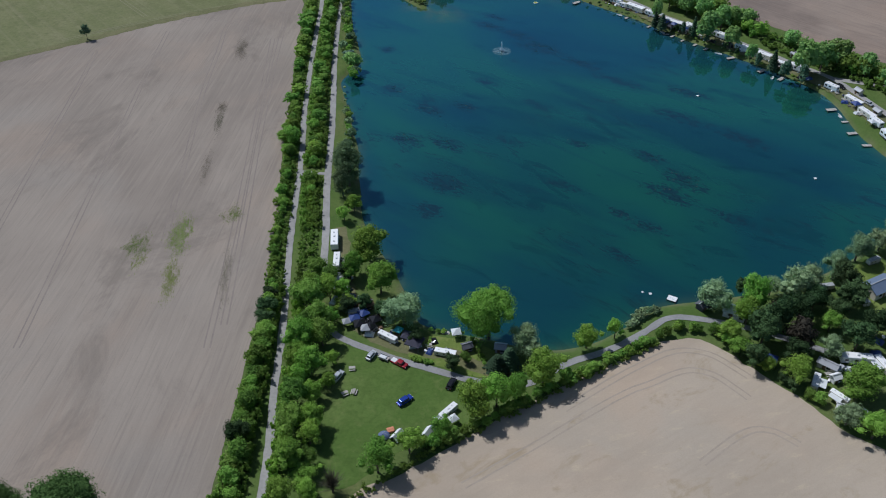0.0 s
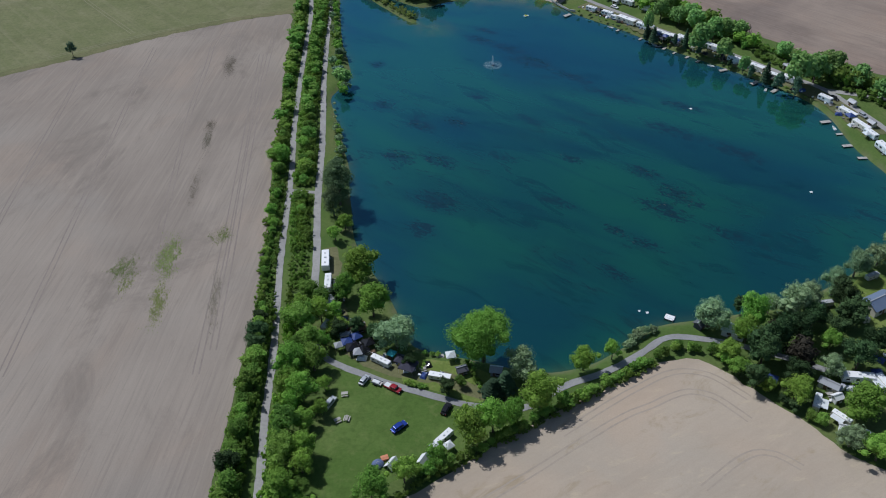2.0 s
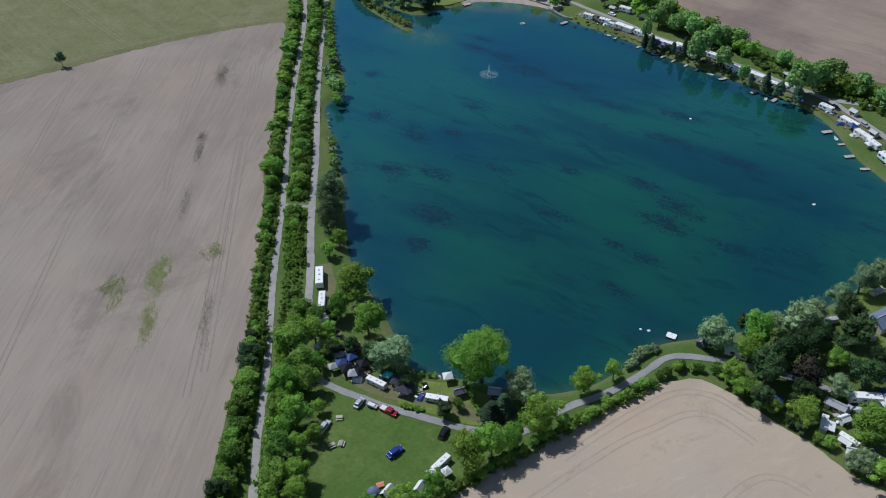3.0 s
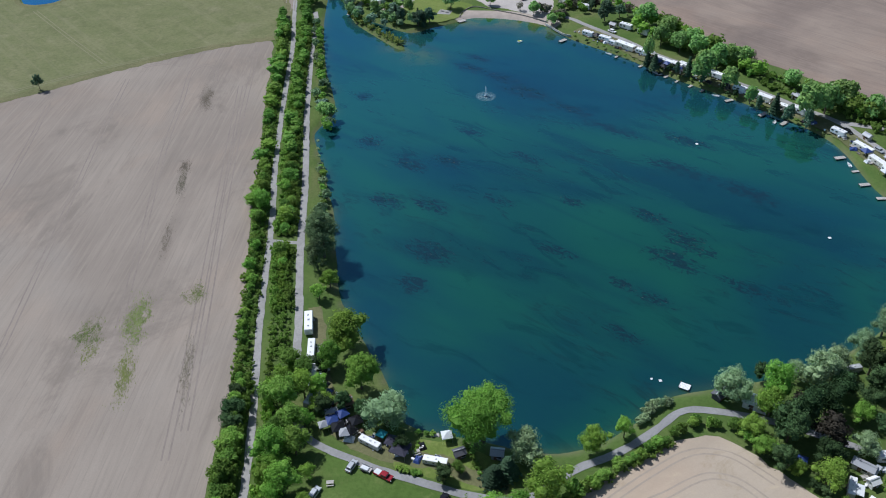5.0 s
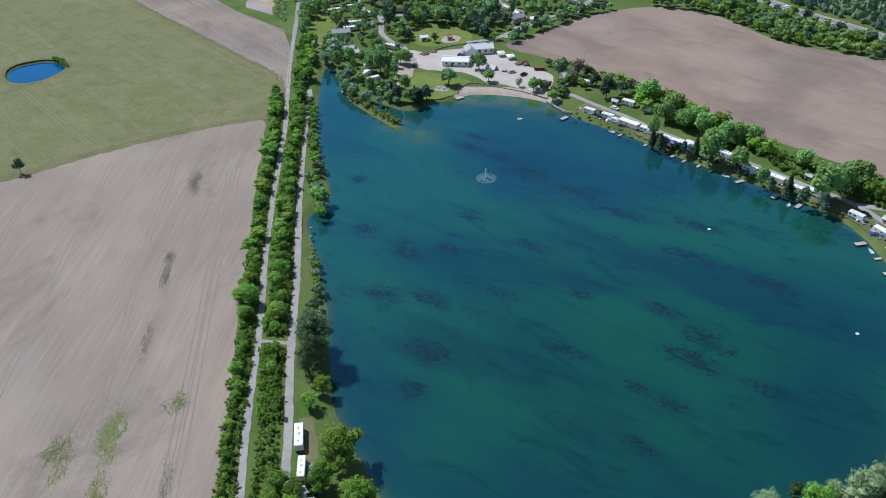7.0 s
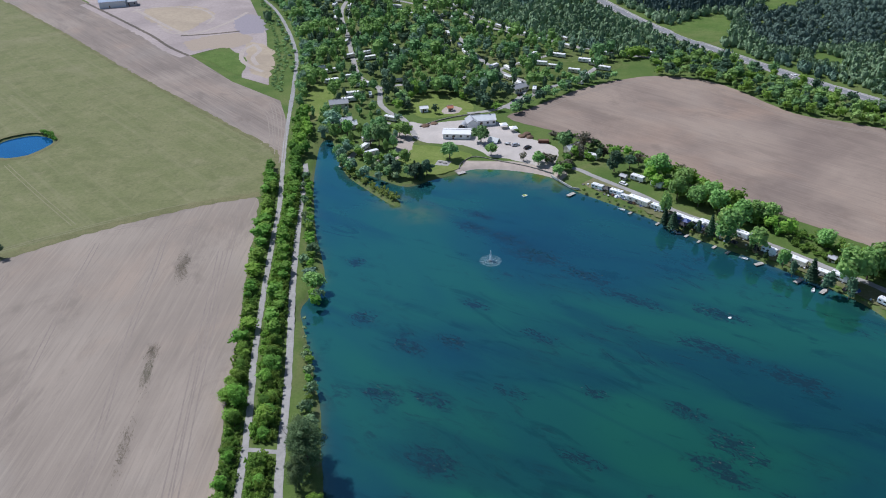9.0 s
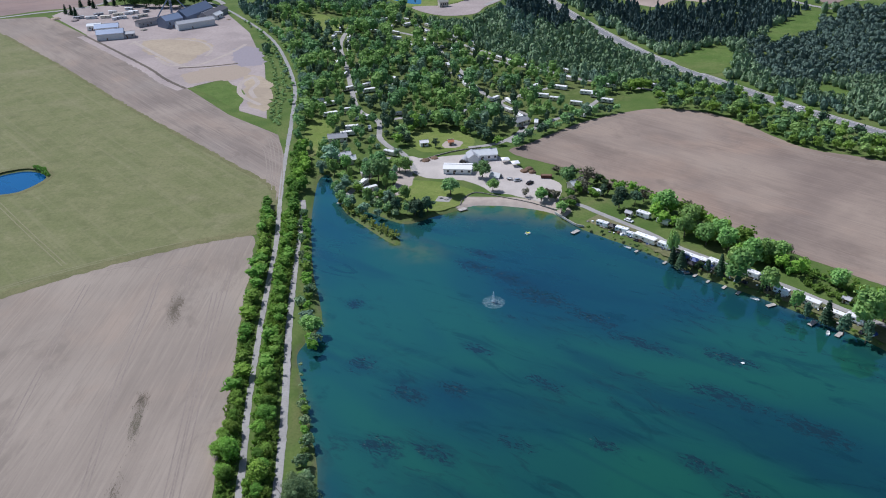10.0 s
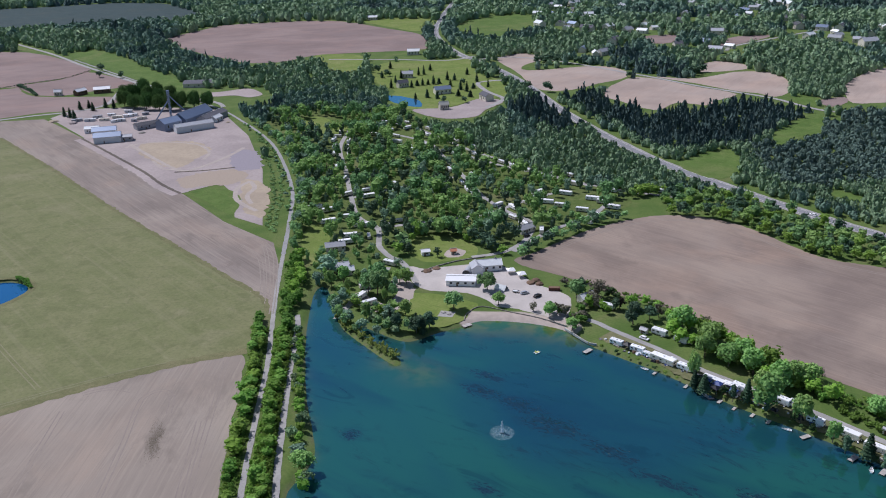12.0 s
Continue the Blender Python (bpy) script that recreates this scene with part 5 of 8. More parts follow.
row("shrub", [(-12, 175.2), (-8, 173.6), (-6, 172.8)], 1.3, (0.9, 1.3), (0.9, 1.1), 0.2, "garden hedge beside the lane")
row("shrub", [(-7.5, 184), (-8.6, 179.5)], 1.2, (0.6, 0.9), (0.9, 1.2), 0.15, "garden hedge between two plots")
row("shrub", [(5, 183.5), (8, 176), (8.4, 172)], 1.8, (0.8, 1.2), (0.9, 1.2), 0.3, "garden hedge between two plots")
for x, y, r, h in [(-34, 195, 3.2, 7), (-23, 194, 2.8, 6), (-19, 190, 2.4, 5), (-29, 197, 3.0, 6), (-36, 212, 3.0, 6), (3, 174, 2.0, 4)]:
    plant("dark" if h > 5 else "mid", x, y, r, h, group="trees among the near trailers")

# ---- trees: beyond the lake ----
for x, y, r, h in [(102.7, 413, 3.4, 13), (123.5, 390, 7.0, 15), (132.5, 381, 5.2, 12), (133.6, 403.7, 6.0, 13), (126, 400, 4.6, 11), (158.6, 353, 8.4, 17), (168, 358, 7.0, 14), (162.3, 382.4, 5.5, 9),
                   (176.4, 362.5, 7.2, 13), (110.3, 454.3, 6.4, 13), (120.7, 423.4, 5.6, 11), (113.2, 431.4, 5.2, 11), (138.8, 368.7, 3.2, 9), (146.4, 405.2, 5.0, 10), (128, 416, 6.0, 12), (141, 406, 5.6, 11),
                   (127, 426, 6.0, 11), (119, 440, 6.4, 12), (186, 352, 6, 11), (192, 340, 6, 10)]:
    plant("broad", x, y, r, h, group="trees behind the lakeside trailers")
for x, y, r, h in [(90.5, 463.7, 5.2, 11), (86, 479, 2.8, 6), (99, 467, 3.6, 8), (140, 362, 2.2, 7), (149, 350, 3.2, 9), (155, 345, 3.2, 9), (113, 397, 2.0, 7)]:
    plant("dark", x, y, r, h, group="trees among the lakeside trailers")
for x, y in [(101, 407), (104, 404), (146, 358), (118, 396), (-9, 467), (-6, 462), (-21, 470)]:
    plant("spruce", x, y, rng.uniform(2.2, 3.0), rng.uniform(8, 11))
plant("copper", 88, 480, 2.6, 6)
plant("copper", 95, 476, 2.2, 5)
for x, y, r, h in [(9, 486, 5.6, 10), (27, 507, 5.2, 10), (31, 489, 3.8, 6.5), (54, 475, 4.0, 7), (70, 494, 5.0, 10), (62, 461, 4.2, 6), (-33, 507, 5.8, 12), (-28, 520, 5.8, 12), (-14, 517, 4.6, 9),
                   (-14, 480, 4, 9)]:
    plant("mid" if h > 9 else "broad", x, y, r, h, group="trees round the beach")
for x, y, r, h in [(-18, 466, 3.6, 9), (-9, 463, 4.2, 9), (-13, 558, 3.0, 6.5), (3, 552, 2.2, 6), (-3, 467, 4, 8), (72, 498, 4, 9)]:
    plant("dark", x, y, r, h, group="trees round the beach")
for x, y, r, h in [(80, 491, 5.4, 11), (47, 481, 2.4, 5), (76, 486, 4, 7), (58, 477, 3, 6), (104, 470, 3.5, 7), (122, 458, 3, 6), (152, 410, 3, 6)]:
    plant("thin", x, y, r, h, group="trees round the beach")
for x, y, r, h in [(-55, 530, 6.4, 12), (-60, 522, 4, 7), (-22, 476, 4.0, 8), (-34, 468, 3.4, 6), (-41, 476, 3.6, 7), (-47, 488, 3.6, 8), (-27, 463, 2.6, 5), (-45, 496, 3.4, 8)]:
    plant("willow", x, y, r, h)
scrub([(-46, 486), (-42, 474), (-33, 461), (-25, 451), (-18.5, 442)], 0.9, (1.0, 2.2), (0.8, 1.3), 1.6, "yellow-green reeds and bushes on the spit", LEAF_REED)
for x, y, r, h in [(-46, 482, 3.0, 7), (-42, 474, 2.8, 6), (-49, 492, 3.2, 8), (-37, 467, 2.2, 4)]:
    plant("mid", x, y, r, h, group="trees on the spit")
row(("shrub", "hedge"), [(140, 412), (150, 400), (162, 390), (176, 380), (196, 368)], 3.4, (1.6, 2.6), (0.8, 1.2), 3.0, "scrub behind the lakeside lane")
scrub([(76, 512), (92, 497), (110, 482), (122, 462)], 2.2, (0.9, 1.8), (0.9, 1.2), 1.0, "scrub along the brown field", LEAF_MID)
row(("campdark", "camp"), [(50, 548), (62, 562), (80, 578), (100, 594), (120, 604)], 5.0, (3.0, 4.2), (1.8, 2.2), 1.5, "trees along the brown field")

row(("broad", "mid"), [(109, 462), (122, 444), (134, 424), (147, 406)], 4.2, (3.6, 5.6), (1.6, 2.1), 2.4, "trees between the lane and the brown field")
row(("broad", "mid"), [(104, 452), (116, 434), (128, 418), (141, 403), (152, 392)], 5.0, (3.2, 5.0), (1.6, 2.0), 2.4, "trees between the lane and the brown field")
row(("broad", "mid", "hedge"), [(166, 372), (178, 358), (190, 342), (204, 326)], 4.2, (3.4, 5.6), (1.5, 2.0), 3.0, "trees between the lane and the brown field")
row(("spruce", "dark"), [(104, 409), (118, 394), (146, 362)], 8.5, (1.4, 2.0), (2.0, 3.0), 1.0, "dark trees among the lakeside trailers")
row(("camp", "mid", "willow"), [(-32, 480), (-24, 470), (-16, 463), (-8, 466), (-2, 470)], 5.0, (2.2, 3.8), (1.7, 2.3), 1.2, "trees beside the inlet")
row(("campbright", "mid", "willow", "camp"), [(-46, 506), (-40, 494), (-32, 486), (-24, 480), (-18, 486)], 6.0, (2.2, 3.8), (1.8, 2.3), 2.0, "trees beside the inlet")

row(("shrub", "dark", "shrub"), [(72, 443), (84, 431), (97, 415), (110, 401), (124, 387), (138, 371), (150, 356), (160, 342)], 5.0, (0.7, 1.5), (0.9, 1.5), 0.6, "bushes along the lakeside plots")
scrub([(-212, 530), (-217, 537), (-222, 541)], 1.6, (1.4, 2.2), (1.0, 1.5), 0.8, "bushes on the pond bank", LEAF_MID)

row(("thin", "broad", "mid"), [(56, 480), (62, 474), (66, 466), (70, 476), (76, 482), (84, 474)], 3.6, (2.2, 3.6), (1.4, 2.0), 1.6, "trees beside the car park")
row(("thin", "shrub", "dark"), [(66, 508), (74, 500), (86, 492), (98, 484), (108, 474)], 3.6, (1.8, 3.2), (1.3, 2.0), 1.2, "trees along the brown field")
row(("mid", "camp", "campdark"), [(-20, 558), (-6, 590), (14, 586), (30, 566), (44, 552)], 4.4, (3.0, 5.0), (1.7, 2.2), 2.6, "trees round the playground lawn")

for line in ([(116, 446), (128, 424), (142, 406), (156, 392)], [(110, 452), (122, 432), (136, 412), (150, 394)], [(150, 386), (164, 370), (178, 352), (190, 334)], [(156, 394), (172, 376), (188, 358), (204, 338)], [(162, 386), (178, 366), (194, 346)]):
    scrub(line, 2.6, (1.6, 3.2), (0.8, 1.5), 1.8, "dense green scrub between the lane and the brown field", LEAF_MID)

for x, y, r, h in [(114, 208, 2.0, 2.6), (128, 217.5, 2.2, 3.0), (138.5, 224, 2.0, 2.6), (98, 206, 1.8, 2.4)]:
    plant("paleshrub", x, y, r, h, group="bushes on the lake bank")

# ---- trees of the campground ----
CAMP = [(-79, 548), (-80, 620), (-86, 690), (-118, 818), (-151, 916), (-100, 935), (-20, 905), (4, 841), (61, 735), (130, 645), (103, 604), (50, 562), (24, 578), (-16, 578), (-24, 560), (-60, 548)]
CAMP_WEST = [(-62, 512), (-62, 546), (-24, 560), (-12, 535), (-20, 500), (-29, 476), (-44, 490), (-52, 512)]
# this sheet's dark grass colour includes the tree shade
sheet("lawn", CAMP, 0.025, CAMP_TURF, "worn grass of the campground, coloured darker for tree shade", category="lawn")
camp_spots = scatter(CAMP, 6.1, 22000, CAMP_LANES + [TRAIL], 3.2, 5) + scatter(CAMP_WEST, 6.8, 900, CAMP_LANES, 4.0, 6)
tones = [(x, y, wobble(x, y, 0.02, 4.0) + rng.normal(0, 0.35), rng.choice((2.4, 3.2, 4.0, 6.2), p=(0.28, 0.32, 0.27, 0.13)) * rng.uniform(0.8, 1.2), rng.uniform(2.2, 3.3)) for x, y in camp_spots]
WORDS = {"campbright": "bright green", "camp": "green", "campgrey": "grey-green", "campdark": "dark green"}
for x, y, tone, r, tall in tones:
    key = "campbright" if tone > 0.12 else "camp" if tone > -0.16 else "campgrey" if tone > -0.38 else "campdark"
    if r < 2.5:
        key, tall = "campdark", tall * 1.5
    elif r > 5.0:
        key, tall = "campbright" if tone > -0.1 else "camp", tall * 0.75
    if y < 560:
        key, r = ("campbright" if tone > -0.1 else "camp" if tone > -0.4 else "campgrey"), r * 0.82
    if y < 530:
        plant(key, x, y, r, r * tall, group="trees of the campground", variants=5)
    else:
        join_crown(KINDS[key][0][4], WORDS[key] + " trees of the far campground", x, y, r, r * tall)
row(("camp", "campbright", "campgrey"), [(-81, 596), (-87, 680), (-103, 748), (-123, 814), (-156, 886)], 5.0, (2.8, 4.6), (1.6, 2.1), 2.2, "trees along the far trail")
row(("camp", "campgrey"), [(-92, 640), (-99, 688), (-114, 752), (-138, 824), (-172, 892)], 13.0, (1.6, 2.8), (1.1, 1.6), 2.0, "trees along the far trail")
for line in ([(-96, 600), (-99, 650), (-106, 710), (-120, 770), (-140, 826)], [(-101, 610), (-104, 660), (-114, 720), (-128, 772)]):
    scrub(line, 2.6, (1.0, 2.0), (0.5, 0.9), 1.8, "low green growth between the works yard and the trail", LEAF_HAZED_MID)
raise_joined()

# ---- far woods ----
def far_blob(rings, sides, seed, pointed=False):
    v, f = [], []
    for i in range(rings + 1):
        t = i / rings
        for j in range(sides):
            a = 2 * math.pi * (j + 0.5 * (i % 2)) / sides
            rad = (1 - t * 0.97) if pointed else math.sin(math.pi * (0.2 + 0.74 * t)) ** 0.6
            k = rad * (1 + 0.28 * wobble(i * 1.9, j * 2.7, 1.0, seed))
            v.append((k * math.cos(a), k * math.sin(a), t))
    for i in range(rings):
        for j in range(sides):
            f.append((i * sides + j, i * sides + (j + 1) % sides, (i + 1) * sides + (j + 1) % sides, (i + 1) * sides + j))
    return np.array(v), np.array(f)


def tufted(seed, pointed=False, tufts=22):
    """A far crown: rough body with leaf sprays on it."""
    gen = np.random.default_rng(seed)
    v, f = far_blob(3, 6, seed, pointed)
    d = gen.normal(0, 1, (tufts, 3))
    d[:, 2] = np.abs(d[:, 2])
    d /= np.linalg.norm(d, axis=1)[:, None]
    if pointed:
        t = gen.random(tufts) ** 1.4
        a = gen.uniform(0, 2 * math.pi, tufts)
        pos = np.stack([np.cos(a) * (1 - t), np.sin(a) * (1 - t), t * 0.95], 1)
    else:
        pos = d * np.array([0.95, 0.95, 0.5]) + np.array([0, 0, 0.5])
    q, g = leaf_quads(gen, pos * gen.uniform(0.82, 1.08, (tufts, 1)), d, 0.27)
    return np.vstack([v * np.array([0.76, 0.76, 0.86]), q]), np.vstack([f, g + len(v)])


def forest(label, spots, radii, heights, templates, material, ragged=0.0):
    """One joined body of far trees."""
    gen = np.random.default_rng(len(spots))
    vs, fs, base = [], [], 0
    for (x, y), r, h in zip(spots, radii, heights):
        v, f = templates[int(gen.integers(len(templates)))]
        a = gen.uniform(0, 6.28)
        c, s = math.cos(a) * r, math.sin(a) * r
        shake = gen.normal(0, ragged * r, v.shape)
        vs.append(np.stack([x + v[:, 0] * c - v[:, 1] * s, y + v[:, 0] * s + v[:, 1] * c, v[:, 2] * h], 1) + shake)
        fs.append(f + base)
        base += len(v)
    V, Q = np.vstack(vs), np.vstack(fs).astype(np.int32)
    me = bpy.data.meshes.new("woodland")
    me.vertices.add(len(V))
    me.vertices.foreach_set("co", V.astype(np.float32).ravel())
    me.loops.add(Q.size)
    me.loops.foreach_set("vertex_index", Q.ravel())
    me.polygons.add(len(Q))
    me.polygons.foreach_set("loop_start", np.arange(0, Q.size, 4, dtype=np.int32))
    me.update(calc_edges=True)
    me.materials.append(material)
    return tagged(new("woodland", me), label, "woodland", kind="stuff")


OPEN = [pts for pts, _, _ in far_fields] + [FIELD_RIGHT, GREEN, STRIP, FIELD_LEFT,
    [(-361, 933), (-365, 985), (-280, 990), (-195, 960), (-150, 841), (-118, 735), (-96, 600), (-104, 560), (-129, 622), (-298, 850)],
    [(-11, 920), (27, 927), (57, 962), (79, 946), (59, 911), (46, 884), (15, 882)], [(-39, 985), (-29, 989), (-5, 963), (-4, 932), (-28, 953)], [(-245, 1060), (-175, 1055), (-155, 1003), (-198, 955)], CAMP,
    [(-420, 940), (-424, 1000), (-330, 1062), (-250, 1090), (-215, 990), (-300, 930)],
    [(-104, 600), (-129, 800), (-170, 895), (-120, 815), (-94, 690), (-86, 600)]]
GLADES = [pts for pts, m, _ in far_fields if m is MEADOW]
CONIFER = [[(131, 979), (154, 990), (210, 889), (285, 891), (329, 949), (366, 904), (351, 858), (293, 803), (262, 760), (242, 755), (205, 745), (184, 745), (165, 830), (146, 887)],
           [(236, 690), (255, 754), (312, 782), (380, 854), (436, 893), (600, 860), (480, 700), (305, 647), (281, 650), (255, 640), (237, 655)],
           [(75, 905), (118, 955), (133, 860), (138, 820), (112, 806), (88, 850)]]


def wood_spots(lo, hi, gap, seed):
    gen = np.random.default_rng(seed)
    ys = np.arange(lo, hi, gap)
    spots = []
    for y in ys:
        half = 0.57 * (y - 122) + 40
        xs = np.arange(-half, half, gap)
        spots.append(np.stack([xs + gen.uniform(-0.45, 0.45, len(xs)) * gap, y + gen.uniform(-0.45, 0.45, len(xs)) * gap], 1))
    p = np.vstack(spots)
    keep = (p[:, 0] < 520 + (p[:, 1] - 700) * 0.5)
    keep &= (p[:, 1] > 640) | (p[:, 0] > 150)
    # fields and roads keep a tree-free strip on the lake side
    for reach in (0.0, 0.02, 0.035, 0.05):
        q = p + (p - (0, 120)) * reach
        for poly in OPEN:
            if reach < 0.03 or poly not in GLADES:
                keep &= ~inside_many(poly, q)
        keep &= far_from(HIGHWAY, q) > (9 if reach == 0 else 4 if reach < 0.03 else 0)
        for line in [TRAIL] + FAR_LANES:
            keep &= far_from(line, q) > (9 if reach == 0 else 4)
    for x, y, r in CLEARINGS:
        keep &= np.hypot(p[:, 0] - x, p[:, 1] - y) > r
    return p[keep]


# small clearings: house plots of the village and the estate
village_gen = np.random.default_rng(77)
VILLAGE = [(x, y) for x, y in village_gen.uniform((190, 1180), (680, 1850), (200, 2)) if not any(inside(poly, x, y) for poly in OPEN)][:80]
CLEARINGS = [(x - x * 0.022, y - 30, 24) for x, y in VILLAGE] + [(15, 1100, 30), (-2, 1110, 28), (-60, 1180, 30), (-20, 1230, 25), (15, 1020, 30), (60, 600 + 4000, 1)]
# groves keep off the lake, the camp and the beach
soft = [tufted(s) for s in range(5)]
pine = [tufted(s + 40, True) for s in range(4)]
thin_soft = [tufted(s + 70, False, 12) for s in range(6)]
thin_pine = [tufted(s + 90, True, 10) for s in range(4)]
JOINED.clear()
for lo, hi, gap, fine in ((500, 800, 5.7, True), (800, 1050, 7.2, True), (1050, 1450, 9.4, False), (1450, 2500, 16.0, False)):
    p = wood_spots(lo, hi, gap, int(lo))
    tone = np.array([wobble(x, y, 0.006, 2.0) + 0.5 * wobble(x, y, 0.03, 6.0) for x, y in p])
    sort = np.where(tone > -0.12, 0, 1)
    corridor = (p[:, 1] < 900) & (p[:, 0] < 226 - (p[:, 1] - 611) * 0.35)
    sort[corridor & (tone > -0.25)] = 0
    sort[(tone < -0.5) & (p[:, 1] > 900)] = 2
    for k, poly in enumerate(CONIFER):
        sort[inside_many(poly, p)] = 3 if k == 1 else 2
    gen = np.random.default_rng(int(hi))
    size = gap * gen.uniform(0.36, 0.72, len(p))
    # the four wood colours have the haze of distance painted in
    for k, (mat_, words) in enumerate(((FAR_GREEN, "distant broadleaf woodland in haze-paled green"), (FAR_DEEP, "distant deep green mixed woodland"), (FAR_NEEDLE, "distant dark conifer plantation"), (FAR_PINE, "distant rows of a young pine plantation"))):
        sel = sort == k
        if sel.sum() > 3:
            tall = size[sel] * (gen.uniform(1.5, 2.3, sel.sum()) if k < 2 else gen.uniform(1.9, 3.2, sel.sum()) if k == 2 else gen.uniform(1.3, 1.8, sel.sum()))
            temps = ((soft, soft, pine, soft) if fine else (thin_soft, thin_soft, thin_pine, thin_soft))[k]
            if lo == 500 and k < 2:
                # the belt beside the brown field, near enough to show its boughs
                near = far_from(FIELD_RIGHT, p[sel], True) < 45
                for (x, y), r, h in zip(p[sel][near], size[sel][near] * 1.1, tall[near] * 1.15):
                    tint = (LEAF_HAZED_MID, LEAF_MID, LEAF_DEEP, LEAF_HAZED_BRIGHT)[int(gen.integers(4))]
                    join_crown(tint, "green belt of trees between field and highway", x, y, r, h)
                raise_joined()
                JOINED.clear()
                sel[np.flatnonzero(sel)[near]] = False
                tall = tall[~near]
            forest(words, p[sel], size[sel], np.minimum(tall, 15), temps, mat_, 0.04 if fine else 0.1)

# ---- trailers ----
def wheel_mesh(bm, x, y, r, w):
    return tube(bm, (x, y - w / 2, r), (x, y + w / 2, r), r, r, 12)


def caravan(length, width, high, wall, top, label, rounded=True, vents=2, awning=None, far=False):
    """A travel trailer along x: body, roof, windows, door, vents, wheels, hitch."""
    ob = thing("travel_trailer", label, "trailer")
    body = part("body", boxed(0, 0, 0.55 + high / 2, length, width, high, 0.16 if rounded else 0.05), wall, ob)
    part("roof", boxed(0, 0, 0.57 + high, length * 0.985, width * 0.97, 0.14, 0.05, 0.97), top, ob, "white roof skin")
    bm = bmesh.new()
    for side in (-1, 1):
        box(bm, 0, side * (width / 2 + 0.012), 0.95, length * 0.97, 0.02, 0.16)
    part("stripe", bm, GREY, body)
    for side in (-1, 1):
        for k in range(2 if far or length < 7 else 3):
            x = -length * 0.34 + k * length * 0.3
            w = part("window", boxed(x, side * (width / 2 + 0.015), 1.85, 0.95, 0.03, 0.62, 0.01), PANE, ob)
            if far:
                continue
            bm = bmesh.new()
            for dx, dz, sx, sz in ((0, 0.34, 1.07, 0.05), (0, -0.34, 1.07, 0.05), (0.51, 0, 0.05, 0.64), (-0.51, 0, 0.05, 0.64)):
                box(bm, x + dx, side * (width / 2 + 0.022), 1.85 + dz, sx, 0.045, sz)
            part("window_frame", bm, CHROME, w)
    if far:
        part("door", boxed(length * 0.27, -width / 2 - 0.02, 1.55, 0.7, 0.04, 1.85), wall, ob)
        part("roof_vent", boxed(-length * 0.2, 0, 0.72 + high, 0.7, 0.6, 0.24, 0.0, 0.85), GREY, ob)
        part("underframe", boxed(0, 0, 0.28, length * 0.9, width * 0.8, 0.56), BLACK, ob)
        return ob
    part("window", boxed(length / 2 + 0.015, 0, 1.95, 0.03, width * 0.6, 0.6, 0.01), PANE, ob)
    door = part("door", boxed(length * 0.27, -width / 2 - 0.02, 1.55, 0.7, 0.04, 1.85, 0.015), wall, ob)
    part("door_handle", boxed(length * 0.27 + 0.26, -width / 2 - 0.05, 1.5, 0.1, 0.03, 0.04), CHROME, door)
    part("step", boxed(length * 0.27, -width / 2 - 0.25, 0.3, 0.7, 0.4, 0.1), GREY, ob)
    for k in range(vents):
        x = -length * 0.3 + k * length * 0.55 / max(1, vents - 1)
        v = part("roof_vent", boxed(x, 0.1, 0.72 + high, 0.5, 0.5, 0.16, 0.03, 0.85), WHITE, ob)
        part("vent_lid", boxed(x, 0.1, 0.82 + high, 0.4, 0.4, 0.05, 0.02), GREY, v)
    part("air_conditioner", boxed(length * 0.02, 0, 0.78 + high, 0.9, 0.7, 0.3, 0.08, 0.8), PALE, ob)
    for side in (-1, 1):
        for dx in (-0.45, 0.45):
            w = part("wheel", wheel_mesh(bmesh.new(), dx - 0.3, side * (width / 2 - 0.12), 0.35, 0.2), BLACK, ob)
            part("hub", tube(bmesh.new(), (dx - 0.3, side * (width / 2 - 0.24), 0.35), (dx - 0.3, side * (width / 2 - 0.005), 0.35), 0.18, 0.16, 10), CHROME, w)
    bm = bmesh.new()
    for side in (-1, 1):
        tube(bm, (length / 2 - 0.1, side * width * 0.36, 0.5), (length / 2 + 1.2, 0, 0.5), 0.05, 0.05, 6)
    tube(bm, (length / 2 + 1.1, 0, 0.0), (length / 2 + 1.1, 0, 0.6), 0.05, 0.05, 6)
    part("hitch", bm, BLACK, ob)
    part("gas_bottle", tube(bmesh.new(), (length / 2 + 0.45, 0.2, 0.5), (length / 2 + 0.45, 0.2, 1.0), 0.16, 0.14, 10), WHITE, ob)
    part("underframe", boxed(0, 0, 0.42, length * 0.95, width * 0.8, 0.26), BLACK, ob)
    if awning:
        a = part("awning", boxed(-length * 0.08, -width / 2 - 1.3, 2.45, length * 0.62, 2.6, 0.06, 0.0), awning, ob, "cloth awning stretched over poles")
        for x in (-length * 0.37, length * 0.21):
            part("awning_pole", tube(bmesh.new(), (x, -width / 2 - 2.5, 0), (x, -width / 2 - 2.5, 2.45), 0.03, 0.03, 6), CHROME, a)
    return ob


def gable(bm, cx, cy, z, sx, sy, rise, over=0.4, thick=0.15):
    """Two sloping slabs with the ridge along x."""
    for side in (-1, 1):
        a = math.atan2(rise, sy / 2)
        run = math.hypot(rise, sy / 2) + over
        made = bmesh.ops.create_cube(bm, size=1.0)["verts"]
        m = Matrix.Translation((cx, cy + side * (sy / 4 + over / 2 * math.cos(a)), z + rise / 2 - over / 2 * math.sin(a) + thick / 2)) @ Matrix.Rotation(-side * a, 4, "X")
        for v in made:
            v.co = m @ Vector((v.co.x * (sx + 2 * over), v.co.y * run, v.co.z * thick))
    return bm


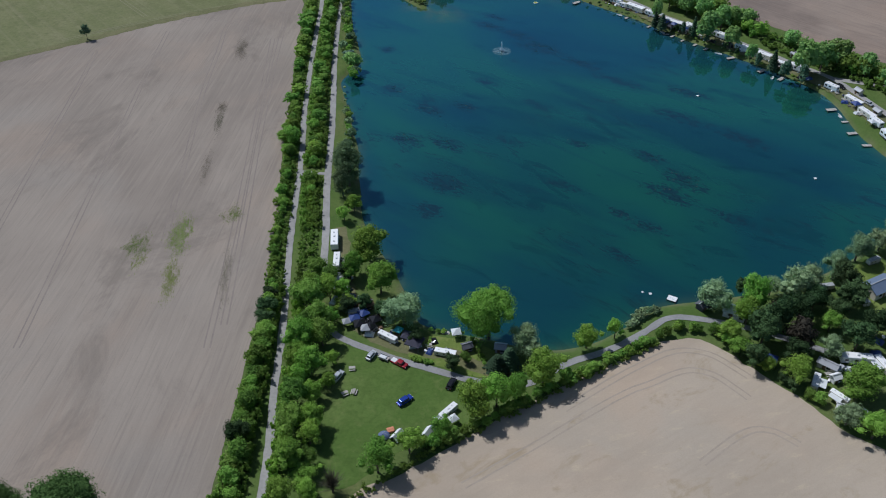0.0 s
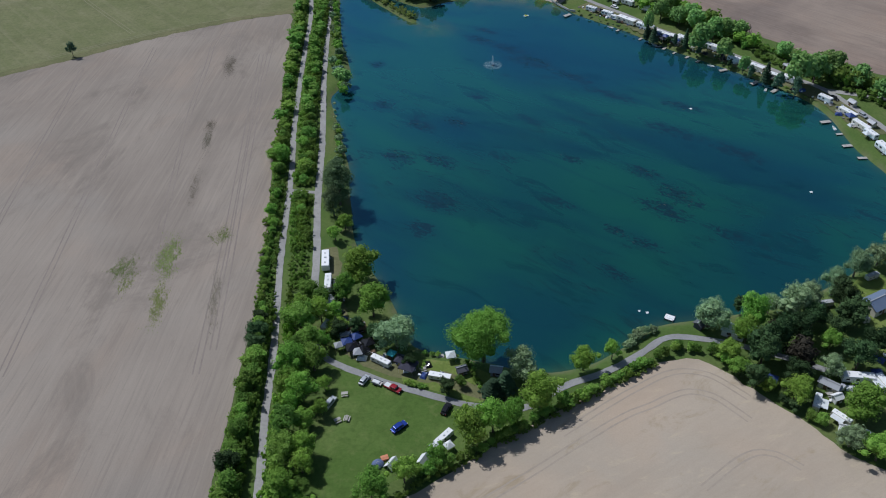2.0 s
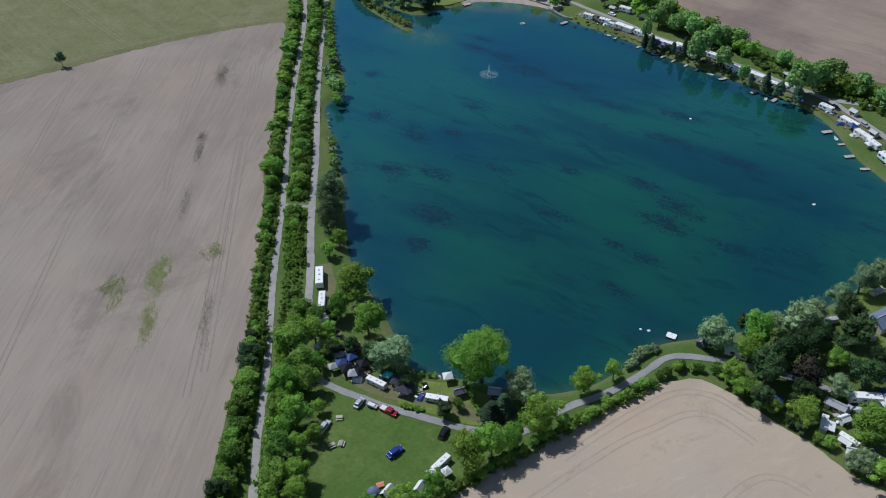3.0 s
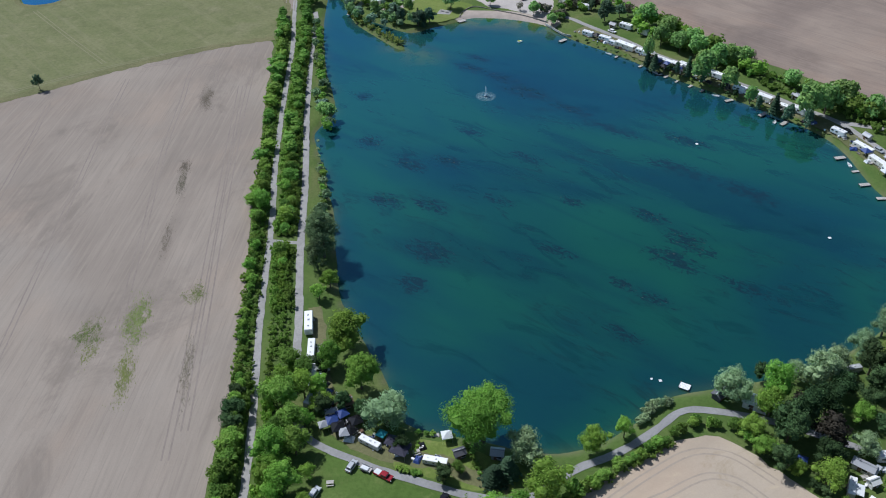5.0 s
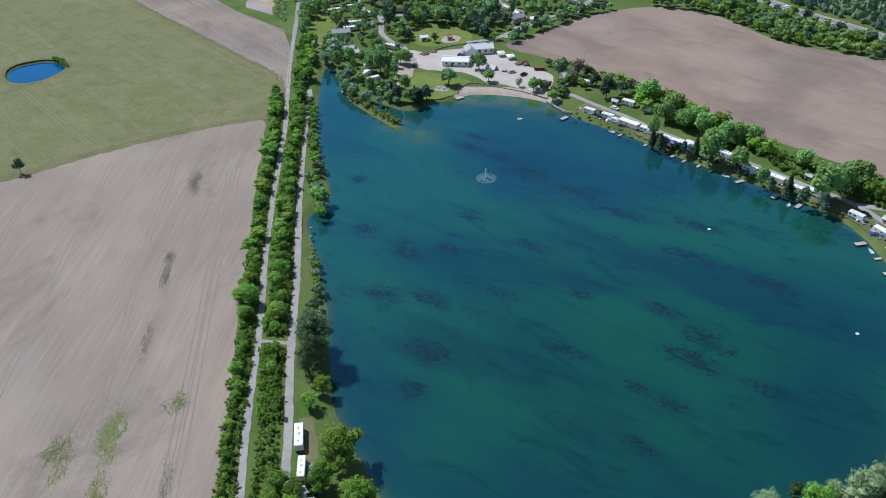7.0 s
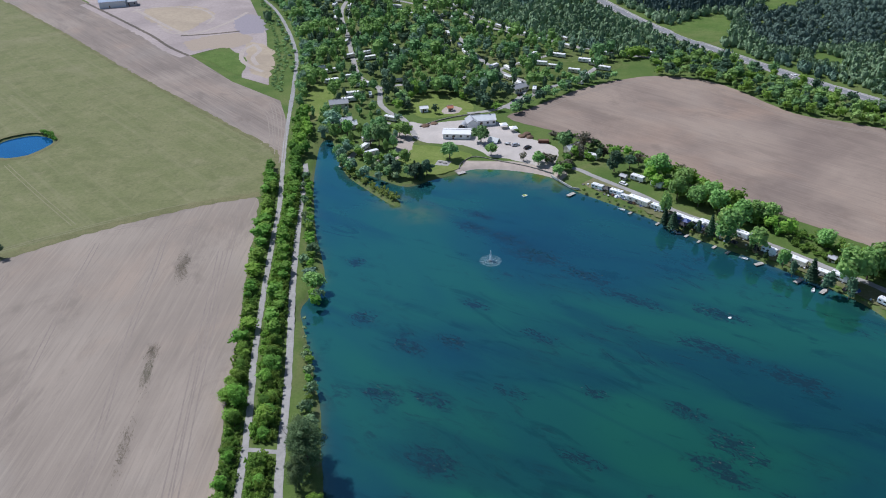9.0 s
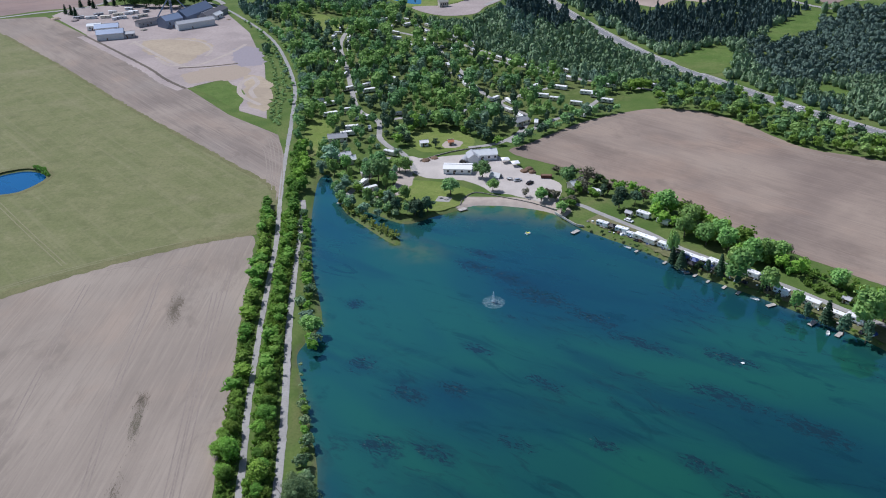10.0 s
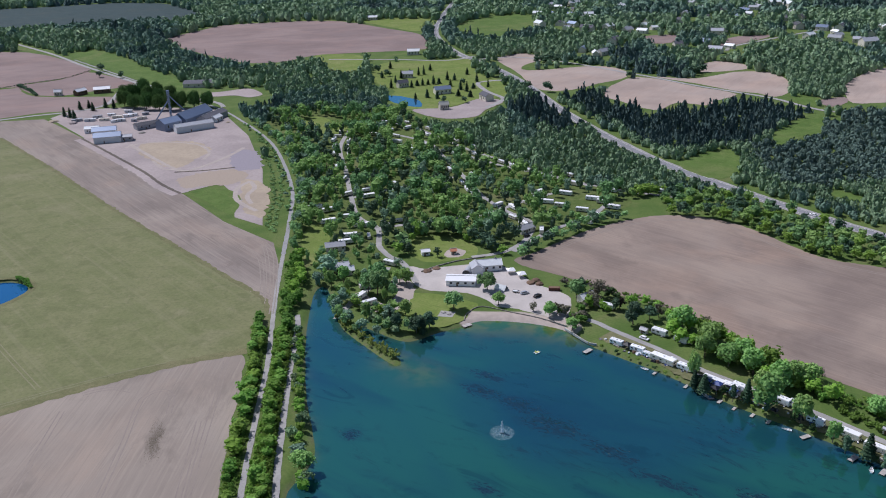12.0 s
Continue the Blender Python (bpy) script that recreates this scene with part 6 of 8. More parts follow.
def gable_ends(bm, cx, cy, z, sx, sy, rise):
    for end in (-1, 1):
        x = cx + end * (sx / 2 - 0.1)
        vs = [bm.verts.new((x + dx, cy + dy, z + dz)) for dx in (-0.1, 0.1) for dy, dz in ((-sy / 2, 0), (sy / 2, 0), (0, rise))]
        for f in ((0, 2, 1), (3, 4, 5), (0, 1, 4, 3), (1, 2, 5, 4), (2, 0, 3, 5)):
            bm.faces.new([vs[k] for k in f])
    bmesh.ops.recalc_face_normals(bm, faces=bm.faces)
    return bm


def house(name, label, category, sx, sy, high, rise, wall, top, windows=3, door=True, chimney=False, group=""):
    """A building with the ridge along x."""
    ob = thing(name, label, category, group)
    bm = boxed(0, 0, high / 2, sx, sy, high)
    gable_ends(bm, 0, 0, high, sx, sy, rise)
    part("wall", bm, wall, ob)
    roof = part("roof", gable(bmesh.new(), 0, 0, high, sx, sy, rise), top, ob)
    part("ridge_cap", boxed(0, 0, high + rise + 0.2, sx + 0.8, 0.35, 0.1, 0.03), GREY, roof)
    for side in (-1, 1):
        for k in range(windows):
            x = (k + 0.5) / windows * sx - sx / 2 + (0.6 if side < 0 else 0)
            w = part("window", boxed(x, side * (sy / 2 + 0.02), high * 0.58, min(1.2, sx / windows * 0.5), 0.05, high * 0.36), PANE, ob)
            part("sill", boxed(x, side * (sy / 2 + 0.06), high * 0.38, min(1.4, sx / windows * 0.6), 0.12, 0.06), WHITE, w)
    if door:
        d = part("door", boxed(-sx * 0.12, -sy / 2 - 0.03, min(1.0, high * 0.45), 0.95, 0.06, min(2.0, high * 0.85)), BROWN, ob)
        part("door_handle", boxed(-sx * 0.12 + 0.36, -sy / 2 - 0.08, 1.0, 0.1, 0.05, 0.05), CHROME, d)
    if chimney:
        part("chimney", boxed(sx * 0.28, 0.2, high + rise + 0.3, 0.6, 0.6, 1.4), STONE, roof)
    return ob


def set_at(ob, x, y, turn, size=1.0, z=0.0, tall=1.0):
    ob.matrix_basis = Matrix.LocRotScale((x, y, z), Euler((0, 0, radians(turn))), (size, size, size * tall))
    return ob


def place_all(make, spots, group="", z=0.0):
    """Build the thing at the first spot and copy it to the rest. A spot is x, y, turn and perhaps size."""
    first = None
    for s in spots:
        size = s[3] if len(s) > 3 else 1.0
        m = Matrix.LocRotScale((s[0], s[1], z), Euler((0, 0, radians(s[2]))), (size, size, size))
        if first is None:
            first = make()
            first.matrix_basis = m
            k = size
            tagged(first, group=group)
        else:
            copy_thing(first, m @ Matrix.Diagonal((1 / k, 1 / k, 1 / k, 1)))
    return first


LONG = lambda: caravan(9.0, 2.6, 2.2, WHITE, WHITE, "long white travel trailer with roof vents")
SHORT = lambda: caravan(6.4, 2.4, 2.1, WHITE, WHITE, "short white travel trailer with rounded edges")
PARK = lambda: caravan(11.0, 3.2, 2.3, CREAM, WHITE, "long cream park trailer under a white roof", False, 1)
AWNED = lambda: caravan(8.0, 2.5, 2.2, CREAM, WHITE, "cream travel trailer with a pale awning out", True, 2, PALE)
DULL = lambda: caravan(7.0, 2.5, 2.1, CREAM, GREY, "older travel trailer with a grey roof")

place_all(LONG, [(-42, 231, 96), (-40, 219.5, 93, 0.85), (-20.5, 183.5, -33, 0.72), (116.4, 173.8, -7), (112.5, 152.6, -50, 0.62), (-74, 640, 20), (-2, 154.5, 48, 0.7)], "trailers of the near camp")
place_all(AWNED, [(-38.3, 207, 95, 0.85), (-38, 200, 70, 0.8), (123.2, 171.2, -75, 0.9), (101.9, 165.2, 62, 0.75), (106.6, 159.6, -50, 0.7), (87.5, 194, -40, 0.65)], "trailers of the near camp")
place_all(DULL, [(118.8, 206, 10, 0.7), (138.8, 219, 25, 0.7), (110, 170, 40, 0.6), (-31, 194.5, 10, 0.8), (141, 208, 70), (128, 200, 100, 0.8)], "trailers of the near camp")
place_all(PARK, [(-3, 177, -14, 0.6), (94.8, 428.7, -48), (145.3, 372.2, -50, 0.9), (151.8, 362.7, -48, 0.8), (110.3, 410.7, -48, 0.85), (172, 327.2, -64, 0.8), (173.4, 316.2, -70, 0.8)], "lakeside trailers")
place_all(SHORT, [(78.8, 445.2, -42, 0.95), (86.3, 438.2, -40), (101.8, 421.7, -46), (99.8, 452.7, -44, 1.1), (107.3, 445.2, -50), (118.8, 404.2, -50, 1.1), (82, 480.5, -32, 1.1), (157.3, 358.2, -50, 1.1),
                   (166.8, 339.7, -56), (174.4, 308.7, -72), (174.8, 297.2, -76, 1.2), (130.8, 394.2, -50, 1.1), (115.3, 405.7, -48), (137.8, 380.2, -48), (89.8, 433.7, -46, 0.8)], "lakeside trailers")
CAMP_A, CAMP_B = CAMP_TRAILERS[::2], CAMP_TRAILERS[1::2]
place_all(lambda: caravan(9.5, 2.8, 2.2, WHITE, WHITE, "white travel trailer parked under camp trees", True, 1, far=True), CAMP_A, "trailers under the camp trees")
place_all(lambda: caravan(8.0, 2.6, 2.2, CREAM, PALE, "pale travel trailer parked under camp trees", True, 1, far=True), CAMP_B, "trailers under the camp trees")


# ---- vehicles ----
def car(label, color, length=4.7, width=1.85, high=1.65, bed=False):
    ob = thing("car" if not bed else "pickup_truck", label, "car" if not bed else "truck")
    bm = boxed(0, 0, 0.62, length, width, 0.62, 0.14, 0.95)
    body = part("body", bm, color, ob)
    if bed:
        part("cabin", boxed(0.45, 0, 1.22, length * 0.36, width * 0.92, 0.75, 0.1, 0.78), color, ob)
        part("windscreen", boxed(0.45 + length * 0.165, 0, 1.22, 0.28, width * 0.76, 0.5, 0.05, 0.8), PANE, ob)
        part("load_bed", boxed(-length * 0.32, 0, 0.95, length * 0.3, width * 0.8, 0.06), PALE, body)
        for side in (-1, 1):
            part("side_window", boxed(0.45, side * width * 0.425, 1.25, length * 0.26, 0.06, 0.38), PANE, ob)
    else:
        part("cabin", boxed(-length * 0.07, 0, 1.22, length * 0.62, width * 0.9, high - 0.9, 0.12, 0.8), color, ob)
        part("windscreen", boxed(length * 0.2, 0, 1.2, 0.36, width * 0.74, 0.5, 0.06, 0.75), PANE, ob)
        part("rear_window", boxed(-length * 0.345, 0, 1.22, 0.22, width * 0.72, 0.42, 0.05, 0.8), PANE, ob)
        for side in (-1, 1):
            part("side_window", boxed(-length * 0.07, side * width * 0.425, 1.26, length * 0.5, 0.05, 0.36), PANE, ob)
    for side in (-1, 1):
        for x in (-length * 0.3, length * 0.31):
            w = part("wheel", wheel_mesh(bmesh.new(), x, side * (width / 2 - 0.1), 0.34, 0.22), BLACK, ob)
            part("rim", tube(bmesh.new(), (x, side * (width / 2 - 0.2), 0.34), (x, side * (width / 2 + 0.015), 0.34), 0.2, 0.18, 10), CHROME, w)
        part("headlight", boxed(length / 2 - 0.04, side * width * 0.33, 0.72, 0.1, 0.36, 0.16, 0.02), PALE, body)
        part("tail_light", boxed(-length / 2 + 0.03, side * width * 0.38, 0.78, 0.08, 0.2, 0.2, 0.02), RED, body)
        part("mirror", boxed(length * 0.16, side * (width / 2 + 0.08), 1.02, 0.14, 0.16, 0.12, 0.02), color, body)
    part("bumper", boxed(length / 2 - 0.02, 0, 0.45, 0.14, width * 0.9, 0.18, 0.04), BLACK, body)
    part("number_plate", boxed(-length / 2 - 0.005, 0, 0.6, 0.02, 0.4, 0.14), PALE, body)
    return ob


set_at(car("deep blue minivan parked on the meadow", BLUE, 5.0, 2.0, 1.8), -14.2, 158.8, 42)
set_at(car("red pickup truck parked beside the lane", RED, 5.6, 2.0, 1.8, True), -16.5, 173.2, -33)
set_at(car("silver hatchback parked beside the lane", SILVER, 4.2, 1.8), -25, 176.3, 62)
set_at(car("black car parked on the meadow edge", BLACKCAR, 4.6), -1.2, 165, 66)
set_at(car("dark grey van with a white roof under trees", SILVER, 4.8, 1.9, 1.9), -34, 168, 62)
set_at(car("black sports utility vehicle on the car park", BLACKCAR, 4.8), 51, 496.5, 40)
set_at(car("pale car beside the beach house", SILVER, 4.6), 45, 500.5, 20)
set_at(car("white car at the lakeside lane", WHITE, 4.6), 92, 449, -48)
set_at(car("dark car at the lakeside lane", BLACKCAR, 4.6), 171.5, 341.5, -60)
set_at(car("grey car beside a lakeside trailer", SILVER, 4.6), 178, 326, -68)
set_at(car("black car in the campground", BLACKCAR, 4.6), 56, 578, 40)
set_at(car("white car on the highway", WHITE, 4.8), 233.5, 596.5, 120)
set_at(car("dark car at the tented plot", BLACKCAR, 4.5), -26, 191.5, 30)


def cart(label):
    ob = thing("utility_trailer", label, "trailer")
    bed = part("bed", boxed(0, 0, 0.6, 3.2, 1.7, 0.1), PLANK, ob)
    for side in (-1, 1):
        part("side_rail", boxed(0, side * 0.82, 0.85, 3.2, 0.06, 0.4), GREY, ob)
        w = part("wheel", wheel_mesh(bmesh.new(), -0.2, side * 0.98, 0.32, 0.18), BLACK, ob)
        part("mudguard", boxed(-0.2, side * 0.98, 0.72, 0.8, 0.24, 0.05, 0.02), BLACK, w)
    part("tow_bar", tube(bmesh.new(), (1.5, 0, 0.5), (2.7, 0, 0.45), 0.05, 0.04, 6), BLACK, ob)
    part("load", boxed(-0.2, 0, 0.8, 2.2, 1.2, 0.32, 0.1), PALE, bed)
    return ob


set_at(cart("small flat utility trailer hitched behind the pickup"), -21.2, 175.4, -28)
set_at(cart("flat boat trailer on the gravel"), 41, 502.5, -20)


def dump_bin():
    ob = thing("dumpster", "rust-brown steel dumpster on the gravel", "dumpster")
    body = part("body", boxed(0, 0, 0.9, 5.6, 2.3, 1.5, 0.05, 1.04), RUST, ob)
    part("load", boxed(0, 0, 1.62, 5.2, 2.0, 0.2, 0.08, 0.9), BROWN, body)
    for x in (-2.2, -0.7, 0.7, 2.2):
        for side in (-1, 1):
            part("rib", boxed(x, side * 1.2, 0.9, 0.12, 0.1, 1.4), RUST, ob)
    part("skid", boxed(0, 0.8, 0.08, 5.4, 0.15, 0.16), BLACK, ob)
    part("skid", boxed(0, -0.8, 0.08, 5.4, 0.15, 0.16), BLACK, ob)
    return ob


set_at(dump_bin(), 60.5, 503.5, -8)


# ---- tents, shelters, camp things ----
def dome_tent(label, cloth, second):
    ob = thing("dome_tent", label, "tent")
    bm = bmesh.new()
    bmesh.ops.create_icosphere(bm, subdivisions=3, radius=1.0)
    for v in list(bm.verts):
        v.co = Vector((v.co.x * 1.7, v.co.y * 1.5, max(0.0, v.co.z) * 1.35))
    skin = part("canopy", bm, cloth, ob, smooth=True)
    for a in (45, 135):
        bm = bmesh.new()
        pts = [Vector((1.74 * math.cos(t) * math.cos(radians(a)), 1.54 * math.cos(t) * math.sin(radians(a)), 1.39 * math.sin(t))) for t in np.linspace(0, math.pi, 9)]
        for p, q in zip(pts[:-1], pts[1:]):
            tube(bm, p, q, 0.035, 0.035, 5)
        part("pole", bm, GREY, ob)
    part("door_flap", boxed(0, -1.42, 0.45, 0.9, 0.12, 0.85, 0.05, 0.6), second, skin)
    return ob


def ridge_tent(label, cloth, sx=4.0, sy=3.0, high=2.0):
    ob = thing("ridge_tent", label, "tent")
    roof = part("canopy", gable(bmesh.new(), 0, 0, 0.6, sx, sy, high - 0.6, 0.1, 0.05), cloth, ob)
    for side in (-1, 1):
        part("side_wall", boxed(0, side * sy / 2, 0.32, sx, 0.05, 0.64), cloth, ob)
        part("pole", tube(bmesh.new(), (side * sx / 2, 0, 0), (side * sx / 2, 0, high + 0.1), 0.04, 0.04, 6), GREY, roof)
    return ob


def canopy(label, cloth, size=3.0):
    ob = thing("pavilion_canopy", label, "canopy")
    bm = bmesh.new()
    bmesh.ops.create_cone(bm, cap_ends=True, segments=4, radius1=size * 0.74, radius2=0.05, depth=0.9, matrix=Matrix.Translation((0, 0, 2.65)) @ Matrix.Rotation(radians(45), 4, "Z"))
    top = part("cover", bm, cloth, ob)
    part("valance", boxed(0, 0, 2.12, size * 1.03, size * 1.03, 0.22), cloth, top)
    for sx in (-1, 1):
        for sy in (-1, 1):
            part("pole", tube(bmesh.new(), (sx * size * 0.48, sy * size * 0.48, 0), (sx * size * 0.48, sy * size * 0.48, 2.2), 0.03, 0.03, 6), CHROME, ob)
    return ob


def picnic_table(label="weathered wooden picnic table with benches"):
    ob = thing("picnic_table", label, "table")
    for k in range(5):
        part("plank", boxed(0, -0.32 + k * 0.16, 0.75, 1.9, 0.145, 0.04), PLANK, ob)
    for side in (-1, 1):
        part("bench", boxed(0, side * 0.75, 0.45, 1.9, 0.28, 0.04), PLANK, ob)
        part("leg", tube(bmesh.new(), (side * 0.7, -0.75, 0), (side * 0.7, 0.1, 0.75), 0.05, 0.05, 5), PLANK, ob)
        part("leg", tube(bmesh.new(), (side * 0.7, 0.75, 0), (side * 0.7, -0.1, 0.75), 0.05, 0.05, 5), PLANK, ob)
    return ob


def shed(label, wall, top, sx=3.0, sy=2.4):
    return house("shed", label, "shed", sx, sy, 2.0, 0.7, wall, top, 1)


def deck(label, sx, sy):
    ob = thing("deck", label, "deck")
    n = int(sx / 0.3)
    first = part("board", boxed(0, 0, 0.42, sx / n - 0.03, sy, 0.05), PLANK, ob)
    first.location.x = -sx / 2 + sx / n / 2
    for k in range(1, n):
        again("board", first, ob, Matrix.Translation((-sx / 2 + sx / n * (k + 0.5), 0, 0)))
    for cx in (-1, 1):
        for cy in (-1, 1):
            part("post", boxed(cx * (sx / 2 - 0.1), cy * (sy / 2 - 0.1), 0.6, 0.1, 0.1, 1.2), PLANK, ob)
    for cy in (-1, 1):
        part("rail", boxed(0, cy * (sy / 2 - 0.1), 1.2, sx, 0.08, 0.06), PLANK, ob)
    return ob


set_at(dome_tent("blue-grey dome tent on the meadow", TENT, PALE), -19.3, 146.8, 20)
set_at(ridge_tent("white ridge tent on the meadow", PALE, 3.6, 2.6), -15.6, 146.4, 55)
set_at(ridge_tent("orange and red flattened tent cloth on grass", ORANGE, 1.8, 1.3, 0.75), -17.6, 148.6, 20)
set_at(ridge_tent("white ridge tent beside the hedge", PALE, 3.4, 2.6), -7.4, 147.4, 60)
set_at(ridge_tent("dark blue tent beside the hedge", TENT, 3.0, 2.4), -5.6, 149.2, 55)
set_at(canopy("white pavilion canopy beside the hedge", PALE, 2.6), -4.2, 150.6, 20)
set_at(canopy("pale canopy beside the trailer on the meadow", PALE, 2.4), -0.6, 151.2, 35)
set_at(canopy("turquoise canopy beside a trailer", TURQ, 2.4), -17.4, 185.6, -30)
set_at(canopy("blue tarpaulin canopy over a camp plot", TARP, 3.2), -31.2, 191.0, 15)
set_at(canopy("blue tarpaulin canopy over a camp plot", TARP, 3.0), -28.6, 193.2, 35)
# black canopies: dark camp clutter, and cloth blackened to deepen the tree shadow
set_at(canopy("black canopy for dark clutter and tree shadow on a camp plot", BLACKCAR, 3.6), -29.4, 188.6, 15)
set_at(canopy("black canopy for dark clutter and tree shadow on a camp plot", BLACKCAR, 3.0), -26.0, 187.2, 50)
set_at(canopy("grey shade cloth over a camp plot", GREY, 2.4), -33.6, 189.4, 20)
set_at(canopy("dark violet shade sail beside a trailer", VIOLET, 4.6), -12.2, 180.6, -25)
set_at(shed("brown board shelter behind the tarpaulins", BROWN, BROWN, 4.2, 3.0), -28.4, 197.6, 20)
set_at(shed("small white shed beside the lane trees", WHITE, WHITE, 2.4, 2.0), -37.4, 211.6, 5)
# another canopy blackened for clutter and tree shadow
set_at(canopy("black canopy for dark clutter and tree shadow on a camp plot", BLACKCAR, 3.2), -24.6, 190.6, 25)
set_at(canopy("grey shade cloth over a camp plot", GREY, 3.0), -27.4, 186.6, 5)
# dark cloth added where the willow's own shadow is too weak
set_at(canopy("dark violet canopy added for the willow shadow", VIOLET, 3.4), -14.5, 183.2, -20)
set_at(canopy("white gazebo beside the water", PALE, 2.8), 0.2, 184.6, 10)
set_at(canopy("white gazebo with blue cover under willows", PALE, 3.6), 84.6, 196.4, 20)
set_at(canopy("dark blue tarpaulin canopy under trees", TARP, 3.0), 91.8, 173.4, -30)
set_at(shed("small dark garden shed", DARK_ROOF, DARK_ROOF, 2.6, 2.2), 3.4, 179.0, 20)
set_at(shed("small grey shed under a tree", GREY, GREY), 13.4, 178.6, -10)
set_at(shed("grey roofed shed on a camp plot", CREAM, GREY, 5.2, 2.4), 107.4, 171.4, -40)
set_at(shed("small white shed on a camp plot", WHITE, WHITE, 2.2, 2.0), 107.8, 166.4, 20)
set_at(shed("small white shed by the hedge", WHITE, WHITE, 2.4, 2.0), 105.6, 155.4, -20)
set_at(shed("brown wooden shed behind trailers", BROWN, DARK_ROOF), -32.8, 198.4, -15)
set_at(shed("white shed beside the lane", WHITE, WHITE, 2.6, 2.0), 15.6, 172.0, 20)
set_at(deck("wooden deck beside a trailer", 2.4, 4.0), -37.2, 219.8, 3)
set_at(deck("wooden deck beside a lakeside trailer", 3.0, 3.4), 79.2, 444.8, -42)
set_at(deck("wooden deck beside a lakeside trailer", 3.0, 3.0), 86.0, 438.6, -42)
set_at(deck("wooden deck beside a lakeside trailer", 3.0, 3.4), 150.4, 363.4, -48)
set_at(deck("wooden deck beside a lakeside trailer", 3.0, 3.4), 170.0, 330.0, -64)
set_at(deck("wooden deck beside a lakeside trailer", 3.0, 3.4), 171.4, 318.0, -70)
place_all(picnic_table, [(-30.2, 171.2, 5), (-31.3, 161.6, 30), (-28.8, 162.2, 80), (-24.8, 187.6, 40), (4.0, 482.6, 20), (6.6, 480.8, 50), (-8, 180.4, 20), (106.8, 168.6, 10), (150, 357, 20), (168, 336, 10), (26.5, 515.4, 10), (29.5, 513.6, 40), (31.4, 516.2, 0)], "picnic tables")
place_all(lambda: canopy("pale gazebo beside a lakeside trailer", PALE, 2.8), [(98.4, 427.6, 40), (117.2, 404.6, 40), (143.2, 374.0, 40), (160.4, 355.0, 20), (172.4, 308.2, 15), (134.6, 392.6, 40), (113, 405, 40), (105.8, 419.4, 40)], "gazebos beside the lake")
place_all(lambda: canopy("blue tarpaulin canopy beside lakeside trailers", TARP, 3.4), [(106.6, 409.6, 40), (110.6, 406.8, 40), (114.4, 401.4, 40), (171.4, 323.4, 15), (73.5, 489.4, 30)], "tarpaulins beside the lake")
place_all(lambda: canopy("black shade cloth over a lakeside plot", BLACKCAR, 3.4), [(104.6, 412.6, 40), (108.4, 404.0, 40), (112.6, 404.4, 40), (117.0, 398.4, 40), (82.6, 441.4, 40), (148.2, 361.0, 40)], "shade cloths beside the lake")
place_all(lambda: shed("small shed behind lakeside trailers", CREAM, GREY), [(93.4, 455, -45), (111, 444.6, -48), (128.4, 404.8, -48), (177.2, 335.6, -66), (160.6, 372.2, -50), (178.4, 317.6, -70)], "sheds behind the lakeside trailers")

# ---- loose things of the camp plots ----
def lawn_chair(cloth):
    ob = thing("lawn_chair", "folding lawn chair with a cloth seat", "chair")
    part("seat", boxed(0, 0, 0.42, 0.6, 0.6, 0.05, 0.015), cloth, ob)
    bm = boxed(0, 0.34, 0.74, 0.6, 0.05, 0.66, 0.015)
    part("backrest", bm, cloth, ob)
    for side in (-1, 1):
        part("side_frame", tube(bmesh.new(), (side * 0.32, -0.3, 0), (side * 0.32, 0.32, 0.62), 0.025, 0.025, 5), CHROME, ob)
        part("armrest", boxed(side * 0.34, 0, 0.64, 0.07, 0.6, 0.04), PALE, ob)
    return ob


def cool_box(color):
    ob = thing("cool_box", "plastic cool box with a white lid", "cool box")
    body = part("body", boxed(0, 0, 0.24, 0.9, 0.55, 0.48, 0.05, 0.95), color, ob)
    part("lid", boxed(0, 0, 0.53, 0.95, 0.6, 0.1, 0.03), WHITE, body)
    return ob


def wood_stack():
    ob = thing("wood_stack", "stack of split firewood on a plot", "firewood")
    for k in range(4):
        for j in range(4 - k // 2):
            part("log", tube(bmesh.new(), (-0.5, -0.5 + j * 0.3 + 0.15 * (k % 2), 0.14 + k * 0.25), (0.5, -0.5 + j * 0.3 + 0.15 * (k % 2), 0.14 + k * 0.25), 0.14, 0.13, 6), BROWN, ob)
    return ob


def fire_ring():
    ob = thing("fire_ring", "stone fire ring with ash on bare ground", "fire ring")
    for k in range(8):
        a = k * math.pi / 4
        part("stone", boxed(0.6 * math.cos(a), 0.6 * math.sin(a), 0.12, 0.4, 0.26, 0.24, 0.05, 0.85, math.degrees(a) + 90), STONE, ob)
    part("ash", tube(bmesh.new(), (0, 0, 0.0), (0, 0, 0.06), 0.5, 0.45, 10), GREY, ob)
    return ob


def covered_pile(cloth, words):
    """Stored goods under a slack cloth."""
    ob = thing("covered_pile", words, "covered goods")
    bm = bmesh.new()
    bmesh.ops.create_grid(bm, x_segments=7, y_segments=6, size=1.0)
    for v in bm.verts:
        edge = max(abs(v.co.x), abs(v.co.y))
        v.co = Vector((v.co.x * 1.5 + 0.1 * wobble(v.co.x * 3, v.co.y * 3, 1.0, 1), v.co.y * 1.1, max(0.02, (1.0 - edge ** 4) * (0.9 + 0.5 * wobble(v.co.x * 2, v.co.y * 2, 1.0, 4)))))
    part("cover", bm, cloth, ob)
    part("goods", boxed(0, 0, 0.3, 1.7, 1.1, 0.55), BROWN, ob)
    return ob


clutter = np.random.default_rng(55)


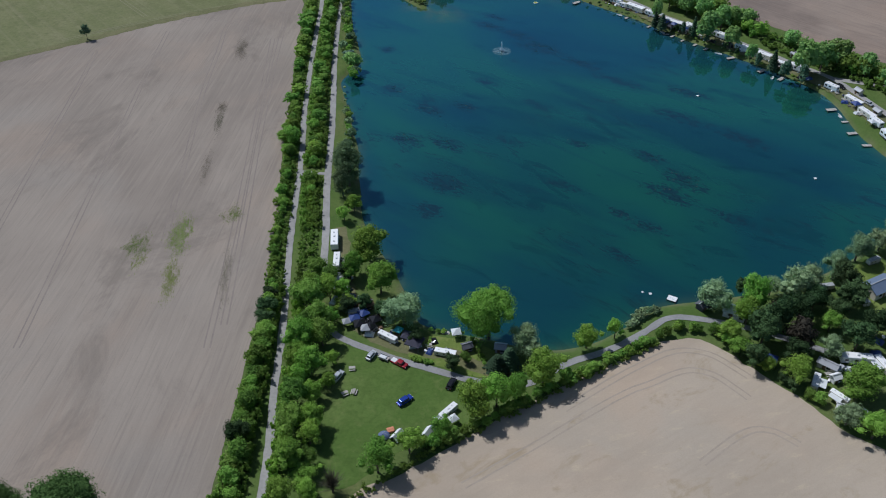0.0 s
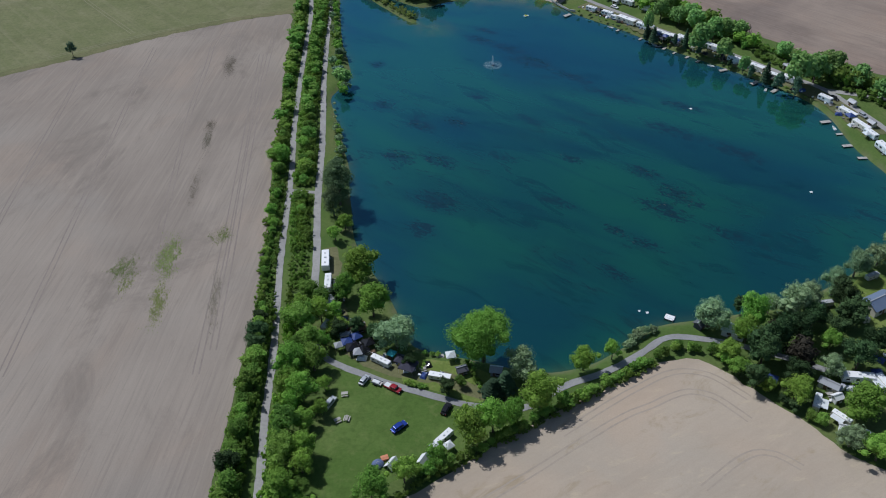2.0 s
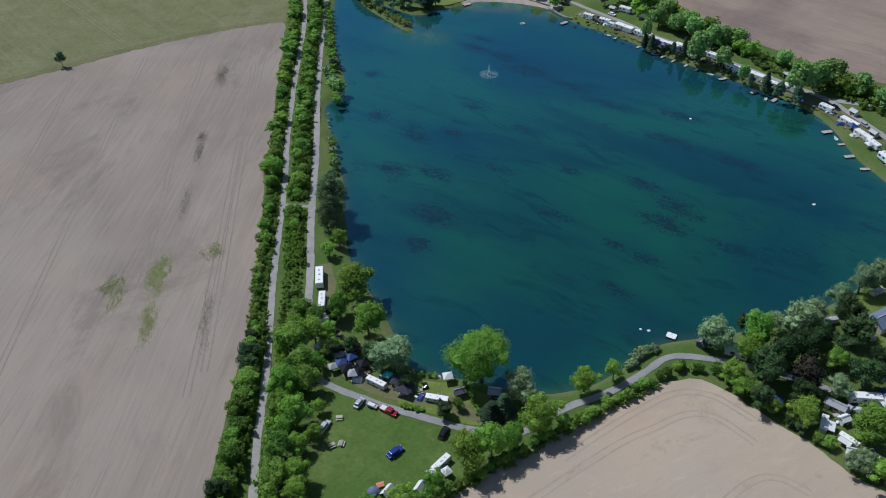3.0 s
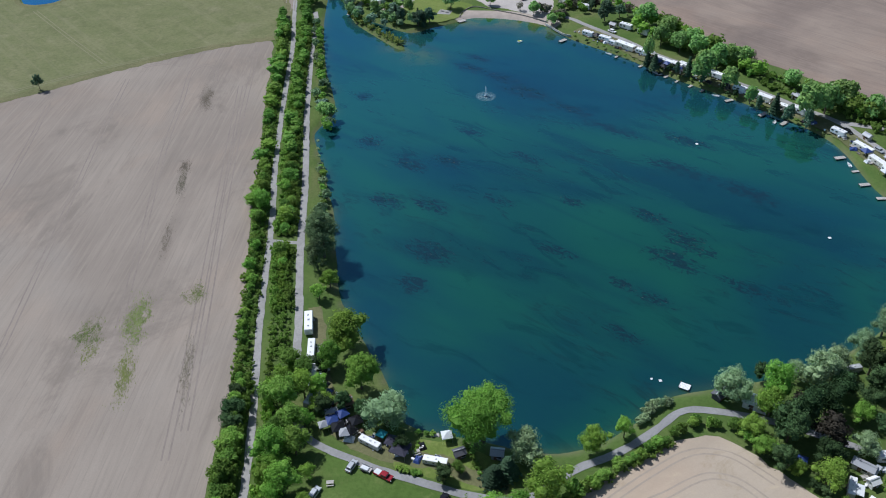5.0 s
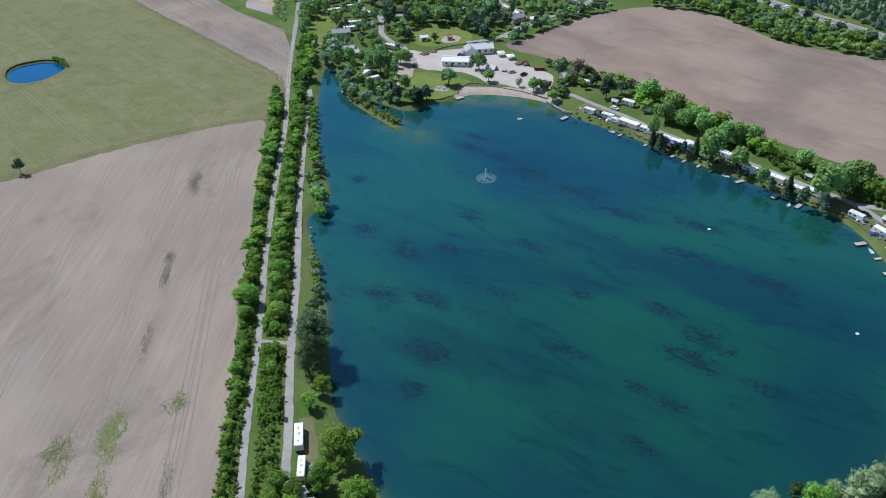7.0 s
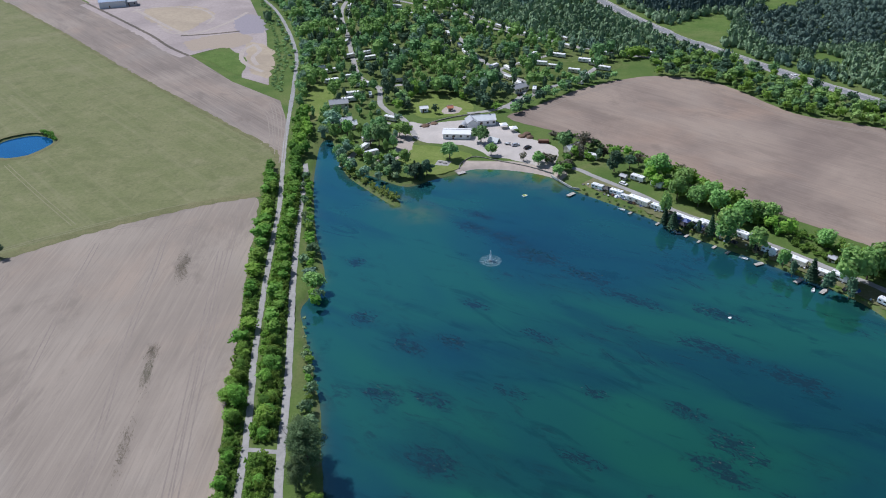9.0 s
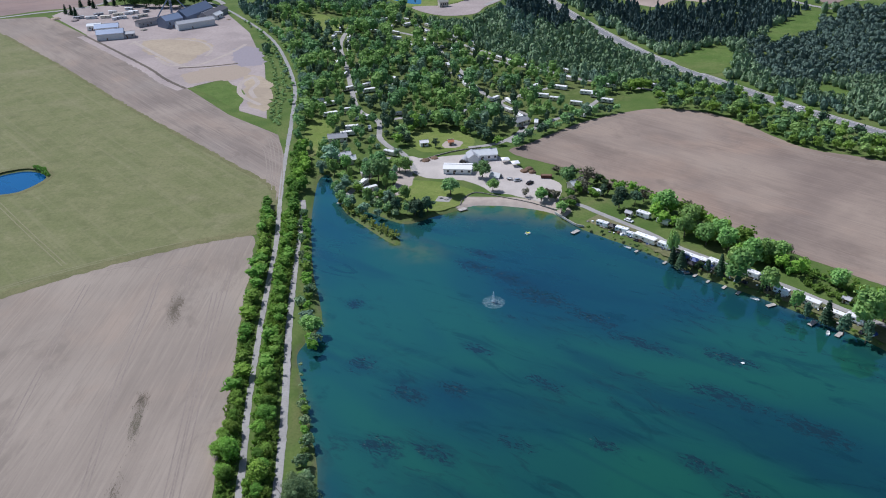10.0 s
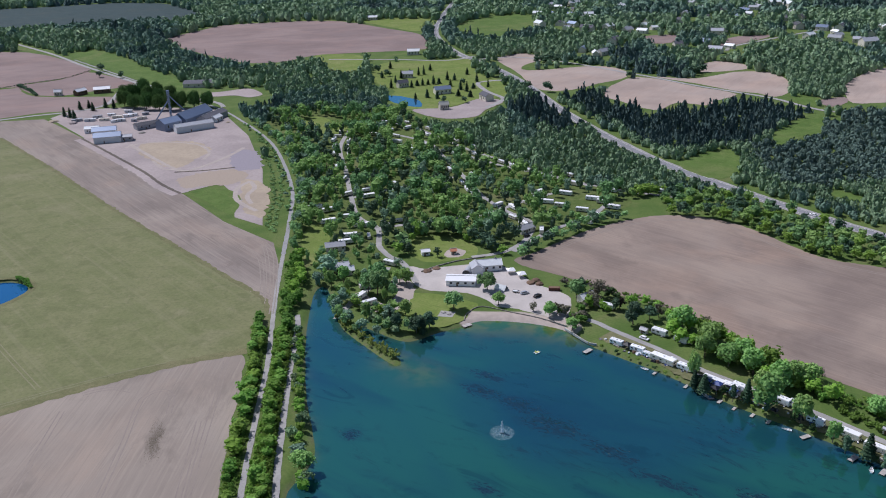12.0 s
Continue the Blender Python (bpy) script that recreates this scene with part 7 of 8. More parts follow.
def strewn(make, count, line, spread, group):
    pts = smooth_line(line, 0.5)
    spots = []
    for k in range(count):
        x, y = pts[int(clutter.integers(len(pts)))] + clutter.uniform(-spread, spread, 2)
        spots.append((x, y, clutter.uniform(0, 360), clutter.uniform(0.85, 1.15)))
    place_all(make, spots, group, 0.06)


NEAR_PLOTS = [(-37, 214), (-35, 204), (-31, 197), (-27, 190), (-20, 186), (-12, 182), (-3, 180)]
LAKE_PLOTS = [(75, 452), (86, 437), (100, 422), (114, 404), (130, 388), (146, 372), (160, 352), (170, 332), (173, 312)]
EAST_PLOTS = [(104, 167), (112, 172), (122, 176), (128, 186)]
for plots_line, share, group in ((NEAR_PLOTS, 1.0, "loose things of the near camp"), (LAKE_PLOTS, 3.2, "loose things of the lakeside plots"), (EAST_PLOTS, 0.6, "loose things of the shaded plots")):
    strewn(lambda: lawn_chair(TARP), int(6 * share), plots_line, 3.2, group)
    strewn(lambda: lawn_chair(PALE), int(6 * share), plots_line, 3.2, group)
    strewn(lambda: cool_box(BLUE), int(3 * share), plots_line, 3.0, group)
    strewn(lambda: cool_box(WHITE), int(4 * share), plots_line, 3.0, group)
    strewn(wood_stack, int(2 * share), plots_line, 3.0, group)
    strewn(fire_ring, int(2 * share), plots_line, 3.0, group)
    strewn(lambda: covered_pile(TARP, "goods stored under a slack blue tarpaulin"), int(4 * share), plots_line, 3.0, group)
    strewn(lambda: covered_pile(PALE, "goods stored under a slack white cover"), int(4 * share), plots_line, 3.0, group)
    strewn(lambda: covered_pile(BLACKCAR, "goods stored under a slack black cover"), int(3 * share), plots_line, 3.0, group)
set_at(house("camp_house", "white cabin with a pale blue roof among willows", "house", 6.5, 4.0, 2.4, 1.0, WHITE, PALE, 2), 86.6, 193.6, -30)
set_at(shed("dark violet-grey shed under a willow", DARK_ROOF, DARK_ROOF, 4.0, 2.6), 77.6, 197.4, 40)
set_at(deck("wooden deck between camp plots", 3.6, 2.6), -33.0, 199.6, 25)

# ---- beach buildings ----
set_at(house("beach_pavilion", "long low white-roofed pavilion on the gravel", "pavilion", 15.0, 8.0, 3.0, 1.0, WHITE, WHITE, 4), 14.4, 516.2, -8)
set_at(house("beach_house", "white-roofed two-wing beach house", "house", 14.0, 7.5, 3.4, 2.0, WHITE, PALE, 4, chimney=True), 29.6, 533.6, 6)
set_at(house("beach_house_wing", "white gabled wing of the beach house", "house", 8.0, 6.0, 3.4, 1.9, WHITE, GREY, 2), 23.2, 530.2, 96)


def arched_shelter():
    ob = thing("arched_shelter", "grey arched tarpaulin shelter open at one end", "shelter")
    bm = bmesh.new()
    n = 12
    for thick in (0.0, 0.12):
        for end in (-3.5, 3.5):
            for k in range(n + 1):
                a = math.pi * k / n
                bm.verts.new((end, (2.6 - thick) * math.cos(a), (3.4 - thick) * math.sin(a)))
    bm.verts.ensure_lookup_table()
    w = n + 1
    for base, flip in ((0, False), (2 * w, True)):
        for k in range(n):
            q = [bm.verts[base + k], bm.verts[base + k + 1], bm.verts[base + w + k + 1], bm.verts[base + w + k]]
            bm.faces.new(q[::-1] if flip else q)
    for end in (0, w):
        for k in range(n):
            bm.faces.new([bm.verts[end + k], bm.verts[end + k + 1], bm.verts[2 * w + end + k + 1], bm.verts[2 * w + end + k]])
    bmesh.ops.recalc_face_normals(bm, faces=bm.faces)
    cover = part("cover", bm, GREY, ob)
    for x in (-3.4, 0, 3.4):
        hoop = bmesh.new()
        for k in range(n):
            a, b = math.pi * k / n, math.pi * (k + 1) / n
            tube(hoop, (x, 2.48 * math.cos(a), 3.28 * math.sin(a)), (x, 2.48 * math.cos(b), 3.28 * math.sin(b)), 0.04, 0.04, 5)
        part("hoop", hoop, CHROME, cover)
    return ob


set_at(arched_shelter(), 18.8, 528.2, 70)
place_all(lambda: canopy("white square marquee on the gravel", WHITE, 4.2), [(41.0, 526.4, 10), (46.0, 521.0, 10)], "marquees on the gravel")
set_at(ridge_tent("white storage tent with grey end", PALE, 6.0, 4.0, 2.6), 34.0, 507.0, -35)
set_at(house("kiosk", "small white shelter on the playground lawn", "shelter", 4.6, 4.0, 2.4, 0.9, WHITE, WHITE, 1), -3.6, 556.2, 10)
set_at(house("playground_shelter", "pale roofed play shelter on sand", "shelter", 3.0, 3.0, 2.2, 1.0, CREAM, ORANGE, 1), 12.0, 556.0, 10)
sheet("sand_patch", [(8, 551), (17, 552), (19, 560), (12, 563), (7, 558)], 0.06, SAND, "playground sand", category="sand")
sheet("concrete_pad", [(1, 479), (8, 477.5), (10, 483), (3, 485)], 0.08, GRAVEL, "pale concrete pad with picnic tables", 0.05, curve=False, category="pad")


def wall_run(label, pts, high, thick, material):
    """A low retaining wall of separate blocks along a line."""
    ob = thing("retaining_wall", label, "wall")
    line = smooth_line(pts, 1.0)
    first = None
    for a, b in zip(line[:-1], line[1:]):
        d = b - a
        turn = math.degrees(math.atan2(d[1], d[0]))
        if first is None:
            first = part("block", boxed(0, 0, high / 2 - 0.3, 1.06, thick, high + 0.6, 0.03), material, ob)
            first.matrix_basis = Matrix.LocRotScale((*((a + b) / 2), 0), Euler((0, 0, radians(turn))), None)
        else:
            again("block", first, ob, Matrix.LocRotScale((*((a + b) / 2), rng.uniform(-0.03, 0.03)), Euler((0, 0, radians(turn))), None))
    return ob


wall_run("low grey block wall behind the beach", [(13.5, 474), (15.5, 481), (22.5, 487.4), (36, 480.5), (49, 473), (60, 464)], 0.45, 0.35, STONE)
wall_run("low wall along the lane edge behind the car park", [(-6, 532), (2, 538.5), (14, 545), (29, 549.5)], 0.6, 0.5, STONE)
wall_run("wooden bank edging of the beach spit", [(59, 462), (66, 449), (70, 446)], 0.4, 0.4, PLANK)


def heap(label, r, high, material, seed, name="gravel_heap"):
    bm = bmesh.new()
    bmesh.ops.create_icosphere(bm, subdivisions=3, radius=1.0)
    for v in list(bm.verts):
        k = 1 + 0.25 * noise.noise(v.co * 2.2 + Vector((seed, 0, 0)))
        v.co = Vector((v.co.x * r * k, v.co.y * r * k, max(-0.05, v.co.z) * high * k))
    me = bpy.data.meshes.new(name)
    bm.to_mesh(me)
    bm.free()
    me.materials.append(material)
    return tagged(new(name, me), label, "heap")


for k, (x, y, r, h) in enumerate([(-3, 533, 2.6, 1.0), (2, 536, 2.2, 0.9), (50, 513, 2.4, 1.2), (54, 511, 2.0, 1.4), (53, 516, 2.2, 1.2)]):
    heap("grey-brown heap of brush and rubble", r, h, BROWN, k).location = (x, y, 0)

# ---- docks, boats, fountain ----
def dock(label, length, width, top=PLANK):
    """Along x: planks on stringers and posts standing in the water."""
    ob = thing("dock", label, "dock")
    n = int(length / 0.32)
    first = part("plank", boxed(0, 0, 0.55, length / n - 0.025, width, 0.05), top, ob)
    first.location.x = -length / 2 + length / n / 2
    for k in range(1, n):
        again("plank", first, ob, Matrix.Translation((-length / 2 + length / n * (k + 0.5), 0, 0)))
    for side in (-1, 1):
        part("stringer", boxed(0, side * (width / 2 - 0.1), 0.44, length, 0.08, 0.16), BROWN, ob)
        for x in (-length / 2 + 0.15, length / 2 - 0.15):
            part("post", tube(bmesh.new(), (x, side * (width / 2 - 0.02), -1.6), (x, side * (width / 2 - 0.02), 0.9), 0.07, 0.07, 7), BROWN, ob)
    return ob


place_all(lambda: dock("small pale wooden dock at the lake shore", 4.2, 1.8), [(65.4, 441.8, 40, 1.15), (131.2, 373.4, 20), (142.0, 359.8, 35, 1.1), (148.6, 351.8, 40), (161.4, 323, 10, 1.1), (163.2, 303.4, 8),
                                                                              (89.4, 421.6, 45, 0.7), (99, 410.4, 45, 0.7), (108.6, 398.6, 45, 0.7), (117.6, 388.4, 45, 0.7), (121.8, 383.6, 45, 0.7), (163.6, 313, 8, 0.7), (106, 401, 0, 0.6),
                                                                              (165.6, 294, 0, 0.9), (112.4, 393.4, 45, 0.6)], "docks along the far shore", WATER)
set_at(dock("white swimming dock at the near shore", 3.0, 2.4, WHITE), 69.2, 202.4, -30, 1.0, WATER)
set_at(dock("white swimming dock below the beach lawn", 4.6, 2.8), 14.4, 470.4, 30, 1.0, WATER)
set_at(dock("small pale bank platform by the garden", 2.4, 1.6), -3.0, 186.6, 10, 1.0, WATER + 0.2)


def raft(label, cover):
    ob = thing("swim_raft", label, "raft")
    bm = bmesh.new()
    for k in range(6):
        box(bm, -0.75 + k * 0.3, 0, 0.3, 0.27, 1.8, 0.06)
    top = part("platform", bm, cover, ob)
    for side in (-1, 1):
        part("float", tube(bmesh.new(), (-0.9, side * 0.65, 0.05), (0.9, side * 0.65, 0.05), 0.22, 0.22, 10), BLACK, ob)
    part("ladder", boxed(0.95, 0, 0.4, 0.06, 0.5, 0.8), CHROME, top)
    return ob


set_at(raft("small white swimming raft on the lake", WHITE), 107.4, 337, 20, 0.6, WATER)
set_at(raft("small pale raft on the lake", PALE), 137.4, 271, 10, 0.6, WATER)
set_at(raft("small pale raft near the bank", PALE), 62.8, 205.2, 10, 0.5, WATER)
set_at(raft("small pale raft near the bank", PALE), 60.4, 206.0, 50, 0.4, WATER)


def pedal_boat():
    ob = thing("pedal_boat", "white and yellow pedal boat on the lake", "boat")
    for side in (-1, 1):
        bm = boxed(0, side * 0.55, 0.2, 2.6, 0.5, 0.5, 0.15, 1.1)
        part("hull", bm, WHITE, ob)
    seat = part("seat", boxed(-0.3, 0, 0.6, 0.6, 1.3, 0.2, 0.05), YELLOW, ob)
    part("backrest", boxed(-0.65, 0, 0.9, 0.12, 1.3, 0.5, 0.04), YELLOW, seat)
    part("deck", boxed(0.3, 0, 0.42, 1.6, 0.9, 0.08), YELLOW, ob)
    return ob


set_at(pedal_boat(), 43.4, 442.6, 30, 0.95, WATER)


def rowing_boat(label, cover):
    ob = thing("rowing_boat", label, "boat")
    bm = bmesh.new()
    rings = []
    for k in range(9):
        t = k / 8
        w = 0.72 * math.sin(math.pi * (0.18 + 0.82 * t) ** 0.9) if t < 0.98 else 0.06
        lift = 0.12 * t * t
        rings.append([bm.verts.new((-1.8 + 3.6 * t, s * w * q, lift + z)) for s, q, z in ((-1, 1, 0.45), (-1, 0.7, 0.05), (0, 0, 0.0), (1, 0.7, 0.05), (1, 1, 0.45))])
    for a, b in zip(rings[:-1], rings[1:]):
        for k in range(4):
            bm.faces.new([a[k], b[k], b[k + 1], a[k + 1]])
    bm.faces.new(rings[0])
    bmesh.ops.recalc_face_normals(bm, faces=bm.faces)
    bmesh.ops.solidify(bm, geom=bm.faces[:], thickness=0.04)
    hull = part("hull", bm, cover, ob)
    for x in (-0.9, 0.3):
        part("thwart", boxed(x, 0, 0.34, 0.25, 1.1, 0.04), PLANK, hull)
    return ob


place_all(lambda: rowing_boat("small pale rowing boat at a dock", PALE), [(86, 425.4, 140), (104.4, 403.6, 120), (126.6, 378.6, 150), (145.2, 353.4, 60), (163.2, 318, 90)], "boats at the far shore", WATER)


def fountain():
    ob = thing("fountain", "white aerating fountain spraying on the lake", "fountain")
    gen = np.random.default_rng(3)
    part("float", tube(bmesh.new(), (0, 0, -0.1), (0, 0, 0.18), 0.7, 0.6, 12), BLACK, ob)

    def drops(name, pos, size):
        n = len(pos)
        off = np.array([(1, 0, -0.6), (-0.5, 0.86, -0.6), (-0.5, -0.86, -0.6), (0, 0, 1)])
        v = (pos[:, None, :] + off[None] * size[:, None, None]).reshape(-1, 3)
        f = (np.arange(n)[:, None, None] * 4 + np.array([(0, 2, 1), (0, 1, 3), (1, 2, 3), (2, 0, 3)])[None]).reshape(-1, 3)
        o = new(name, raw_mesh(name, v, f, SPRAY))
        o.parent = ob

    n = 1500
    t = gen.random(n)
    a = gen.uniform(0, 6.283, n)
    out = np.abs(gen.normal(0, 0.22, n)) * (0.4 + 1.3 * (1 - t))
    drops("jet", np.stack([out * np.cos(a), out * np.sin(a), 5.0 * t], 1), gen.uniform(0.04, 0.11, n))
    n = 1600
    a = gen.uniform(0, 6.283, n)
    rad = 2.6 * gen.random(n) ** 0.6
    drops("spray", np.stack([rad * np.cos(a), rad * np.sin(a), 0.03 + 0.9 * gen.random(n) ** 2 * (1 - rad / 3)], 1), gen.uniform(0.015, 0.04, n))
    mist = Nodes("thin foam", 0.6, 0, 0.3)
    mist.color((0.45, 0.60, 0.63))
    clear = mist.node("ShaderNodeBsdfTransparent")
    blend = mist.node("ShaderNodeMixShader")
    mist.put(blend.inputs[0], mist.ramp(mist.noise(1.3, 4), 0.33, 0.75, 0.02, 0.3))
    mist.tree.links.new(clear.outputs[0], blend.inputs[1])
    mist.tree.links.new(mist.bsdf.outputs[0], blend.inputs[2])
    mist.tree.links.new(blend.outputs[0], mist.tree.nodes["Material Output"].inputs[0])
    ring = [(4.6 * (1 + 0.07 * wobble(k, 0, 0.7)) * math.cos(k * 0.262), 4.6 * (1 + 0.07 * wobble(k, 5, 0.7)) * math.sin(k * 0.262), 0.03) for k in range(24)]
    foam = new("foam", raw_mesh("foam", [(0, 0, 0.06)] + ring, [(0, 1 + k, 1 + (k + 1) % 24) for k in range(24)], mist.mat))
    foam.parent = ob
    return ob


set_at(fountain(), 22.4, 384, 0, 1.0, WATER)

# ---- works yard ----
set_at(house("works_building", "blue-grey steel two-bay workshop", "workshop", 22, 13, 5.5, 2.6, PALE, BLUE_ROOF, 0), -273, 836, 14)
set_at(house("works_building", "grey workshop with white end", "workshop", 20, 12, 5.5, 2.4, WHITE, BLUE_ROOF, 0), -283, 858, 14)
set_at(house("works_building", "low grey lean-to beside the workshop", "workshop", 10, 9, 4, 1.2, GREY, GREY, 2), -258, 838, 14)
set_at(house("works_office", "white low works office", "office", 12, 9, 4, 1.5, WHITE, PALE, 3), -299, 872, 10)
set_at(house("storage_shed", "dark long storage shed in the yard", "shed", 22, 9, 4, 1.8, GREY, DARK_ROOF, 3), -253, 882, 38)
set_at(house("processing_hall", "long silver-grey processing hall", "hall", 34, 9, 5.5, 2, PALE, GREY, 0), -207, 868, 32)
set_at(house("processing_hall", "steep blue-grey storage hall", "hall", 42, 15, 6, 5.5, BLUE_ROOF, BLUE_ROOF, 0), -217, 906, 68)
set_at(house("processing_hall", "dark-roofed long hall behind the front hall", "hall", 36, 11, 5, 2.6, GREY, DARK_ROOF, 0), -199, 906, 70)
set_at(house("storage_shed", "blue-grey hall with open bays beside the tower", "shed", 18, 14, 7, 3.5, BLUE_ROOF, BLUE_ROOF, 3), -231, 875, 50)
set_at(house("storage_shed", "white shed with steep roof", "shed", 12, 6, 4, 2, WHITE, WHITE, 2), -194, 900, 70)


def tower():
    ob = thing("grain_tower", "tall slim blue-grey steel tower with conveyors", "tower")
    for sx in (-1, 1):
        for sy in (-1, 1):
            part("leg", boxed(sx * 1.3, sy * 1.3, 15, 0.3, 0.3, 30), BLUE_ROOF, ob)
    for z in range(2, 30, 4):
        part("platform", boxed(0, 0, z, 3.0, 3.0, 0.2), GREY, ob)
    part("shaft", boxed(0, 0, 15, 1.4, 1.4, 31), BLUE_ROOF, ob)
    part("head_house", boxed(0, 0, 29, 3.2, 3.2, 3.0, 0.1), BLUE_ROOF, ob)
    part("conveyor", tube(bmesh.new(), (0, 0, 22), (-16, -14, 4), 0.8, 0.8, 6), BLUE_ROOF, ob)
    part("conveyor", tube(bmesh.new(), (0, 0, 26), (18, 6, 9), 0.7, 0.7, 6), BLUE_ROOF, ob)
    return ob


set_at(tower(), -236, 902, 0, 0.72, 0.0, 1.35)
yard_gen = np.random.default_rng(21)
for k in range(15):
    x, y = yard_gen.uniform((-330, 908), (-268, 950))
    set_at(house("storage_container", "pale storage container in the works yard", "container", yard_gen.uniform(5, 10), 2.6, 2.5, 0.2, [WHITE, PALE, GREY, CREAM][k % 4], [WHITE, PALE, GREY, CREAM][k % 4], 1, False), x, y, yard_gen.uniform(-10, 50))
for k, (x, y, r, h) in enumerate([(-352, 918, 5, 1.6), (-330, 908, 4, 2.0), (-252, 862, 3, 1.4), (-182, 893, 2, 1.0)]):
    heap("heap of sand and gravel in the yard", r, h, (OCHRE, YARD, STONE)[k % 3], k + 20).location = (x, y, 0)
BANK = gravel("dark turned soil", (0.15, 0.125, 0.10), (0.10, 0.085, 0.07), 0.5)
wall_run_line = [(-300, 848), (-279, 822), (-257, 794), (-232, 762), (-210, 733), (-192, 706), (-172, 682)]
for rim in ([(-251, 812), (-241, 824), (-218, 826), (-191, 814), (-176, 789), (-176, 768)], [(-187, 743), (-200, 744), (-216, 769)]):
    ribbon("worn_rim", rim, 2.6, 0.17, SAND, "pale raised rim of the sand patch", 0.7, category="bank")
ribbon("yard_edge", wall_run_line, 14.0, 0.09, YARD, "pale gravel edge of the works yard", 1.5, category="ground")
ribbon("ditch_bank", wall_run_line, 2.6, 0.20, BANK, "dark bank along the edge of the yard", 0.6, category="bank")
ribbon("ditch_bank", [(-190, 735), (-168, 737), (-146, 743)], 2.4, 0.20, BANK, "dark bank across the yard", 0.6, category="bank")

# ---- far houses ----
FARM = [(-373, 1046, 60, 13, "red-brown barn with white roof"), (-352, 1054, 15, 17, "red-brown barn with a long white roof"), (-312, 1060, 20, 13, "white farm house among trees"), (-250, 1075, 0, 34, "low dark-roofed farm building"), (-396, 1044, 0, 8, "small white farm shed")]
for x, y, turn, size, words in FARM:
    set_at(house("farm_building", words, "barn", size, size * 0.5, 4.5, 2.4, BROWN if "brown" in words else CREAM, WHITE if "white" in words else DARK_ROOF, 3), x, y, turn)
ESTATE = [(20, 994, 15, 17, "large blue-roofed country house on a lawn", BLUE_ROOF), (-22, 1034, 30, 12, "house with dark roof among trees", DARK_ROOF), (-17, 1088, 0, 13, "grey country house among trees", GREY),
          (-10, 1250, 0, 16, "long white-roofed shed beside the highway", WHITE), (-81, 1640, 0, 16, "white farm house beyond a field", WHITE), (285, 1560, 0, 40, "large white-roofed hall in the village", WHITE),
          (63, 956, -70, 16, "dark-roofed storehouse at the building site", DARK_ROOF), (19, 919, 20, 9, "pale half-built house on the site", CREAM)]
for x, y, turn, size, words, top in ESTATE:
    set_at(house("country_house", words, "house", size, size * 0.55, 5.0, 2.8, CREAM, top, 4), x, y, turn)
CAMP_HOUSES = [(56, 587, 35, 11, "grey-roofed camp building beside the field", GREY), (-55, 569, 10, 11, "grey-roofed camp house by a lawn", GREY), (-52, 538, 15, 14, "long grey-roofed boathouse by the inlet", GREY),
               (-46, 533, 15, 8, "pale-roofed cabin by the inlet", PALE), (135, 205, 28, 10, "blue-grey roofed camp house", BLUE_ROOF), (74, 490, 30, 8, "small cabin with blue-white roof", PALE)]
for x, y, turn, size, words, top in CAMP_HOUSES:
    set_at(house("camp_house", words, "house", size, size * 0.6, 2.8, 1.6, CREAM, top, 3, chimney=True), x, y, turn)
for k, (x, y) in enumerate(VILLAGE):
    top = (DARK_ROOF, GREY, PALE, GREY, WHITE, BLUE_ROOF)[k % 6]
    words = ("dark-roofed village house among trees", "grey-roofed village house among trees", "pale-roofed village house among trees")[0 if top is DARK_ROOF else 1 if top in (GREY, BLUE_ROOF) else 2]
    if k < 3 * 2:
        first = set_at(house("village_house", words, "house", 16, 9.5, 5.0, 3.0, CREAM, top, 2, False, group="village houses"), x, y, village_gen.uniform(0, 180))
        VILLAGE_KINDS = [first] if k == 0 else VILLAGE_KINDS + [first]
    else:
        s = village_gen.uniform(0.8, 1.4)
        copy_thing(VILLAGE_KINDS[k % 6], Matrix.LocRotScale((x, y, 0), Euler((0, 0, village_gen.uniform(0, 3))), (s, s, s)))

# ---- estate and yard trees ----
for x, y in [(-30, 1060), (-34, 1030), (-12, 1030), (-6, 1038), (0, 1040), (6, 1042), (12, 1044), (18, 1046), (-14, 1094), (-24, 1084), (-4, 1100), (2, 1104), (28, 1066), (36, 1064), (10, 1130), (-38, 1150), (40, 1010), (46, 1000), (54, 1015), (36, 978), (48, 972), (60, 1050), (4, 975), (-8, 970), (14, 968), (52, 1095), (-46, 1090), (30, 1030), (70, 1020), (74, 1070)]:
    plant("spruce", x, y, rng.uniform(2.2, 3.4), rng.uniform(6, 11), group="trees on the estate lawn")
JOINED.clear()
for x, y, r in [(-40, 1100, 5), (-52, 1120, 6), (44, 1040, 4), (84, 1080, 6), (90, 1030, 6), (70, 1090, 4), (20, 950, 4), (40, 945, 4), (110, 1000, 6), (129, 985, 7), (228, 1046, 5), (292, 1046, 6), (302, 1050, 7), (310, 1060, 6), (318, 1066, 6),
                (276, 1052, 5), (262, 1066, 6), (244, 1100, 6), (256, 1110, 7), (270, 1090, 6), (284, 1085, 6), (140, 1150, 7), (152, 1150, 7), (164, 1150, 7), (176, 1148, 7), (188, 1142, 6), (148, 1160, 6), (160, 1162, 6), (-400, 1190, 6), (-388, 1150, 5), (-360, 1142, 5)]:
    join_crown(LEAF_DEEP, "deep green trees among the far fields", x, y, r, r * 1.7)
raise_joined()
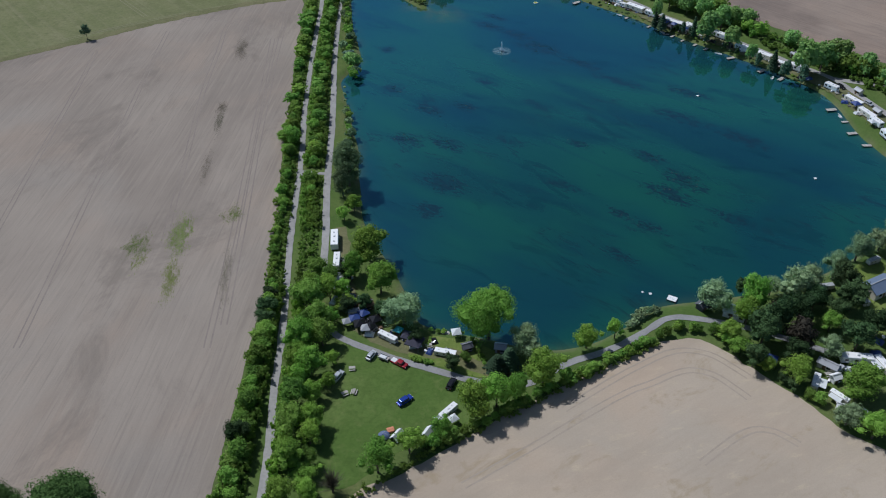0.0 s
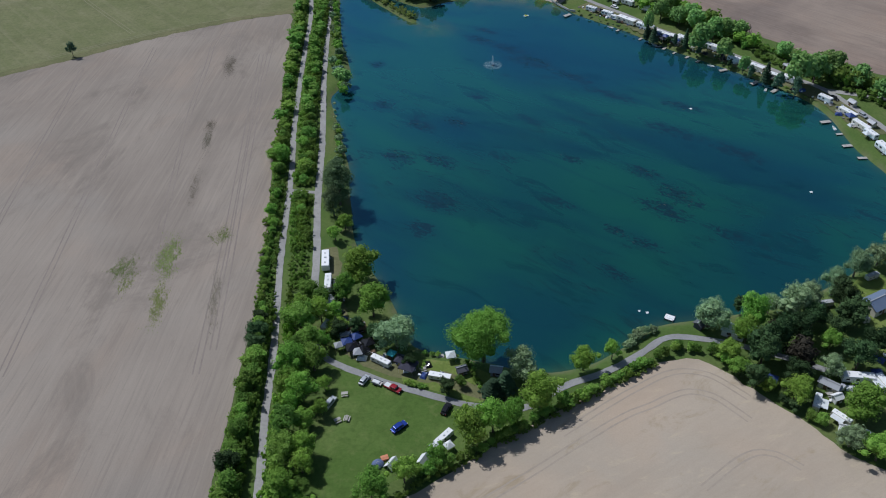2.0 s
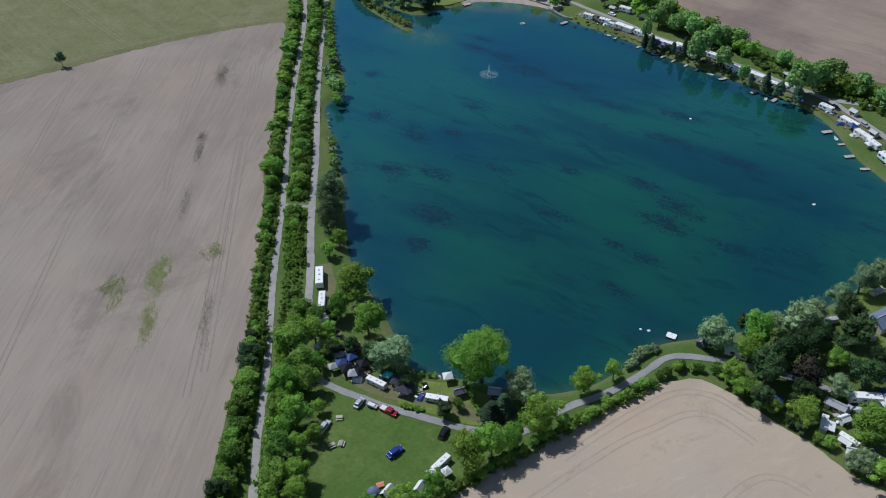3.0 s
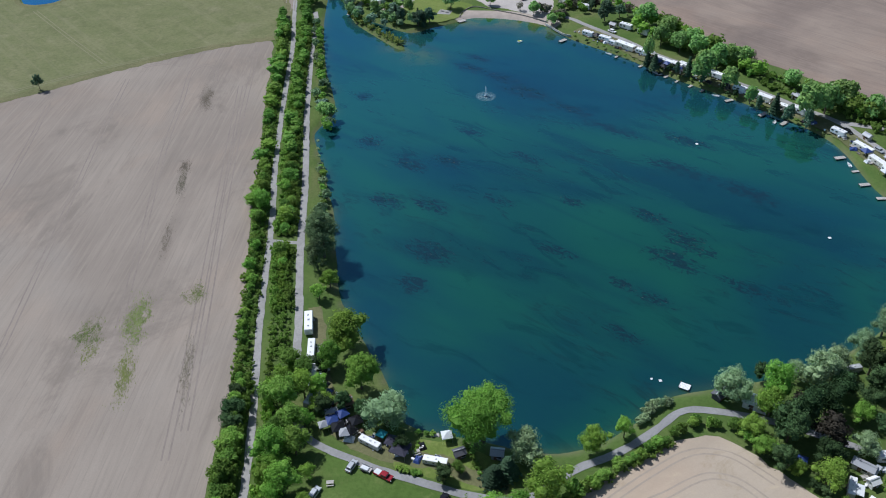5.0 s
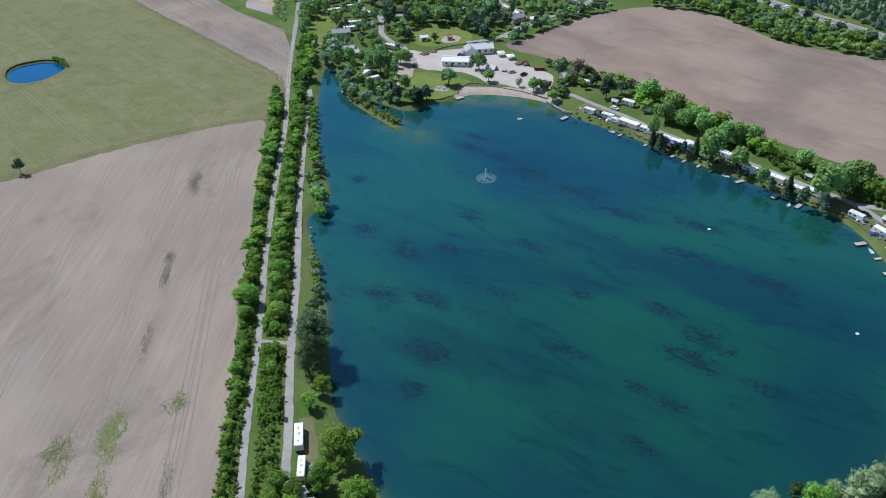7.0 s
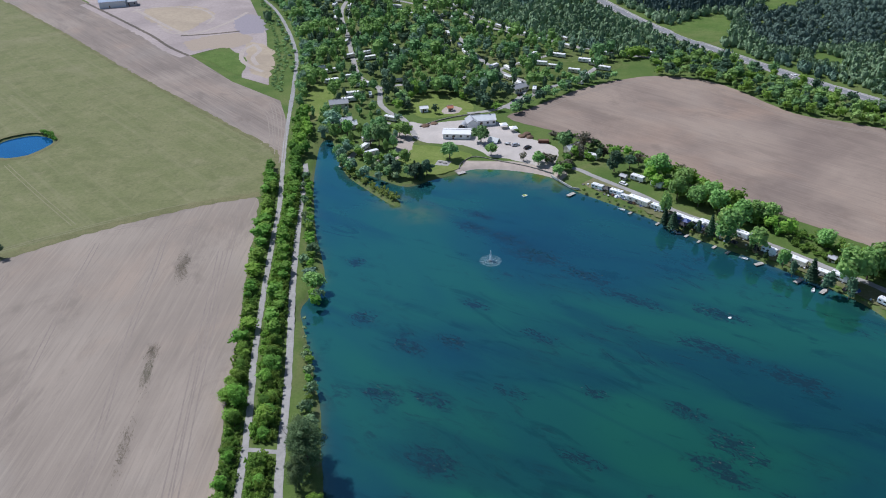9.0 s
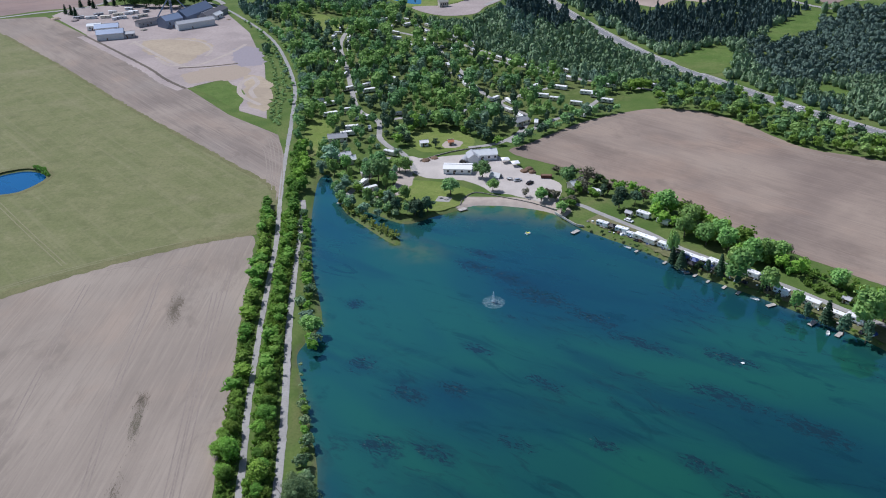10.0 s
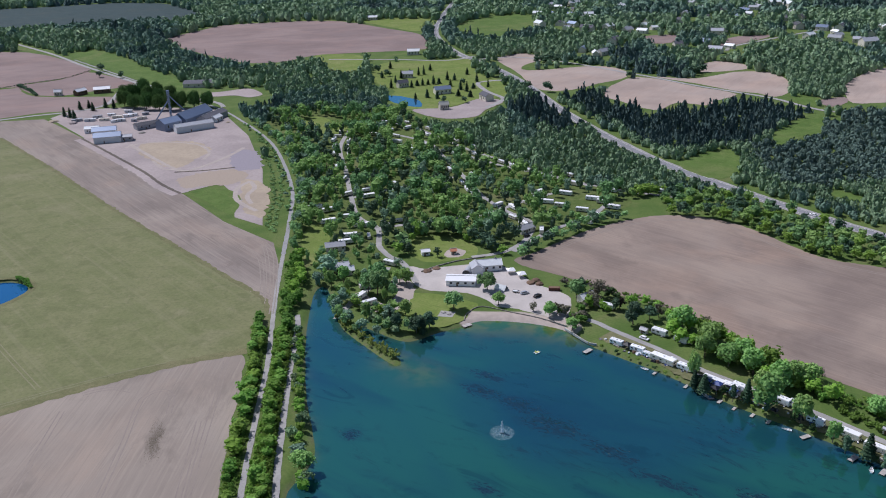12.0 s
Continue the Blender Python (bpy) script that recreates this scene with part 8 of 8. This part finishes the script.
for x, y in [(-303, 976), (-290, 966), (-276, 958), (-262, 955), (-250, 952), (-300, 1000), (-284, 992), (-270, 985), (-314, 1015), (-256, 980), (-242, 962), (-228, 958), (-296, 1022), (-280, 1012), (-216, 962)]:
    plant("bigdark", x, y, rng.uniform(6.5, 8.5), rng.uniform(15, 20), group="trees behind the works yard")
scrub([(-483, 1098), (-467, 1116), (-432, 1146), (-417, 1196)], 3.0, (1.0, 1.8), (0.6, 1.0), 0.6, "dark low hedge between two fields", LEAF_DEEP)
scrub([(-466, 1106), (-444, 1080), (-421, 1047)], 2.0, (2.0, 3.2), (0.8, 1.3), 1.0, "dark hedge between two fields", LEAF_DEEP)
for x, y in [(-345, 968), (-338, 974), (-330, 962), (-322, 975), (-312, 970), (-350, 940), (-342, 934), (-336, 928)]:
    plant("spruce", x, y, rng.uniform(2.6, 3.6), rng.uniform(8, 11), group="trees round the works yard")

# ---- weeds ----
def clumps(gen, px, py, size, turn, z, lift, long=1.5):
    """Small ragged flat clumps at the places given, drawn out along one direction."""
    count, k = len(px), 6
    c, s = math.cos(radians(turn)), math.sin(radians(turn))
    a = np.linspace(0, 2 * math.pi, k, endpoint=False)[None] + gen.uniform(0, 6, (count, 1))
    r = size * gen.uniform(0.3, 1.0, (count, 1)) ** 1.5 * 1.3 * gen.uniform(0.6, 1.2, (count, k))
    ex, ey = np.cos(a) * r * long, np.sin(a) * r / long
    vx, vy = px[:, None] + ex * c - ey * s, py[:, None] + ex * s + ey * c
    vz = np.full_like(vx, z) + gen.uniform(0, lift, (count, 1)) + gen.uniform(0, lift * 0.4, (count, k))
    return np.stack([vx, vy, vz], 2).reshape(-1, 3), np.arange(count * k).reshape(count, k)


def weed_mat(label, x, y, length, width, turn, count, size, material, z, seed, lift=0.05, name="weed_bed", strand=0.0):
    """A drifting bed of many small ragged clumps; strand gathers them on winding threads."""
    gen = np.random.default_rng(seed)
    u = gen.normal(0, 0.36, count) * length
    clump = np.array([wobble(q * 0.25, seed * 3.7, 1.0, 1.5) for q in u])
    w = (gen.normal(0, 0.3, count) + clump * 0.5) * width
    if strand:
        thread = gen.integers(0, 3, count)
        wind = np.array([wobble(q * 0.16, seed * 2.1 + t * 9.0, 1.0, 4.5) + 0.4 * wobble(q * 0.6, seed + t * 5.0, 1.0, 7.5) for q, t in zip(u, thread)])
        gap = np.array([wobble(q * 0.3, seed * 1.3 + t * 7.0, 1.0, 2.5) for q, t in zip(u, thread)])
        thin = np.abs(gen.normal(0, 0.10, count)) + np.clip(-gap, 0, 1) * gen.normal(0, 0.5, count)
        w = np.where(gen.random(count) < strand, ((thread - 1) * 0.34 + wind * 0.8 + thin) * width, w)
    c, s = math.cos(radians(turn)), math.sin(radians(turn))
    v, f = clumps(gen, x + u * c - w * s, y + u * s + w * c, size, turn, z, lift, 1.9 if strand else 1.3)
    return tagged(new(name, raw_mesh(name, v, f, material)), label, "weeds", kind="stuff")


def weed_stuff():
    n = Nodes("submerged weed", 1.0, 0, 0.0)
    c = n.mix(n.per_island(), (0.009, 0.030, 0.040), (0.013, 0.040, 0.050))
    return n.color(n.mix(n.ramp(n.per_island(), 0.86, 0.88), c, (0.062, 0.078, 0.076)))


WEED = weed_stuff()
for k, (x, y, l, w, n) in enumerate(WEED_BEDS):
    if n:
        weed_mat("dark brown weed bed at the water surface", x, y, l * 0.9, w, -38, n, 0.26, WEED, WATER + 0.004, k, 0.012, strand=0.95)
WEED_GREEN = leaf("field weeds", (0.16, 0.195, 0.06), (0.21, 0.235, 0.085), 0.1)
WEED_DRY = leaf("dry field weeds", (0.15, 0.135, 0.10), (0.22, 0.19, 0.14), 0.1)
for k, (x, y, l, w, n, m) in enumerate([(-97, 236, 15, 3.4, 1500, WEED_GREEN), (-94.5, 212, 14, 2.6, 800, WEED_GREEN), (-111, 230, 9, 4, 600, WEED_GREEN), (-108, 221, 6, 2, 160, WEED_GREEN), (-81, 248, 7, 3, 360, WEED_GREEN),
                                        (-101, 316, 13, 1.6, 420, WEED_DRY), (-105.7, 386, 15, 2.4, 900, WEED_DRY), (-98, 279, 16, 2, 260, WEED_DRY), (-76.5, 214, 20, 1.6, 420, WEED_DRY), (-102.5, 328, 6, 1.8, 240, WEED_DRY)]):
    weed_mat("patch of weeds growing in the tilled field", x, y, l, w * 1.5, 97, n * 2, 0.17, m, 0.075, k + 60, 0.04, "weed_patch", 0.4)
